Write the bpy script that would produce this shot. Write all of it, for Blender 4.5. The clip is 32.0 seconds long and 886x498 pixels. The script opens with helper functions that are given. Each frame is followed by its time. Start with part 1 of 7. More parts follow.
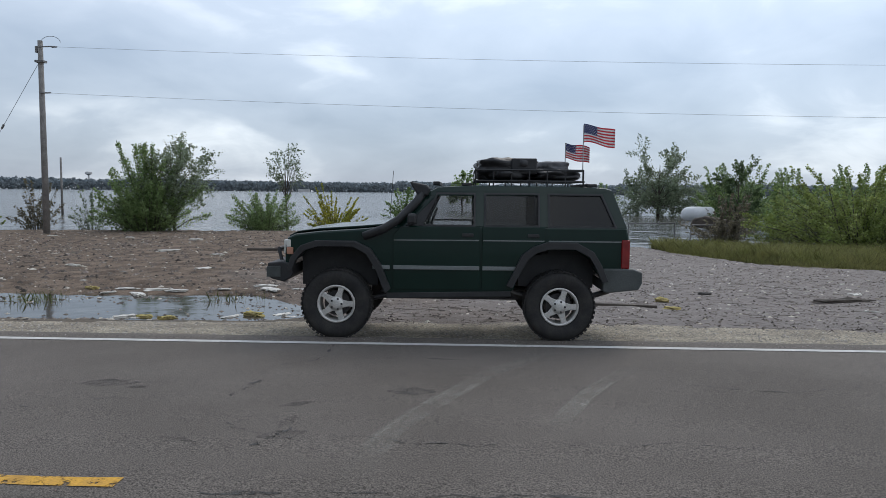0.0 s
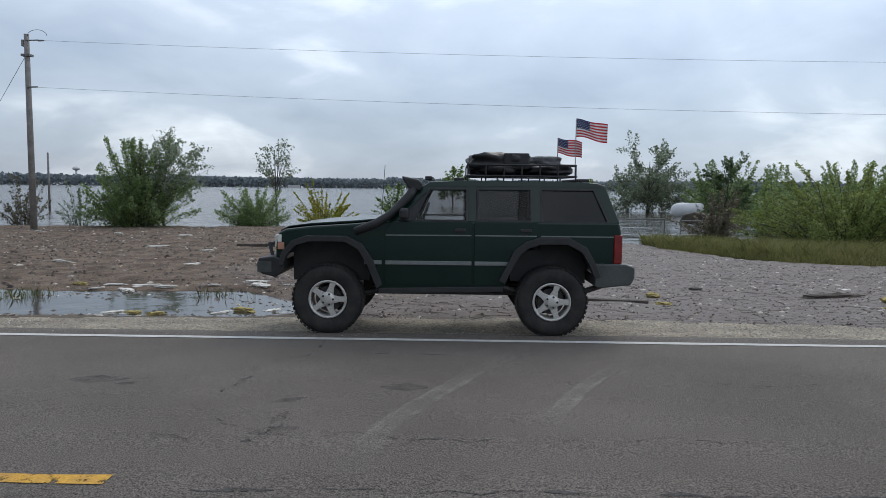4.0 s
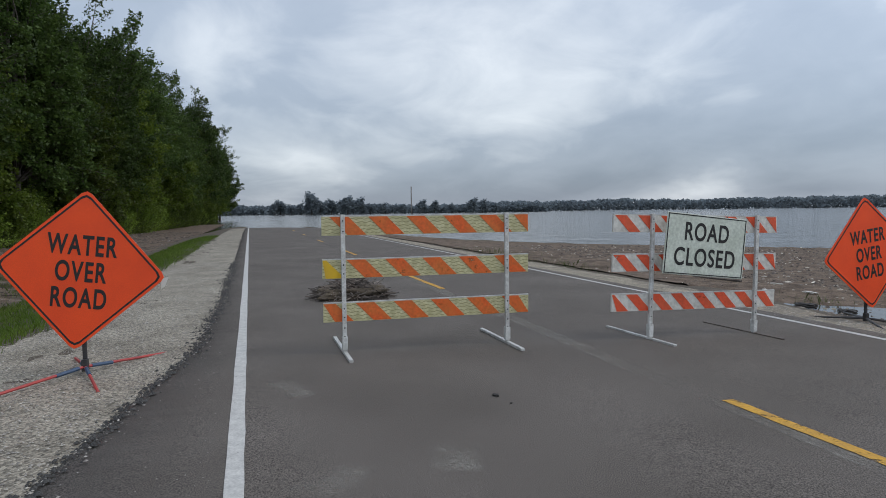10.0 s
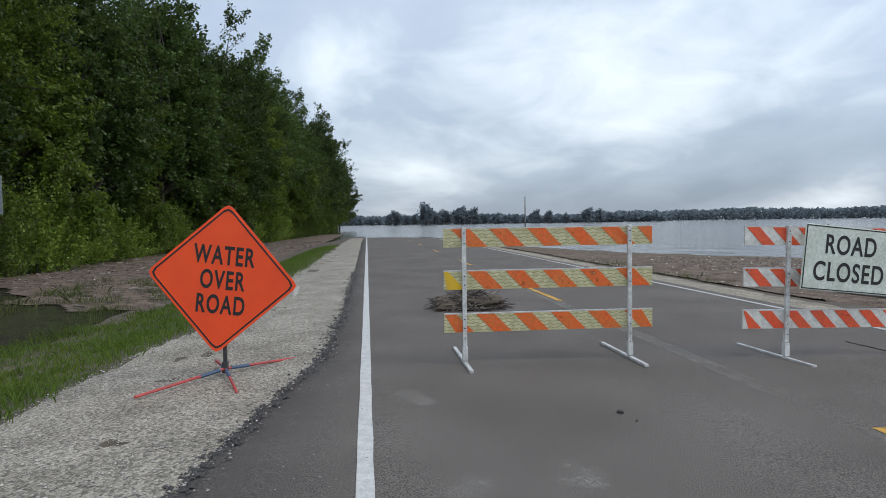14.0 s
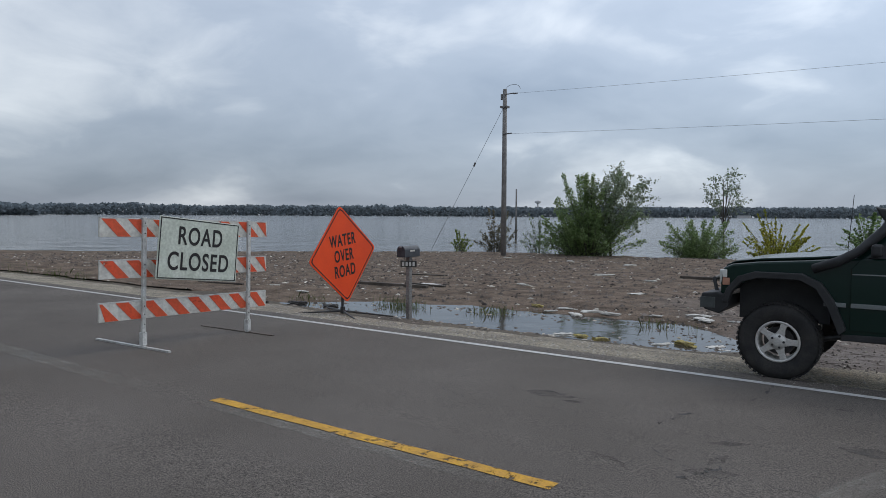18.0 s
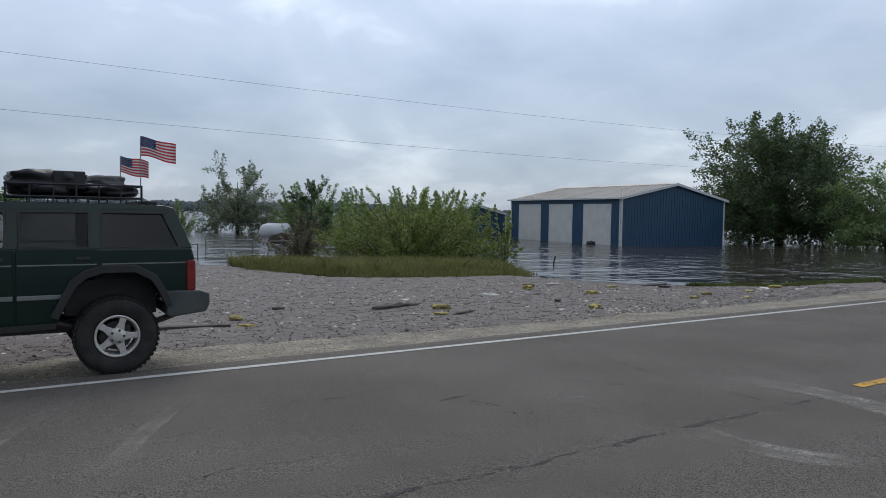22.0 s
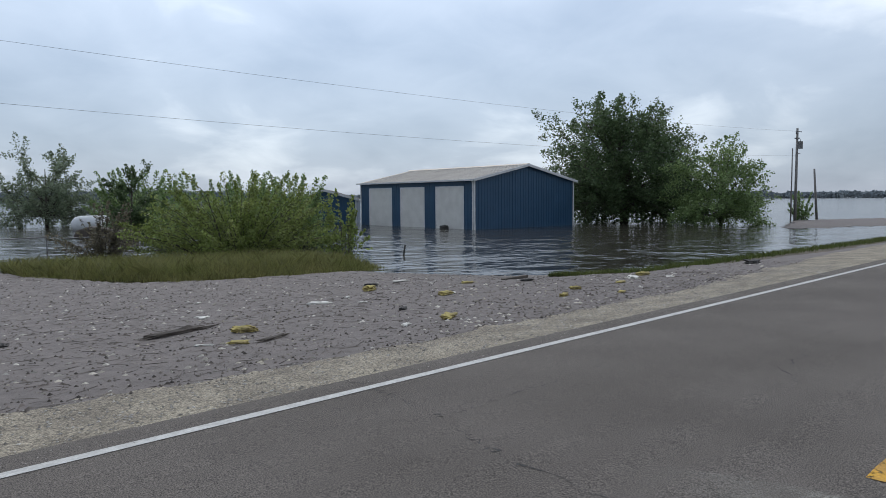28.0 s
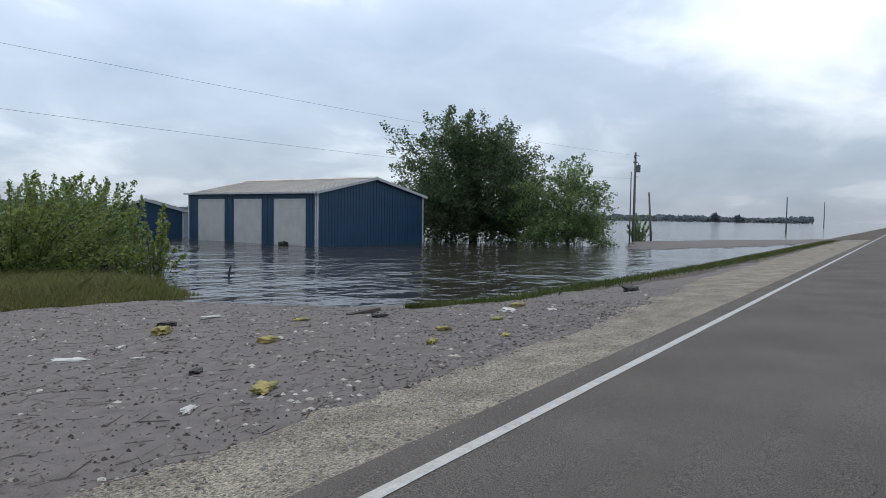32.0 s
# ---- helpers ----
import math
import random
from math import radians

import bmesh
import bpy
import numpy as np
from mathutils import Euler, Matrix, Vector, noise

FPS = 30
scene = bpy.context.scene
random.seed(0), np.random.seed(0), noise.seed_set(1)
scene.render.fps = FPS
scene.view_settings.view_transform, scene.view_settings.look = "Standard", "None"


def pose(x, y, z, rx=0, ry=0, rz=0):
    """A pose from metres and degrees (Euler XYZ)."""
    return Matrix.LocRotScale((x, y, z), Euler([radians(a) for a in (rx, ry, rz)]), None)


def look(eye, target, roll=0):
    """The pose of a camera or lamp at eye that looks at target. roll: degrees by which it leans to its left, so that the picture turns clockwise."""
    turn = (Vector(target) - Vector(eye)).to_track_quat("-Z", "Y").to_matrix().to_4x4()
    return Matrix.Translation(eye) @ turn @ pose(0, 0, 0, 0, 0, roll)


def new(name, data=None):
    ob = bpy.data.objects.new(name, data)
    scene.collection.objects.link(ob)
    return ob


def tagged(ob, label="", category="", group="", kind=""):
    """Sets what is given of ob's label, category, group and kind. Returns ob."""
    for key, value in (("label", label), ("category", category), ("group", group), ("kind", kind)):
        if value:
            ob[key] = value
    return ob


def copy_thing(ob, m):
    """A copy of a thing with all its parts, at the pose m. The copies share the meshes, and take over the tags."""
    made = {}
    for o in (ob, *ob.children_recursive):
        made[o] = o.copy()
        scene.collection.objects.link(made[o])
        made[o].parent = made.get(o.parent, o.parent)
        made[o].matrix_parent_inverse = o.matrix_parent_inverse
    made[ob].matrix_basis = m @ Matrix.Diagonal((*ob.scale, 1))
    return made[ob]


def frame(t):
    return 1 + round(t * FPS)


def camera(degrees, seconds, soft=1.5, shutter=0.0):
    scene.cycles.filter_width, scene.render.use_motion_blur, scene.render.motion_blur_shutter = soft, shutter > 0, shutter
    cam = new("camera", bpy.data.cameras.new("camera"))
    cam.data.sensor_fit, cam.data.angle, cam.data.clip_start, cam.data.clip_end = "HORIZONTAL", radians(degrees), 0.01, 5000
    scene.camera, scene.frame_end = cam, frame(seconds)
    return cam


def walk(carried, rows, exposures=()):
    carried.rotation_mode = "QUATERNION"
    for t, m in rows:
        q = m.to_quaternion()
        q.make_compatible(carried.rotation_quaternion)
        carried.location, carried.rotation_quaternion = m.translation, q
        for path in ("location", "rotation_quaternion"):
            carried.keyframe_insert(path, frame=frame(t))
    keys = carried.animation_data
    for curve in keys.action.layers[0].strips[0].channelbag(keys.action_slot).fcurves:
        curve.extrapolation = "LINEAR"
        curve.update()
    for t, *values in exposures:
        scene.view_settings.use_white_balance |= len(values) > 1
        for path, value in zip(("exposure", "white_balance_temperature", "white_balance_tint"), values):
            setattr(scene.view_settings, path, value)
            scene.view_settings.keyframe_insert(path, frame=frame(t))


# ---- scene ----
cam = camera(64.8, 32.0, soft=0.85)

PATH = [
    (0, (1.436, 0.355, 1.686), (1.385, 2.347, 1.523), 0.6),
    (0.5, (1.429, 0.36, 1.676), (1.381, 2.352, 1.51), 0.8),
    (1, (1.43, 0.367, 1.675), (1.393, 2.359, 1.505), 0.8),
    (1.5, (1.435, 0.374, 1.677), (1.417, 2.366, 1.504), 1.3),
    (2, (1.414, 0.382, 1.672), (1.401, 2.375, 1.505), 1.3),
    (2.5, (1.413, 0.384, 1.672), (1.394, 2.377, 1.512), 0.8),
    (3, (1.411, 0.384, 1.674), (1.387, 2.377, 1.504), 0.7),
    (3.5, (1.416, 0.388, 1.671), (1.391, 2.38, 1.495), 0.7),
    (5.5, (1.41, 0.394, 1.674), (1.399, 2.387, 1.515), 0.6),
    (6, (1.407, 0.387, 1.686), (1.396, 2.381, 1.528), 0.7),
    (6.5, (1.366, 0.388, 1.685), (1.29, 2.38, 1.52), 0.2),
    (7, (1.334, 0.376, 1.681), (0.978, 2.339, 1.541), -0.5),
    (7.5, (1.321, 0.353, 1.688), (0.64, 2.228, 1.547), -0.3),
    (8, (1.321, 0.291, 1.71), (0.245, 1.971, 1.567), -0.7),
    (8.5, (1.304, 0.258, 1.719), (-0.057, 1.717, 1.586), -0.4),
    (9, (1.347, 0.192, 1.728), (-0.275, 1.355, 1.597), -0.2),
    (9.5, (1.344, 0.157, 1.736), (-0.473, 0.988, 1.636), -0.8),
    (10, (1.303, 0.131, 1.72), (-0.622, 0.663, 1.611), -0.7),
    (10.5, (1.314, 0.061, 1.727), (-0.665, 0.333, 1.632), -0.8),
    (11, (1.318, 0.002, 1.734), (-0.679, 0.037, 1.641), -0.9),
    (11.5, (1.324, -0.023, 1.734), (-0.673, -0.077, 1.652), -1.1),
    (12, (1.323, -0.015, 1.733), (-0.674, -0.07, 1.645), -0.5),
    (12.5, (1.332, -0.021, 1.726), (-0.665, -0.081, 1.636), -0.5),
    (13, (1.332, -0.011, 1.729), (-0.666, -0.031, 1.645), -0.6),
    (13.5, (1.337, 0.019, 1.735), (-0.66, 0.093, 1.658), -0.9),
    (15.5, (1.303, 0.068, 1.781), (-0.555, 0.803, 1.687), -0.0),
    (16, (1.317, 0.097, 1.77), (-0.477, 0.975, 1.669), -0.4),
    (16.5, (1.357, 0.147, 1.751), (-0.353, 1.18, 1.657), -0.2),
    (17, (1.373, 0.202, 1.752), (-0.199, 1.434, 1.657), -0.1),
    (17.5, (1.348, 0.251, 1.739), (-0.035, 1.693, 1.642), 0.2),
    (18, (1.448, 0.301, 1.702), (0.273, 1.917, 1.605), 0.3),
    (18.5, (1.444, 0.345, 1.701), (0.521, 2.116, 1.589), -0.3),
    (19, (1.407, 0.415, 1.681), (0.791, 2.316, 1.588), -0.3),
    (19.5, (1.419, 0.414, 1.675), (1.075, 2.382, 1.588), 0.1),
    (20, (1.42, 0.537, 1.72), (1.443, 2.535, 1.626), -0.3),
    (20.5, (1.443, 0.523, 1.703), (1.777, 2.493, 1.612), 0.3),
    (21, (1.475, 0.545, 1.707), (2.072, 2.451, 1.601), 0.8),
    (21.5, (1.541, 0.539, 1.712), (2.396, 2.343, 1.599), 0.8),
    (22, (1.627, 0.427, 1.704), (2.683, 2.122, 1.604), 0.9),
    (22.5, (1.605, 0.375, 1.719), (2.844, 1.939, 1.585), 1.1),
    (23, (1.657, 0.36, 1.723), (3.075, 1.764, 1.58), 2.7),
    (23.5, (1.698, 0.456, 1.714), (3.123, 1.851, 1.564), 0.2),
    (24, (1.864, 0.576, 1.696), (3.399, 1.849, 1.54), -3.1),
    (24.5, (1.975, 0.745, 1.731), (3.409, 2.131, 1.58), -1.9),
    (26.5, (3.186, 1.756, 1.769), (4.712, 3.043, 1.649), -0.0),
    (27, (3.471, 2.142, 1.727), (4.967, 3.463, 1.606), -1.3),
    (27.5, (3.709, 2.497, 1.749), (5.116, 3.914, 1.631), -0.2),
    (28, (4.07, 2.867, 1.744), (5.448, 4.309, 1.601), -0.4),
    (28.5, (4.324, 3.211, 1.751), (5.72, 4.635, 1.599), -1.8),
    (29, (4.698, 3.551, 1.714), (6.014, 5.053, 1.608), -0.5),
    (29.5, (5.042, 3.864, 1.713), (6.472, 5.256, 1.579), 1.2),
    (30, (5.353, 4.162, 1.737), (6.891, 5.431, 1.572), -2.3),
    (30.5, (5.724, 4.415, 1.689), (7.25, 5.691, 1.488), -0.8),
    (31, (6.21, 4.729, 1.672), (7.832, 5.893, 1.555), 0.4),
    (31.5, (6.488, 5.068, 1.679), (8.145, 6.184, 1.573), 0.0),
    (32, (6.891, 5.384, 1.663), (8.554, 6.49, 1.569), 0.9),
]
EXPOSURES = [(0, 0.16, 7100, 10), (3, 0.14, 7100, 10), (6.5, 0.10, 7100, 10), (8, 0.0, 7000, 10), (9.5, -0.02, 7000, 10), (11, 0.2, 7050, 9), (13, 0.47, 7050, 8), (15.5, -0.05, 6700, 10), (17.5, -0.13, 7000, 10),
             (19, -0.08, 7000, 10), (20, -0.15, 7000, 10), (21, -0.15, 7000, 10), (22, -0.12, 7000, 10), (23.5, 0.0, 7000, 10), (26.5, 0.05, 7000, 10), (29, 0.0, 7000, 10), (32, 0.05, 7000, 10)]
walk(cam, [(t, look(eye, target, roll)) for t, eye, target, roll in PATH], EXPOSURES)

# measures of the road
FAR_LINE, CENTRE = 7.95, 3.99
DASH_X, DASH_LEN, DASH_STEP = -3.68, 3.27, 12.3

# ---- sky and sun ----
world = bpy.data.worlds.new("world")
scene.world = world
world.use_nodes = True
wn, wl = world.node_tree.nodes, world.node_tree.links
wn.clear()


def wnode(kind, **vals):
    n = wn.new(kind)
    for k, v in vals.items():
        n.inputs[k].default_value = v
    return n


sky = wn.new("ShaderNodeTexSky")
sky.sky_type = "NISHITA"
sky.sun_disc = False
sky.sun_elevation = radians(48)
sky.sun_rotation = radians(30)
sky.dust_density = 0.0
sky.ozone_density = 1.0
tc = wn.new("ShaderNodeTexCoord")
sep = wn.new("ShaderNodeSeparateXYZ")
wl.new(tc.outputs["Generated"], sep.inputs[0])
# cloud deck: directions are carried up to a flat layer
lift = wn.new("ShaderNodeMath")
lift.operation = "ADD"
lift.inputs[1].default_value = 0.34
absz = wn.new("ShaderNodeMath")
absz.operation = "ABSOLUTE"
wl.new(sep.outputs["Z"], absz.inputs[0])
wl.new(absz.outputs[0], lift.inputs[0])
deck = wn.new("ShaderNodeVectorMath")
deck.operation = "DIVIDE"
lift3 = wn.new("ShaderNodeCombineXYZ")
for i in range(3):
    wl.new(lift.outputs[0], lift3.inputs[i])
wl.new(tc.outputs["Generated"], deck.inputs[0])
wl.new(lift3.outputs[0], deck.inputs[1])
big = wnode("ShaderNodeTexNoise", Scale=1.05, Detail=4.0, Roughness=0.45, Distortion=0.5)
fine = wnode("ShaderNodeTexNoise", Scale=3.2, Detail=6.0, Roughness=0.55, Distortion=0.4)
wl.new(deck.outputs[0], big.inputs["Vector"])
wl.new(deck.outputs[0], fine.inputs["Vector"])
mixn = wn.new("ShaderNodeMath")
mixn.operation = "MULTIPLY_ADD"
mixn.inputs[1].default_value = 0.26
wl.new(fine.outputs["Fac"], mixn.inputs[0])
bigs = wn.new("ShaderNodeMath")
bigs.operation = "MULTIPLY"
bigs.inputs[1].default_value = 0.74
wl.new(big.outputs["Fac"], bigs.inputs[0])
wl.new(bigs.outputs[0], mixn.inputs[2])
ramp = wn.new("ShaderNodeValToRGB")
ramp.color_ramp.elements[0].position = 0.36
ramp.color_ramp.elements[0].color = (0.37, 0.44, 0.56, 1)
ramp.color_ramp.elements[1].position = 0.67
ramp.color_ramp.elements[1].color = (1.10, 1.14, 1.2, 1)
mid = ramp.color_ramp.elements.new(0.52)
mid.color = (0.54, 0.61, 0.73, 1)
wl.new(mixn.outputs[0], ramp.inputs[0])
# lighter overhead, greyer low down
elev = wn.new("ShaderNodeMapRange")
elev.inputs["From Min"].default_value = 0.0
elev.inputs["From Max"].default_value = 0.5
elev.inputs["To Min"].default_value = 0.80
elev.inputs["To Max"].default_value = 1.32
wl.new(sep.outputs["Z"], elev.inputs["Value"])
tint = wn.new("ShaderNodeMix")
tint.data_type = "RGBA"
tint.inputs[6].default_value = (0.87, 0.965, 1.10, 1)
tint.inputs[7].default_value = (0.975, 1, 1.02, 1)
lowness = wn.new("ShaderNodeMapRange")
lowness.inputs["From Max"].default_value = 0.4
wl.new(sep.outputs["Z"], lowness.inputs["Value"])
wl.new(lowness.outputs[0], tint.inputs[0])
tone = wn.new("ShaderNodeVectorMath")
tone.operation = "MULTIPLY"
wl.new(ramp.outputs["Color"], tone.inputs[0])
wl.new(tint.outputs[2], tone.inputs[1])
cl = wn.new("ShaderNodeVectorMath")
cl.operation = "SCALE"
wl.new(tone.outputs[0], cl.inputs[0])
wl.new(elev.outputs[0], cl.inputs["Scale"])
# the veiled sun brightens the cloud round it
dot = wn.new("ShaderNodeVectorMath")
dot.operation = "DOT_PRODUCT"
dot.inputs[1].default_value = (0.35, 0.72, 0.60)
wl.new(tc.outputs["Generated"], dot.inputs[0])
glow = wn.new("ShaderNodeMapRange")
glow.inputs["From Min"].default_value = 0.1
glow.inputs["From Max"].default_value = 1.0
glow.inputs["To Min"].default_value = 0.86
glow.inputs["To Max"].default_value = 1.25
wl.new(dot.outputs["Value"], glow.inputs["Value"])
lit = wn.new("ShaderNodeVectorMath")
lit.operation = "SCALE"
wl.new(cl.outputs[0], lit.inputs[0])
wl.new(glow.outputs[0], lit.inputs["Scale"])
bg_sky = wnode("ShaderNodeBackground", Strength=0.05)
veil = wn.new("ShaderNodeMapRange")
veil.inputs["From Max"].default_value = 0.4
veil.inputs["To Min"].default_value = 0.15
wl.new(sep.outputs["Z"], veil.inputs["Value"])
veiled = wn.new("ShaderNodeVectorMath")
veiled.operation = "SCALE"
wl.new(sky.outputs[0], veiled.inputs[0])
wl.new(veil.outputs[0], veiled.inputs["Scale"])
wl.new(veiled.outputs[0], bg_sky.inputs["Color"])
bg_cloud = wnode("ShaderNodeBackground", Strength=0.80)
wl.new(lit.outputs[0], bg_cloud.inputs["Color"])
add = wn.new("ShaderNodeAddShader")
wl.new(bg_sky.outputs[0], add.inputs[0])
wl.new(bg_cloud.outputs[0], add.inputs[1])
wout = wn.new("ShaderNodeOutputWorld")
wl.new(add.outputs[0], wout.inputs[0])

sun_data = bpy.data.lights.new("sun", "SUN")
sun_data.energy = 0.7
sun_data.angle = radians(25)
sun_data.color = (1.0, 0.96, 0.9)
sun = new("sun", sun_data)
sun.matrix_world = look((0, 0, 60), (-20, -41, 10))

# ---- materials ----
def material(name, color, rough=0.8, metal=0.0, color2=None, scale=6.0, detail=6.0, fine=0.0, fine_scale=60.0,
             bump=0.0, bump_scale=40.0, lo=0.35, hi=0.65, spec=0.5, rand=0.0, coat=0.0, island=0.0, rough2=None):
    """A principled material: two colours mixed by coarse noise, darkened by fine grain, with relief."""
    m = bpy.data.materials.new(name)
    m.use_nodes = True
    n, l = m.node_tree.nodes, m.node_tree.links
    b = n["Principled BSDF"]
    b.inputs["Roughness"].default_value = rough
    b.inputs["Metallic"].default_value = metal
    b.inputs["Specular IOR Level"].default_value = spec
    b.inputs["Coat Weight"].default_value = coat
    b.inputs["Base Color"].default_value = (*color, 1)
    co = n.new("ShaderNodeTexCoord")
    at = co.outputs["Object"]
    out = None
    if color2:
        t = n.new("ShaderNodeTexNoise")
        t.inputs["Scale"].default_value = scale
        t.inputs["Detail"].default_value = detail
        l.new(at, t.inputs["Vector"])
        r = n.new("ShaderNodeMapRange")
        r.inputs["From Min"].default_value = lo
        r.inputs["From Max"].default_value = hi
        l.new(t.outputs["Fac"], r.inputs["Value"])
        x = n.new("ShaderNodeMix")
        x.data_type = "RGBA"
        x.inputs[6].default_value = (*color, 1)
        x.inputs[7].default_value = (*color2, 1)
        l.new(r.outputs[0], x.inputs[0])
        out = x.outputs[2]
        if rough2 is not None:
            q = n.new("ShaderNodeMapRange")
            q.inputs["To Min"].default_value = rough
            q.inputs["To Max"].default_value = rough2
            l.new(r.outputs[0], q.inputs["Value"])
            l.new(q.outputs[0], b.inputs["Roughness"])
    gains = []
    if fine:
        t = n.new("ShaderNodeTexNoise")
        t.inputs["Scale"].default_value = fine_scale
        t.inputs["Detail"].default_value = 4.0
        l.new(at, t.inputs["Vector"])
        r = n.new("ShaderNodeMapRange")
        r.inputs["From Min"].default_value = 0.3
        r.inputs["From Max"].default_value = 0.7
        r.inputs["To Min"].default_value = 1 - fine
        r.inputs["To Max"].default_value = 1 + fine
        l.new(t.outputs["Fac"], r.inputs["Value"])
        gains.append(r.outputs[0])
    for amount, kind, sock in ((rand, "ShaderNodeObjectInfo", "Random"), (island, "ShaderNodeNewGeometry", "Random Per Island")):
        if amount:
            o = n.new(kind)
            r = n.new("ShaderNodeMapRange")
            r.inputs["To Min"].default_value = 1 - amount
            r.inputs["To Max"].default_value = 1 + amount
            l.new(o.outputs[sock], r.inputs["Value"])
            gains.append(r.outputs[0])
    for g in gains:
        v = n.new("ShaderNodeVectorMath")
        v.operation = "SCALE"
        if out:
            l.new(out, v.inputs[0])
        else:
            v.inputs[0].default_value = color
        l.new(g, v.inputs["Scale"])
        out = v.outputs[0]
    if out:
        l.new(out, b.inputs["Base Color"])
    if bump:
        t = n.new("ShaderNodeTexNoise")
        t.inputs["Scale"].default_value = bump_scale
        t.inputs["Detail"].default_value = 5.0
        l.new(at, t.inputs["Vector"])
        u = n.new("ShaderNodeBump")
        u.inputs["Strength"].default_value = bump
        u.inputs["Distance"].default_value = 0.02
        l.new(t.outputs["Fac"], u.inputs["Height"])
        l.new(u.outputs[0], b.inputs["Normal"])
    return m


def leaf_material(name, color, color2, rough=0.5, rand=0.0):
    """Leaves: colour varies leaf by leaf, and light shines through them."""
    m = material(name, color, rough, color2=color2, scale=0.9, island=0.4, spec=0.35, lo=0.3, hi=0.7, rand=rand)
    n, l = m.node_tree.nodes, m.node_tree.links
    b = n["Principled BSDF"]
    tr = n.new("ShaderNodeBsdfTranslucent")
    mix = n.new("ShaderNodeMixShader")
    mix.inputs[0].default_value = 0.5
    src = b.inputs["Base Color"].links[0].from_socket
    l.new(src, tr.inputs["Color"])
    l.new(b.outputs[0], mix.inputs[1])
    l.new(tr.outputs[0], mix.inputs[2])
    l.new(mix.outputs[0], n["Material Output"].inputs["Surface"])
    return m


def worn(m, amount=0.35, scale=7.0, fine_scale=60.0, soft=0.04):
    """Lets what lies underneath show through where paint has worn away."""
    n, l = m.node_tree.nodes, m.node_tree.links
    co = n.new("ShaderNodeTexCoord")
    a = n.new("ShaderNodeTexNoise")
    a.inputs["Scale"].default_value = scale
    a.inputs["Detail"].default_value = 9.0
    a.inputs["Roughness"].default_value = 0.75
    l.new(co.outputs["Object"], a.inputs["Vector"])
    r = n.new("ShaderNodeMapRange")
    r.inputs["From Min"].default_value = amount - soft
    r.inputs["From Max"].default_value = amount + soft
    l.new(a.outputs["Fac"], r.inputs["Value"])
    tr = n.new("ShaderNodeBsdfTransparent")
    mix = n.new("ShaderNodeMixShader")
    l.new(r.outputs[0], mix.inputs[0])
    l.new(tr.outputs[0], mix.inputs[1])
    l.new(n["Principled BSDF"].outputs[0], mix.inputs[2])
    l.new(mix.outputs[0], n["Material Output"].inputs["Surface"])
    return m


def pebbled(m, scale, spread=0.55):
    """Breaks a ground colour up into pebbles, each lighter or darker, with relief between them."""
    n, l = m.node_tree.nodes, m.node_tree.links
    b = n["Principled BSDF"]
    base = b.inputs["Base Color"].links[0].from_socket
    co = n.new("ShaderNodeTexCoord")
    v = n.new("ShaderNodeTexVoronoi")
    v.inputs["Scale"].default_value = scale
    l.new(co.outputs["Object"], v.inputs["Vector"])
    sep_ = n.new("ShaderNodeSeparateXYZ")
    l.new(v.outputs["Color"], sep_.inputs[0])
    r = n.new("ShaderNodeMapRange")
    r.inputs["To Min"].default_value = 1 - spread
    r.inputs["To Max"].default_value = 1 + spread
    l.new(sep_.outputs["X"], r.inputs["Value"])
    k = n.new("ShaderNodeVectorMath")
    k.operation = "SCALE"
    l.new(base, k.inputs[0])
    l.new(r.outputs[0], k.inputs["Scale"])
    l.new(k.outputs[0], b.inputs["Base Color"])
    u = n.new("ShaderNodeBump")
    u.invert = True
    u.inputs["Strength"].default_value = 0.9
    u.inputs["Distance"].default_value = 0.012
    l.new(v.outputs["Distance"], u.inputs["Height"])
    l.new(u.outputs[0], b.inputs["Normal"])
    return m


def feathered(m):
    """Dust that thins out in patches and towards the edges of a smear."""
    n, l = m.node_tree.nodes, m.node_tree.links
    at = n.new("ShaderNodeAttribute")
    at.attribute_name = "cover"
    co = n.new("ShaderNodeTexCoord")
    cover = at.outputs["Fac"]
    for scale, lo, hi in ((3.0, 0.30, 0.54), (34.0, 0.30, 0.52)):
        t = n.new("ShaderNodeTexNoise")
        t.inputs["Scale"].default_value = scale
        t.inputs["Detail"].default_value = 8.0
        l.new(co.outputs["Object"], t.inputs["Vector"])
        r = n.new("ShaderNodeMapRange")
        r.inputs["From Min"].default_value = lo
        r.inputs["From Max"].default_value = hi
        l.new(t.outputs["Fac"], r.inputs["Value"])
        k = n.new("ShaderNodeMath")
        k.operation = "MULTIPLY"
        l.new(cover, k.inputs[0])
        l.new(r.outputs[0], k.inputs[1])
        cover = k.outputs[0]
    tr = n.new("ShaderNodeBsdfTransparent")
    mix = n.new("ShaderNodeMixShader")
    l.new(cover, mix.inputs[0])
    l.new(tr.outputs[0], mix.inputs[1])
    l.new(n["Principled BSDF"].outputs[0], mix.inputs[2])
    l.new(mix.outputs[0], n["Material Output"].inputs["Surface"])
    return m


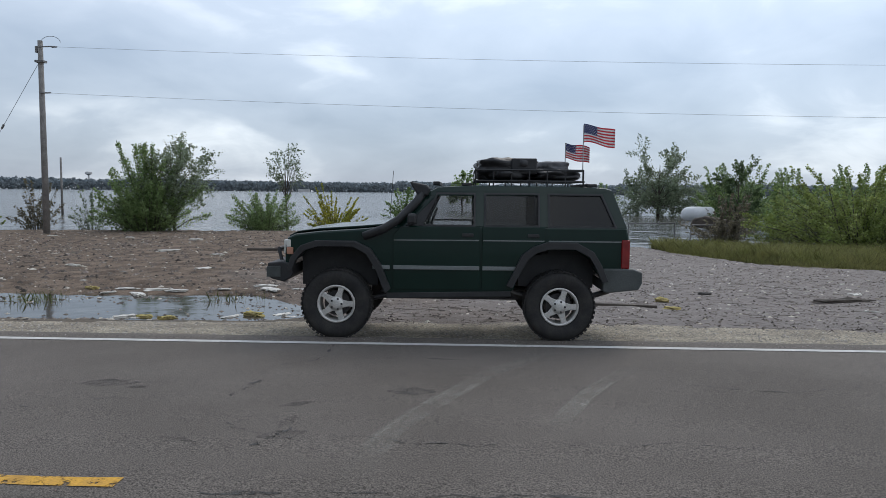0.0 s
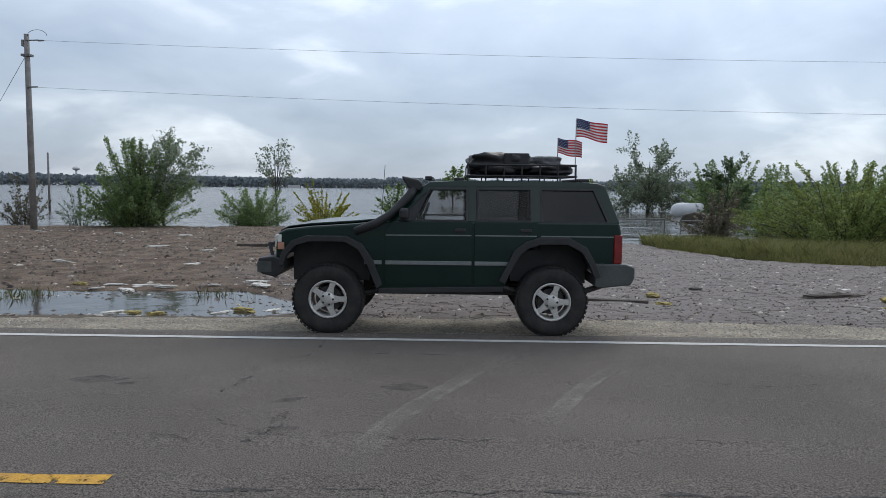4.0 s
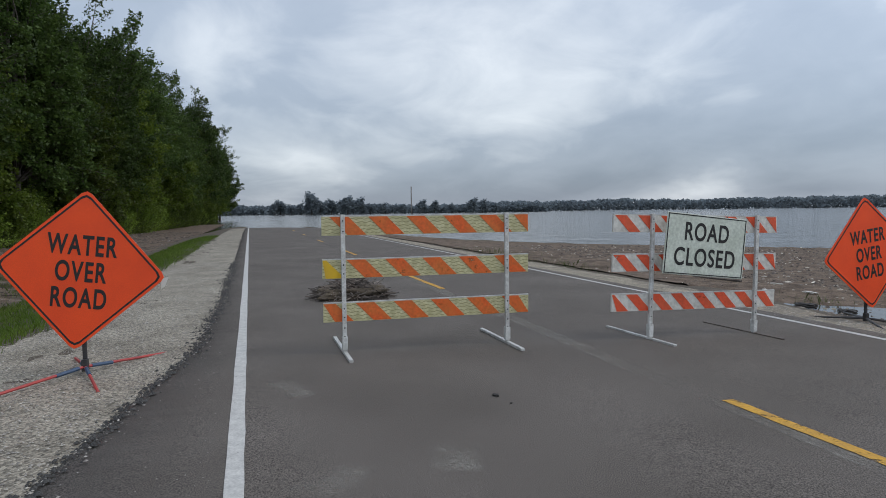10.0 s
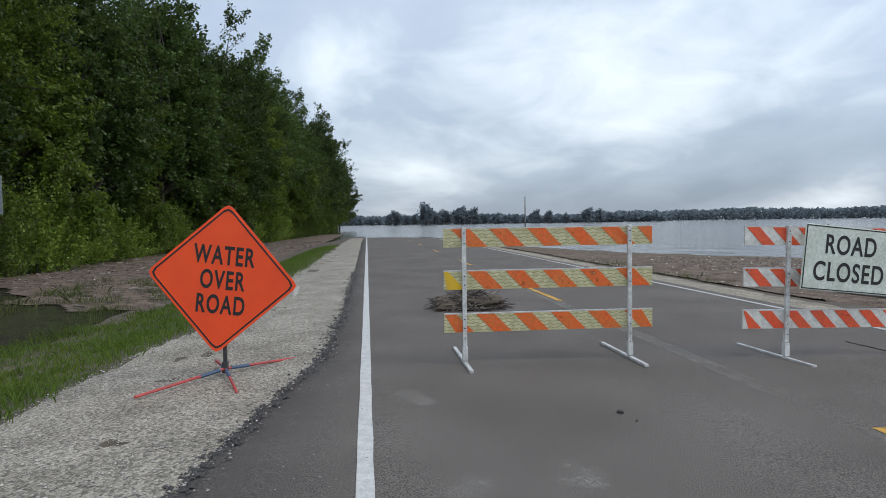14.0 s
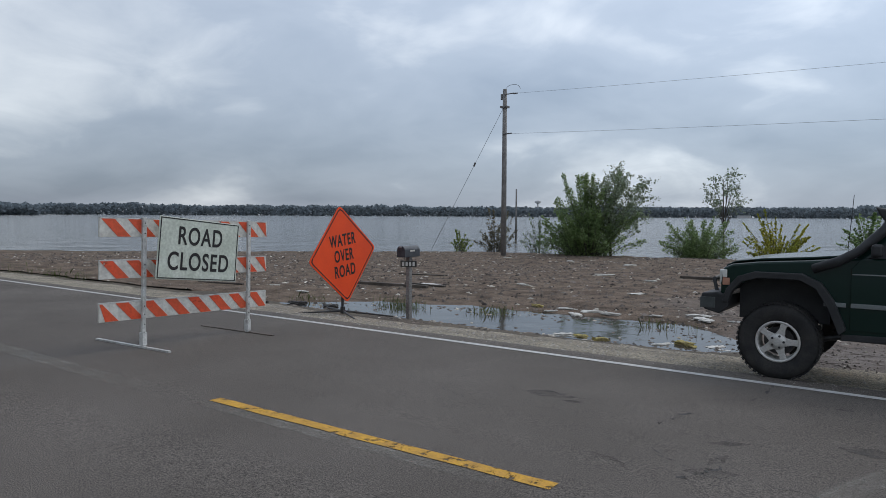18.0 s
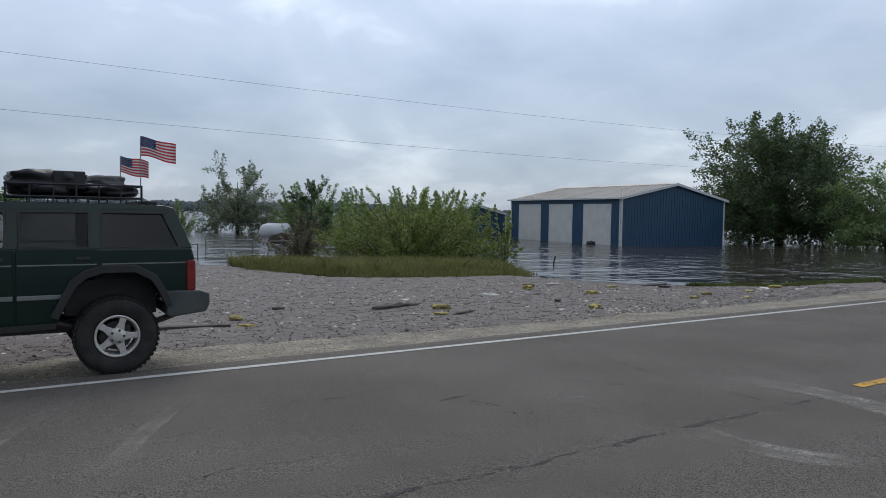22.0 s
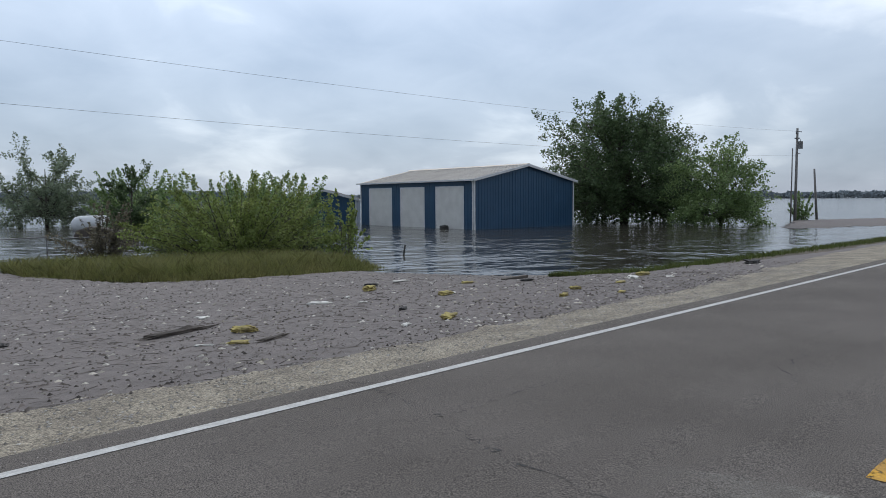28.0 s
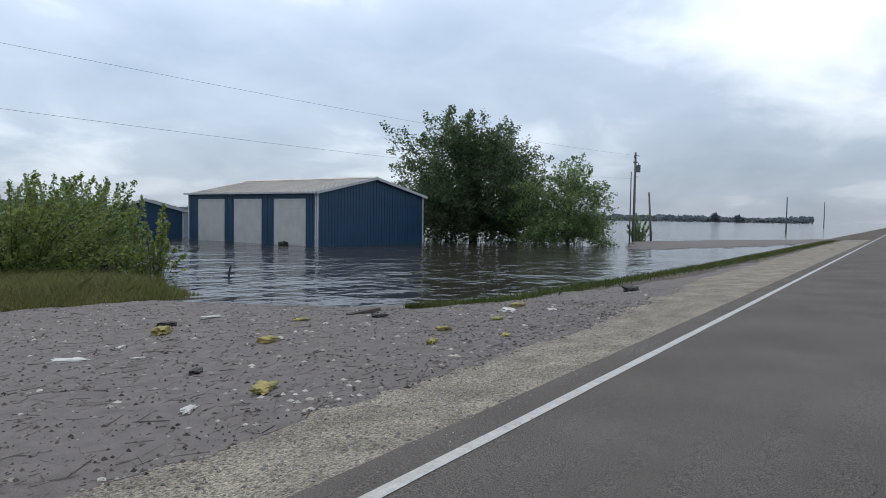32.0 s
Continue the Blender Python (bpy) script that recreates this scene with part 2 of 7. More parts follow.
M = {}
M["asphalt"] = material("asphalt", (0.108, 0.093, 0.081), 0.9, color2=(0.139, 0.121, 0.107), scale=0.6, detail=14, fine=0.85, fine_scale=105,
                        bump=0.4, bump_scale=170, spec=0.3)
M["asphalt_edge"] = material("asphalt_edge", (0.045, 0.043, 0.043), 0.9, color2=(0.07, 0.068, 0.065), scale=4, fine=0.4, fine_scale=80, bump=0.6, bump_scale=90)
M["tar"] = worn(material("tar", (0.035, 0.033, 0.032), 0.85, color2=(0.06, 0.057, 0.054), scale=12, fine=0.3), 0.49, 9)
M["dust"] = feathered(material("dust", (0.37, 0.35, 0.31), 0.95, color2=(0.25, 0.23, 0.20), scale=5, fine=0.4, fine_scale=70))
M["oil"] = worn(material("oil", (0.055, 0.05, 0.047), 0.8, color2=(0.08, 0.074, 0.07), scale=12, fine=0.3), 0.60, 6, soft=0.22)
M["white_paint"] = worn(material("white_paint", (0.56, 0.55, 0.52), 0.75, color2=(0.45, 0.44, 0.42), scale=9, fine=0.15), 0.34, 16)
M["yellow_paint"] = worn(material("yellow_paint", (0.62, 0.33, 0.03), 0.75, color2=(0.45, 0.24, 0.04), scale=6, fine=0.2), 0.42, 9)
M["gravel"] = pebbled(material("gravel", (0.34, 0.295, 0.225), 0.95, color2=(0.21, 0.18, 0.14), scale=1.6, detail=9, fine=0.3, fine_scale=60), 55.0)
M["gravel_near"] = pebbled(material("gravel_near", (0.33, 0.295, 0.24), 0.95, color2=(0.22, 0.195, 0.155), scale=1.1, detail=9, fine=0.3, fine_scale=60), 42.0)
M["stone"] = material("stone", (0.42, 0.39, 0.35), 0.9, color2=(0.25, 0.23, 0.21), scale=9, island=0.45)
M["soil"] = material("soil", (0.07, 0.055, 0.04), 0.95, color2=(0.11, 0.085, 0.06), scale=0.8, detail=8, fine=0.4, fine_scale=25, bump=0.8, bump_scale=20)
M["grass"] = leaf_material("grass", (0.085, 0.16, 0.018), (0.15, 0.21, 0.035))
M["grass_low"] = leaf_material("grass_low", (0.07, 0.10, 0.025), (0.12, 0.14, 0.045))
M["reed"] = leaf_material("reed", (0.17, 0.185, 0.06), (0.235, 0.225, 0.09))
M["bark"] = material("bark", (0.06, 0.05, 0.04), 0.95, color2=(0.12, 0.105, 0.09), scale=5, fine=0.3, bump=0.8, bump_scale=25)
M["leaf_dark"] = leaf_material("leaf_dark", (0.085, 0.135, 0.062), (0.13, 0.185, 0.085))
M["leaf_mid"] = leaf_material("leaf_mid", (0.17, 0.255, 0.10), (0.24, 0.325, 0.135))
M["leaf_wood"] = leaf_material("leaf_wood", (0.050, 0.092, 0.020), (0.088, 0.132, 0.032), rand=0.3)
M["leaf_wood2"] = leaf_material("leaf_wood2", (0.080, 0.125, 0.016), (0.125, 0.165, 0.026), rand=0.4)
M["leaf_under"] = leaf_material("leaf_under", (0.115, 0.18, 0.025), (0.185, 0.25, 0.045), rand=0.55)
M["leaf_light"] = leaf_material("leaf_light", (0.18, 0.245, 0.065), (0.28, 0.325, 0.11))
M["leaf_yellow"] = leaf_material("leaf_yellow", (0.40, 0.36, 0.05), (0.24, 0.29, 0.05))
M["leaf_grey"] = leaf_material("leaf_grey", (0.19, 0.24, 0.16), (0.25, 0.30, 0.20))
M["leaf_brown"] = leaf_material("leaf_brown", (0.15, 0.13, 0.095), (0.20, 0.185, 0.12))
M["pole_wood"] = material("pole_wood", (0.17, 0.16, 0.152), 0.9, color2=(0.25, 0.24, 0.23), scale=3, fine=0.35, fine_scale=30, bump=0.4, bump_scale=30)
M["old_wood"] = material("old_wood", (0.06, 0.05, 0.042), 0.9, color2=(0.11, 0.09, 0.075), scale=4, fine=0.3, bump=0.5, bump_scale=30, rand=0.25)
M["stick"] = material("stick", (0.085, 0.070, 0.061), 0.95, color2=(0.19, 0.16, 0.138), scale=3, island=0.65)
M["wire"] = material("wire", (0.10, 0.10, 0.11), 0.6)
M["steel"] = material("steel", (0.42, 0.43, 0.44), 0.5, metal=0.7, color2=(0.3, 0.31, 0.32), scale=5, fine=0.15)
M["dark_steel"] = material("dark_steel", (0.05, 0.05, 0.055), 0.5, metal=0.6, color2=(0.09, 0.085, 0.08), scale=8, fine=0.2)
M["bracket"] = material("bracket", (0.12, 0.12, 0.125), 0.6, color2=(0.2, 0.2, 0.2), scale=8)
M["sign_orange"] = material("sign_orange", (0.95, 0.082, 0.010), 0.55, color2=(0.86, 0.07, 0.010), scale=2.5, fine=0.06, fine_scale=120)
M["sign_black"] = material("sign_black", (0.015, 0.013, 0.013), 0.6)
M["sign_back"] = material("sign_back", (0.185, 0.21, 0.205), 0.55, metal=0.25, color2=(0.145, 0.165, 0.165), scale=2.5, fine=0.1)
M["sign_white"] = material("sign_white", (0.62, 0.66, 0.58), 0.6, color2=(0.50, 0.54, 0.46), scale=4, fine=0.15, fine_scale=30)
M["stripe_orange"] = worn(material("stripe_orange", (0.72, 0.115, 0.02), 0.5, color2=(0.62, 0.15, 0.03), scale=4, fine=0.15, fine_scale=40), 0.365, 7)
M["stripe_red"] = worn(material("stripe_red", (0.74, 0.085, 0.03), 0.5, color2=(0.64, 0.10, 0.04), scale=4, fine=0.15, fine_scale=40), 0.36, 7)
M["stripe_cream"] = material("stripe_cream", (0.60, 0.56, 0.34), 0.6, color2=(0.46, 0.42, 0.23), scale=14, fine=0.15, fine_scale=40)
M["stripe_white"] = material("stripe_white", (0.66, 0.65, 0.60), 0.6, color2=(0.52, 0.5, 0.46), scale=9, fine=0.15, fine_scale=40)
M["wave_olive"] = material("wave_olive", (0.27, 0.26, 0.12), 0.7)
M["stripe_yellow"] = material("stripe_yellow", (0.72, 0.45, 0.02), 0.6, color2=(0.6, 0.36, 0.03), scale=5)
M["post_white"] = material("post_white", (0.62, 0.62, 0.60), 0.6, color2=(0.42, 0.41, 0.39), scale=10, fine=0.2)
M["leg_blue"] = material("leg_blue", (0.03, 0.07, 0.14), 0.5, color2=(0.05, 0.09, 0.16), scale=6)
M["red_plastic"] = material("red_plastic", (0.5, 0.06, 0.05), 0.5, color2=(0.36, 0.05, 0.05), scale=5)
M["car_paint"] = material("car_paint", (0.0025, 0.018, 0.0135), 0.22, color2=(0.004, 0.022, 0.017), scale=2, spec=0.26, coat=0.2)
M["trim_black"] = material("trim_black", (0.018, 0.019, 0.021), 0.6, color2=(0.03, 0.031, 0.033), scale=6, fine=0.15)
M["moulding"] = material("moulding", (0.16, 0.18, 0.18), 0.45, color2=(0.2, 0.22, 0.22), scale=5, fine=0.1)
M["trim_grey"] = material("trim_grey", (0.05, 0.058, 0.058), 0.55, color2=(0.075, 0.085, 0.085), scale=5, fine=0.15)
M["rubber"] = material("rubber", (0.017, 0.017, 0.018), 0.85, color2=(0.035, 0.033, 0.031), scale=7, fine=0.2, bump=0.2, bump_scale=60)
M["rim"] = material("rim", (0.6, 0.59, 0.57), 0.42, metal=0.45, color2=(0.56, 0.55, 0.52), scale=8, fine=0.12)
M["seat"] = material("seat", (0.03, 0.03, 0.032), 0.9)
M["lamp_red"] = material("lamp_red", (0.24, 0.016, 0.016), 0.25, color2=(0.17, 0.012, 0.012), scale=8)
M["lamp_amber"] = material("lamp_amber", (0.50, 0.25, 0.17), 0.25)
M["lamp_clear"] = material("lamp_clear", (0.7, 0.7, 0.66), 0.15)
M["bag_black"] = material("bag_black", (0.014, 0.014, 0.016), 0.45, color2=(0.03, 0.03, 0.033), scale=9, bump=0.6, bump_scale=12)
M["grey_cloth"] = material("grey_cloth", (0.15, 0.15, 0.155), 0.8, color2=(0.09, 0.09, 0.095), scale=10, bump=0.5, bump_scale=14)
M["flag_red"] = material("flag_red", (0.6, 0.03, 0.045), 0.8)
M["flag_white"] = material("flag_white", (0.75, 0.75, 0.76), 0.8)
M["flag_blue"] = material("flag_blue", (0.03, 0.045, 0.14), 0.8)
M["wall_blue"] = material("wall_blue", (0.014, 0.060, 0.120), 0.5, color2=(0.018, 0.070, 0.138), scale=0.7, fine=0.06, fine_scale=8)
M["white_metal"] = material("white_metal", (0.66, 0.67, 0.68), 0.5, color2=(0.56, 0.57, 0.58), scale=1.5, fine=0.05)
M["door_white"] = material("door_white", (0.68, 0.67, 0.64), 0.6, color2=(0.60, 0.59, 0.56), scale=1.2, fine=0.05)
M["roof_metal"] = material("roof_metal", (0.36, 0.34, 0.31), 0.45, metal=0.3, color2=(0.29, 0.27, 0.25), scale=0.7, fine=0.08)
M["mail_metal"] = material("mail_metal", (0.045, 0.05, 0.06), 0.5, metal=0.4, color2=(0.08, 0.085, 0.095), scale=10, fine=0.15)
M["plaque_white"] = material("plaque_white", (0.6, 0.6, 0.58), 0.6)
M["foam_yellow"] = material("foam_yellow", (0.44, 0.36, 0.12), 0.95, color2=(0.30, 0.24, 0.11), scale=6, fine=0.25, fine_scale=25, bump=0.5, bump_scale=20)
M["litter_white"] = material("litter_white", (0.68, 0.66, 0.62), 0.7, color2=(0.5, 0.47, 0.42), scale=8, rand=0.15)
M["litter_bits"] = material("litter_bits", (0.5, 0.47, 0.42), 0.8, color2=(0.3, 0.26, 0.2), scale=0.7, island=0.6)
M["litter_dark"] = material("litter_dark", (0.03, 0.028, 0.027), 0.7, color2=(0.06, 0.055, 0.05), scale=5)
# leaf colour paled to blue-grey to stand in for distance haze
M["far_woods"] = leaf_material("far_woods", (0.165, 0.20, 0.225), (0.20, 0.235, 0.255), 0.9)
M["far_wall"] = material("far_wall", (0.5, 0.5, 0.5), 0.8)


def mat_mat():
    """Floating crop chaff: brown and dry to one end of the field, grey and soaked to the other."""
    m = material("chaff", (0.092, 0.066, 0.048), 0.95, color2=(0.20, 0.148, 0.112), scale=2.6, detail=9, fine=0.5, fine_scale=34, bump=0.8, bump_scale=75, spec=0.2)
    n, l = m.node_tree.nodes, m.node_tree.links
    b = n["Principled BSDF"]
    brown = b.inputs["Base Color"].links[0].from_socket
    geo = n.new("ShaderNodeNewGeometry")
    s = n.new("ShaderNodeSeparateXYZ")
    l.new(geo.outputs["Position"], s.inputs[0])
    wob = n.new("ShaderNodeTexNoise")
    wob.inputs["Scale"].default_value = 0.35
    wob.inputs["Detail"].default_value = 6
    l.new(geo.outputs["Position"], wob.inputs["Vector"])
    k = n.new("ShaderNodeMath")
    k.operation = "MULTIPLY_ADD"
    k.inputs[1].default_value = 14.0
    l.new(wob.outputs["Fac"], k.inputs[0])
    l.new(s.outputs["X"], k.inputs[2])
    r = n.new("ShaderNodeMapRange")
    r.inputs["From Min"].default_value = 3.0
    r.inputs["From Max"].default_value = 10.0
    l.new(k.outputs[0], r.inputs["Value"])
    grey = n.new("ShaderNodeMix")
    grey.data_type = "RGBA"
    grey.inputs[6].default_value = (0.11, 0.094, 0.088, 1)
    grey.inputs[7].default_value = (0.25, 0.218, 0.202, 1)
    t = n.new("ShaderNodeTexNoise")
    t.inputs["Scale"].default_value = 4.5
    t.inputs["Detail"].default_value = 10
    l.new(geo.outputs["Position"], t.inputs["Vector"])
    l.new(t.outputs["Fac"], grey.inputs[0])
    x = n.new("ShaderNodeMix")
    x.data_type = "RGBA"
    l.new(r.outputs[0], x.inputs[0])
    l.new(brown, x.inputs[6])
    l.new(grey.outputs[2], x.inputs[7])
    l.new(x.outputs[2], b.inputs["Base Color"])
    q = n.new("ShaderNodeMapRange")
    q.inputs["To Min"].default_value = 0.95
    q.inputs["To Max"].default_value = 0.7
    l.new(r.outputs[0], q.inputs["Value"])
    l.new(q.outputs[0], b.inputs["Roughness"])
    return m


M["chaff"] = mat_mat()


def water_material(name="flood_water", relief=0.45):
    m = bpy.data.materials.new(name)
    m.use_nodes = True
    n, l = m.node_tree.nodes, m.node_tree.links
    b = n["Principled BSDF"]
    b.inputs["Base Color"].default_value = (0.05, 0.044, 0.035, 1)
    b.inputs["Roughness"].default_value = 0.08
    b.inputs["IOR"].default_value = 1.33
    geo = n.new("ShaderNodeNewGeometry")
    mp = n.new("ShaderNodeMapping")
    mp.inputs["Scale"].default_value = (0.8, 1.0, 1.0)
    mp.inputs["Rotation"].default_value = (0, 0, 0.25)
    l.new(geo.outputs["Position"], mp.inputs["Vector"])
    h = None
    for scale, weight in ((0.28, 1.0), (0.85, 0.5), (2.4, 0.14)):
        t = n.new("ShaderNodeTexNoise")
        t.inputs["Scale"].default_value = scale
        t.inputs["Detail"].default_value = 3
        l.new(mp.outputs[0], t.inputs["Vector"])
        a = n.new("ShaderNodeMath")
        a.operation = "MULTIPLY_ADD"
        a.inputs[1].default_value = weight
        l.new(t.outputs["Fac"], a.inputs[0])
        if h:
            l.new(h, a.inputs[2])
        h = a.outputs[0]
    u = n.new("ShaderNodeBump")
    u.inputs["Strength"].default_value = 0.75
    u.inputs["Distance"].default_value = relief
    l.new(h, u.inputs["Height"])
    l.new(u.outputs[0], b.inputs["Normal"])
    return m


M["water"] = water_material()
M["still_water"] = water_material("still_water", 0.035)


def glass_material(name, tint, alpha, shine=0.5):
    """A pane that lets part of the light straight through and mirrors the sky."""
    m = bpy.data.materials.new(name)
    m.use_nodes = True
    n, l = m.node_tree.nodes, m.node_tree.links
    b = n["Principled BSDF"]
    b.inputs["Base Color"].default_value = (*tint, 1)
    b.inputs["Roughness"].default_value = 0.04
    b.inputs["Specular IOR Level"].default_value = shine
    tr = n.new("ShaderNodeBsdfTransparent")
    mix = n.new("ShaderNodeMixShader")
    mix.inputs[0].default_value = alpha
    l.new(tr.outputs[0], mix.inputs[1])
    l.new(b.outputs[0], mix.inputs[2])
    l.new(mix.outputs[0], n["Material Output"].inputs["Surface"])
    return m


M["glass"] = glass_material("car_glass", (0.01, 0.012, 0.012), 0.25)
M["glass_mid"] = glass_material("smoked_glass", (0.006, 0.007, 0.008), 0.55, 0.25)
M["glass_dark"] = glass_material("tinted_glass", (0.006, 0.007, 0.008), 0.88, 0.35)


# ---- geometry helpers ----
class Geo:
    """Collects vertices and faces of one mesh."""

    def __init__(self):
        self.v, self.f = [], []

    def add(self, verts, faces):
        k = len(self.v)
        self.v += [tuple(p) for p in verts]
        self.f += [tuple(i + k for i in f) for f in faces]
        return self

    def box(self, x0, x1, y0, y1, z0, z1):
        return self.add([(x, y, z) for z in (z0, z1) for y in (y0, y1) for x in (x0, x1)],
                        [(0, 2, 3, 1), (4, 5, 7, 6), (0, 1, 5, 4), (2, 6, 7, 3), (0, 4, 6, 2), (1, 3, 7, 5)])

    def tube(self, path, radii, n=8, cap=True):
        """A round tube along points."""
        path = [Vector(p) for p in path]
        if not hasattr(radii, "__len__"):
            radii = [radii] * len(path)
        k = len(self.v)
        for i, p in enumerate(path):
            d = (path[min(i + 1, len(path) - 1)] - path[max(i - 1, 0)]).normalized()
            a = d.cross(Vector((0, 0, 1)) if abs(d.z) < 0.9 else Vector((1, 0, 0))).normalized()
            b = d.cross(a)
            for j in range(n):
                t = 2 * math.pi * j / n
                self.v.append(tuple(p + radii[i] * (math.cos(t) * a + math.sin(t) * b)))
        for i in range(len(path) - 1):
            for j in range(n):
                self.f.append((k + i * n + j, k + i * n + (j + 1) % n, k + (i + 1) * n + (j + 1) % n, k + (i + 1) * n + j))
        if cap:
            self.f.append(tuple(k + j for j in reversed(range(n))))
            self.f.append(tuple(k + (len(path) - 1) * n + j for j in range(n)))
        return self

    def prism(self, outline, axis, a, b):
        """A flat outline of pairs, carried along axis ("x", "y" or "z") from a to b."""
        def at(p, h):
            return {"x": (h, p[0], p[1]), "y": (p[0], h, p[1]), "z": (p[0], p[1], h)}[axis]
        n = len(outline)
        return self.add([at(p, a) for p in outline] + [at(p, b) for p in outline],
                        [tuple(range(n)), tuple(reversed(range(n, 2 * n)))] + [(i, i + n, (i + 1) % n + n, (i + 1) % n) for i in range(n)])

    def lathe(self, rows, n=32):
        """Rows of (radius, y) turned about the y axis."""
        k = len(self.v)
        for r, y in rows:
            for j in range(n):
                t = 2 * math.pi * j / n
                self.v.append((r * math.cos(t), y, r * math.sin(t)))
        for i in range(len(rows) - 1):
            for j in range(n):
                self.f.append((k + i * n + j, k + i * n + (j + 1) % n, k + (i + 1) * n + (j + 1) % n, k + (i + 1) * n + j))
        return self


def part(name, geo, mat, parent=None, label="", smooth=False, bevel=0.0, at=None):
    """Links a Geo as one mesh object, under a thing or part where one is given."""
    me = bpy.data.meshes.new(name)
    me.from_pydata(geo.v, [], geo.f)
    bm = bmesh.new()
    bm.from_mesh(me)
    if len(geo.f) < 20000:
        bmesh.ops.recalc_face_normals(bm, faces=bm.faces)
    bm.to_mesh(me)
    bm.free()
    me.materials.append(M[mat] if isinstance(mat, str) else mat)
    if smooth:
        me.polygons.foreach_set("use_smooth", [True] * len(me.polygons))
    ob = new(name, me)
    if parent:
        ob.parent = parent
    if at is not None:
        ob.matrix_basis = at
    if bevel:
        mod = ob.modifiers.new("bevel", "BEVEL")
        mod.width, mod.segments, mod.limit_method = bevel, 2, "ANGLE"
    if label:
        tagged(ob, label)
    return ob


def thing(name, m, label, category, group=""):
    """An Empty at a thing's base."""
    ob = new(name)
    ob.matrix_basis = m
    return tagged(ob, label, category, group)


def joined(name, verts, faces, mat, kind="", label="", category="", parent=None, smooth=False):
    """A large mesh from arrays."""
    me = bpy.data.meshes.new(name)
    me.from_pydata(verts, [], faces)
    me.materials.append(M[mat] if isinstance(mat, str) else mat)
    if smooth:
        me.polygons.foreach_set("use_smooth", [True] * len(me.polygons))
    ob = new(name, me)
    if parent:
        ob.parent = parent
    return tagged(ob, label, category, kind=kind)


def lettering(name, text, size, mat, parent, at, bold=0.0, wide=1.0, gap=1.0):
    """Words as a flat mesh of the built-in font, centred; at places its x-y plane."""
    cu = bpy.data.curves.new(name, "FONT")
    cu.body, cu.size, cu.align_x, cu.align_y, cu.offset, cu.space_character = text, size, "CENTER", "CENTER", bold, gap
    cu.extrude = 0.0015
    tmp = bpy.data.objects.new(name, cu)
    scene.collection.objects.link(tmp)
    bpy.context.view_layer.update()
    me = bpy.data.meshes.new_from_object(tmp.evaluated_get(bpy.context.evaluated_depsgraph_get()))
    bpy.data.objects.remove(tmp)
    me.materials.clear()
    me.materials.append(M[mat])
    ob = new(name, me)
    ob.parent = parent
    ob.matrix_basis = at @ Matrix.Diagonal((wide, 1, 1, 1))
    return ob

# ---- ground, road, water ----
WATER, PUDDLE = -0.55, -0.27
ROAD_NEAR, ROAD_FAR = -0.45, 8.38


def dip(x):
    """How far the road sinks towards the flooded end."""
    return -0.9 * (max(0.0, -62 - x) / 62) ** 1.4 if x > -160 else -1.8


def road_z(x, y):
    return 0.1 * (1 - y / 8) + 0.04 * (1 - ((y - 4) / 4) ** 2) + dip(x)


def ramp_between(y, pairs):
    return float(np.interp(y, [p[0] for p in pairs], [p[1] for p in pairs]))


def wob(x, y, s=1.0, k=0.0):
    return noise.noise(Vector((x * s, y * s, k)))


def near_edge(x):
    """The worn edge of the asphalt on the near side."""
    return float(np.interp(x, [-200, -60, -12, -7.5, -3.2, 0, 4, 30], [-0.42, -0.42, -0.42, -0.55, -1.2, -1.5, -1.2, -0.6])) + 0.06 * wob(x, 0, 1.9, 7) + 0.05 * wob(x, 0, 5.5, 2) + 0.03 * wob(x, 0, 13, 5)


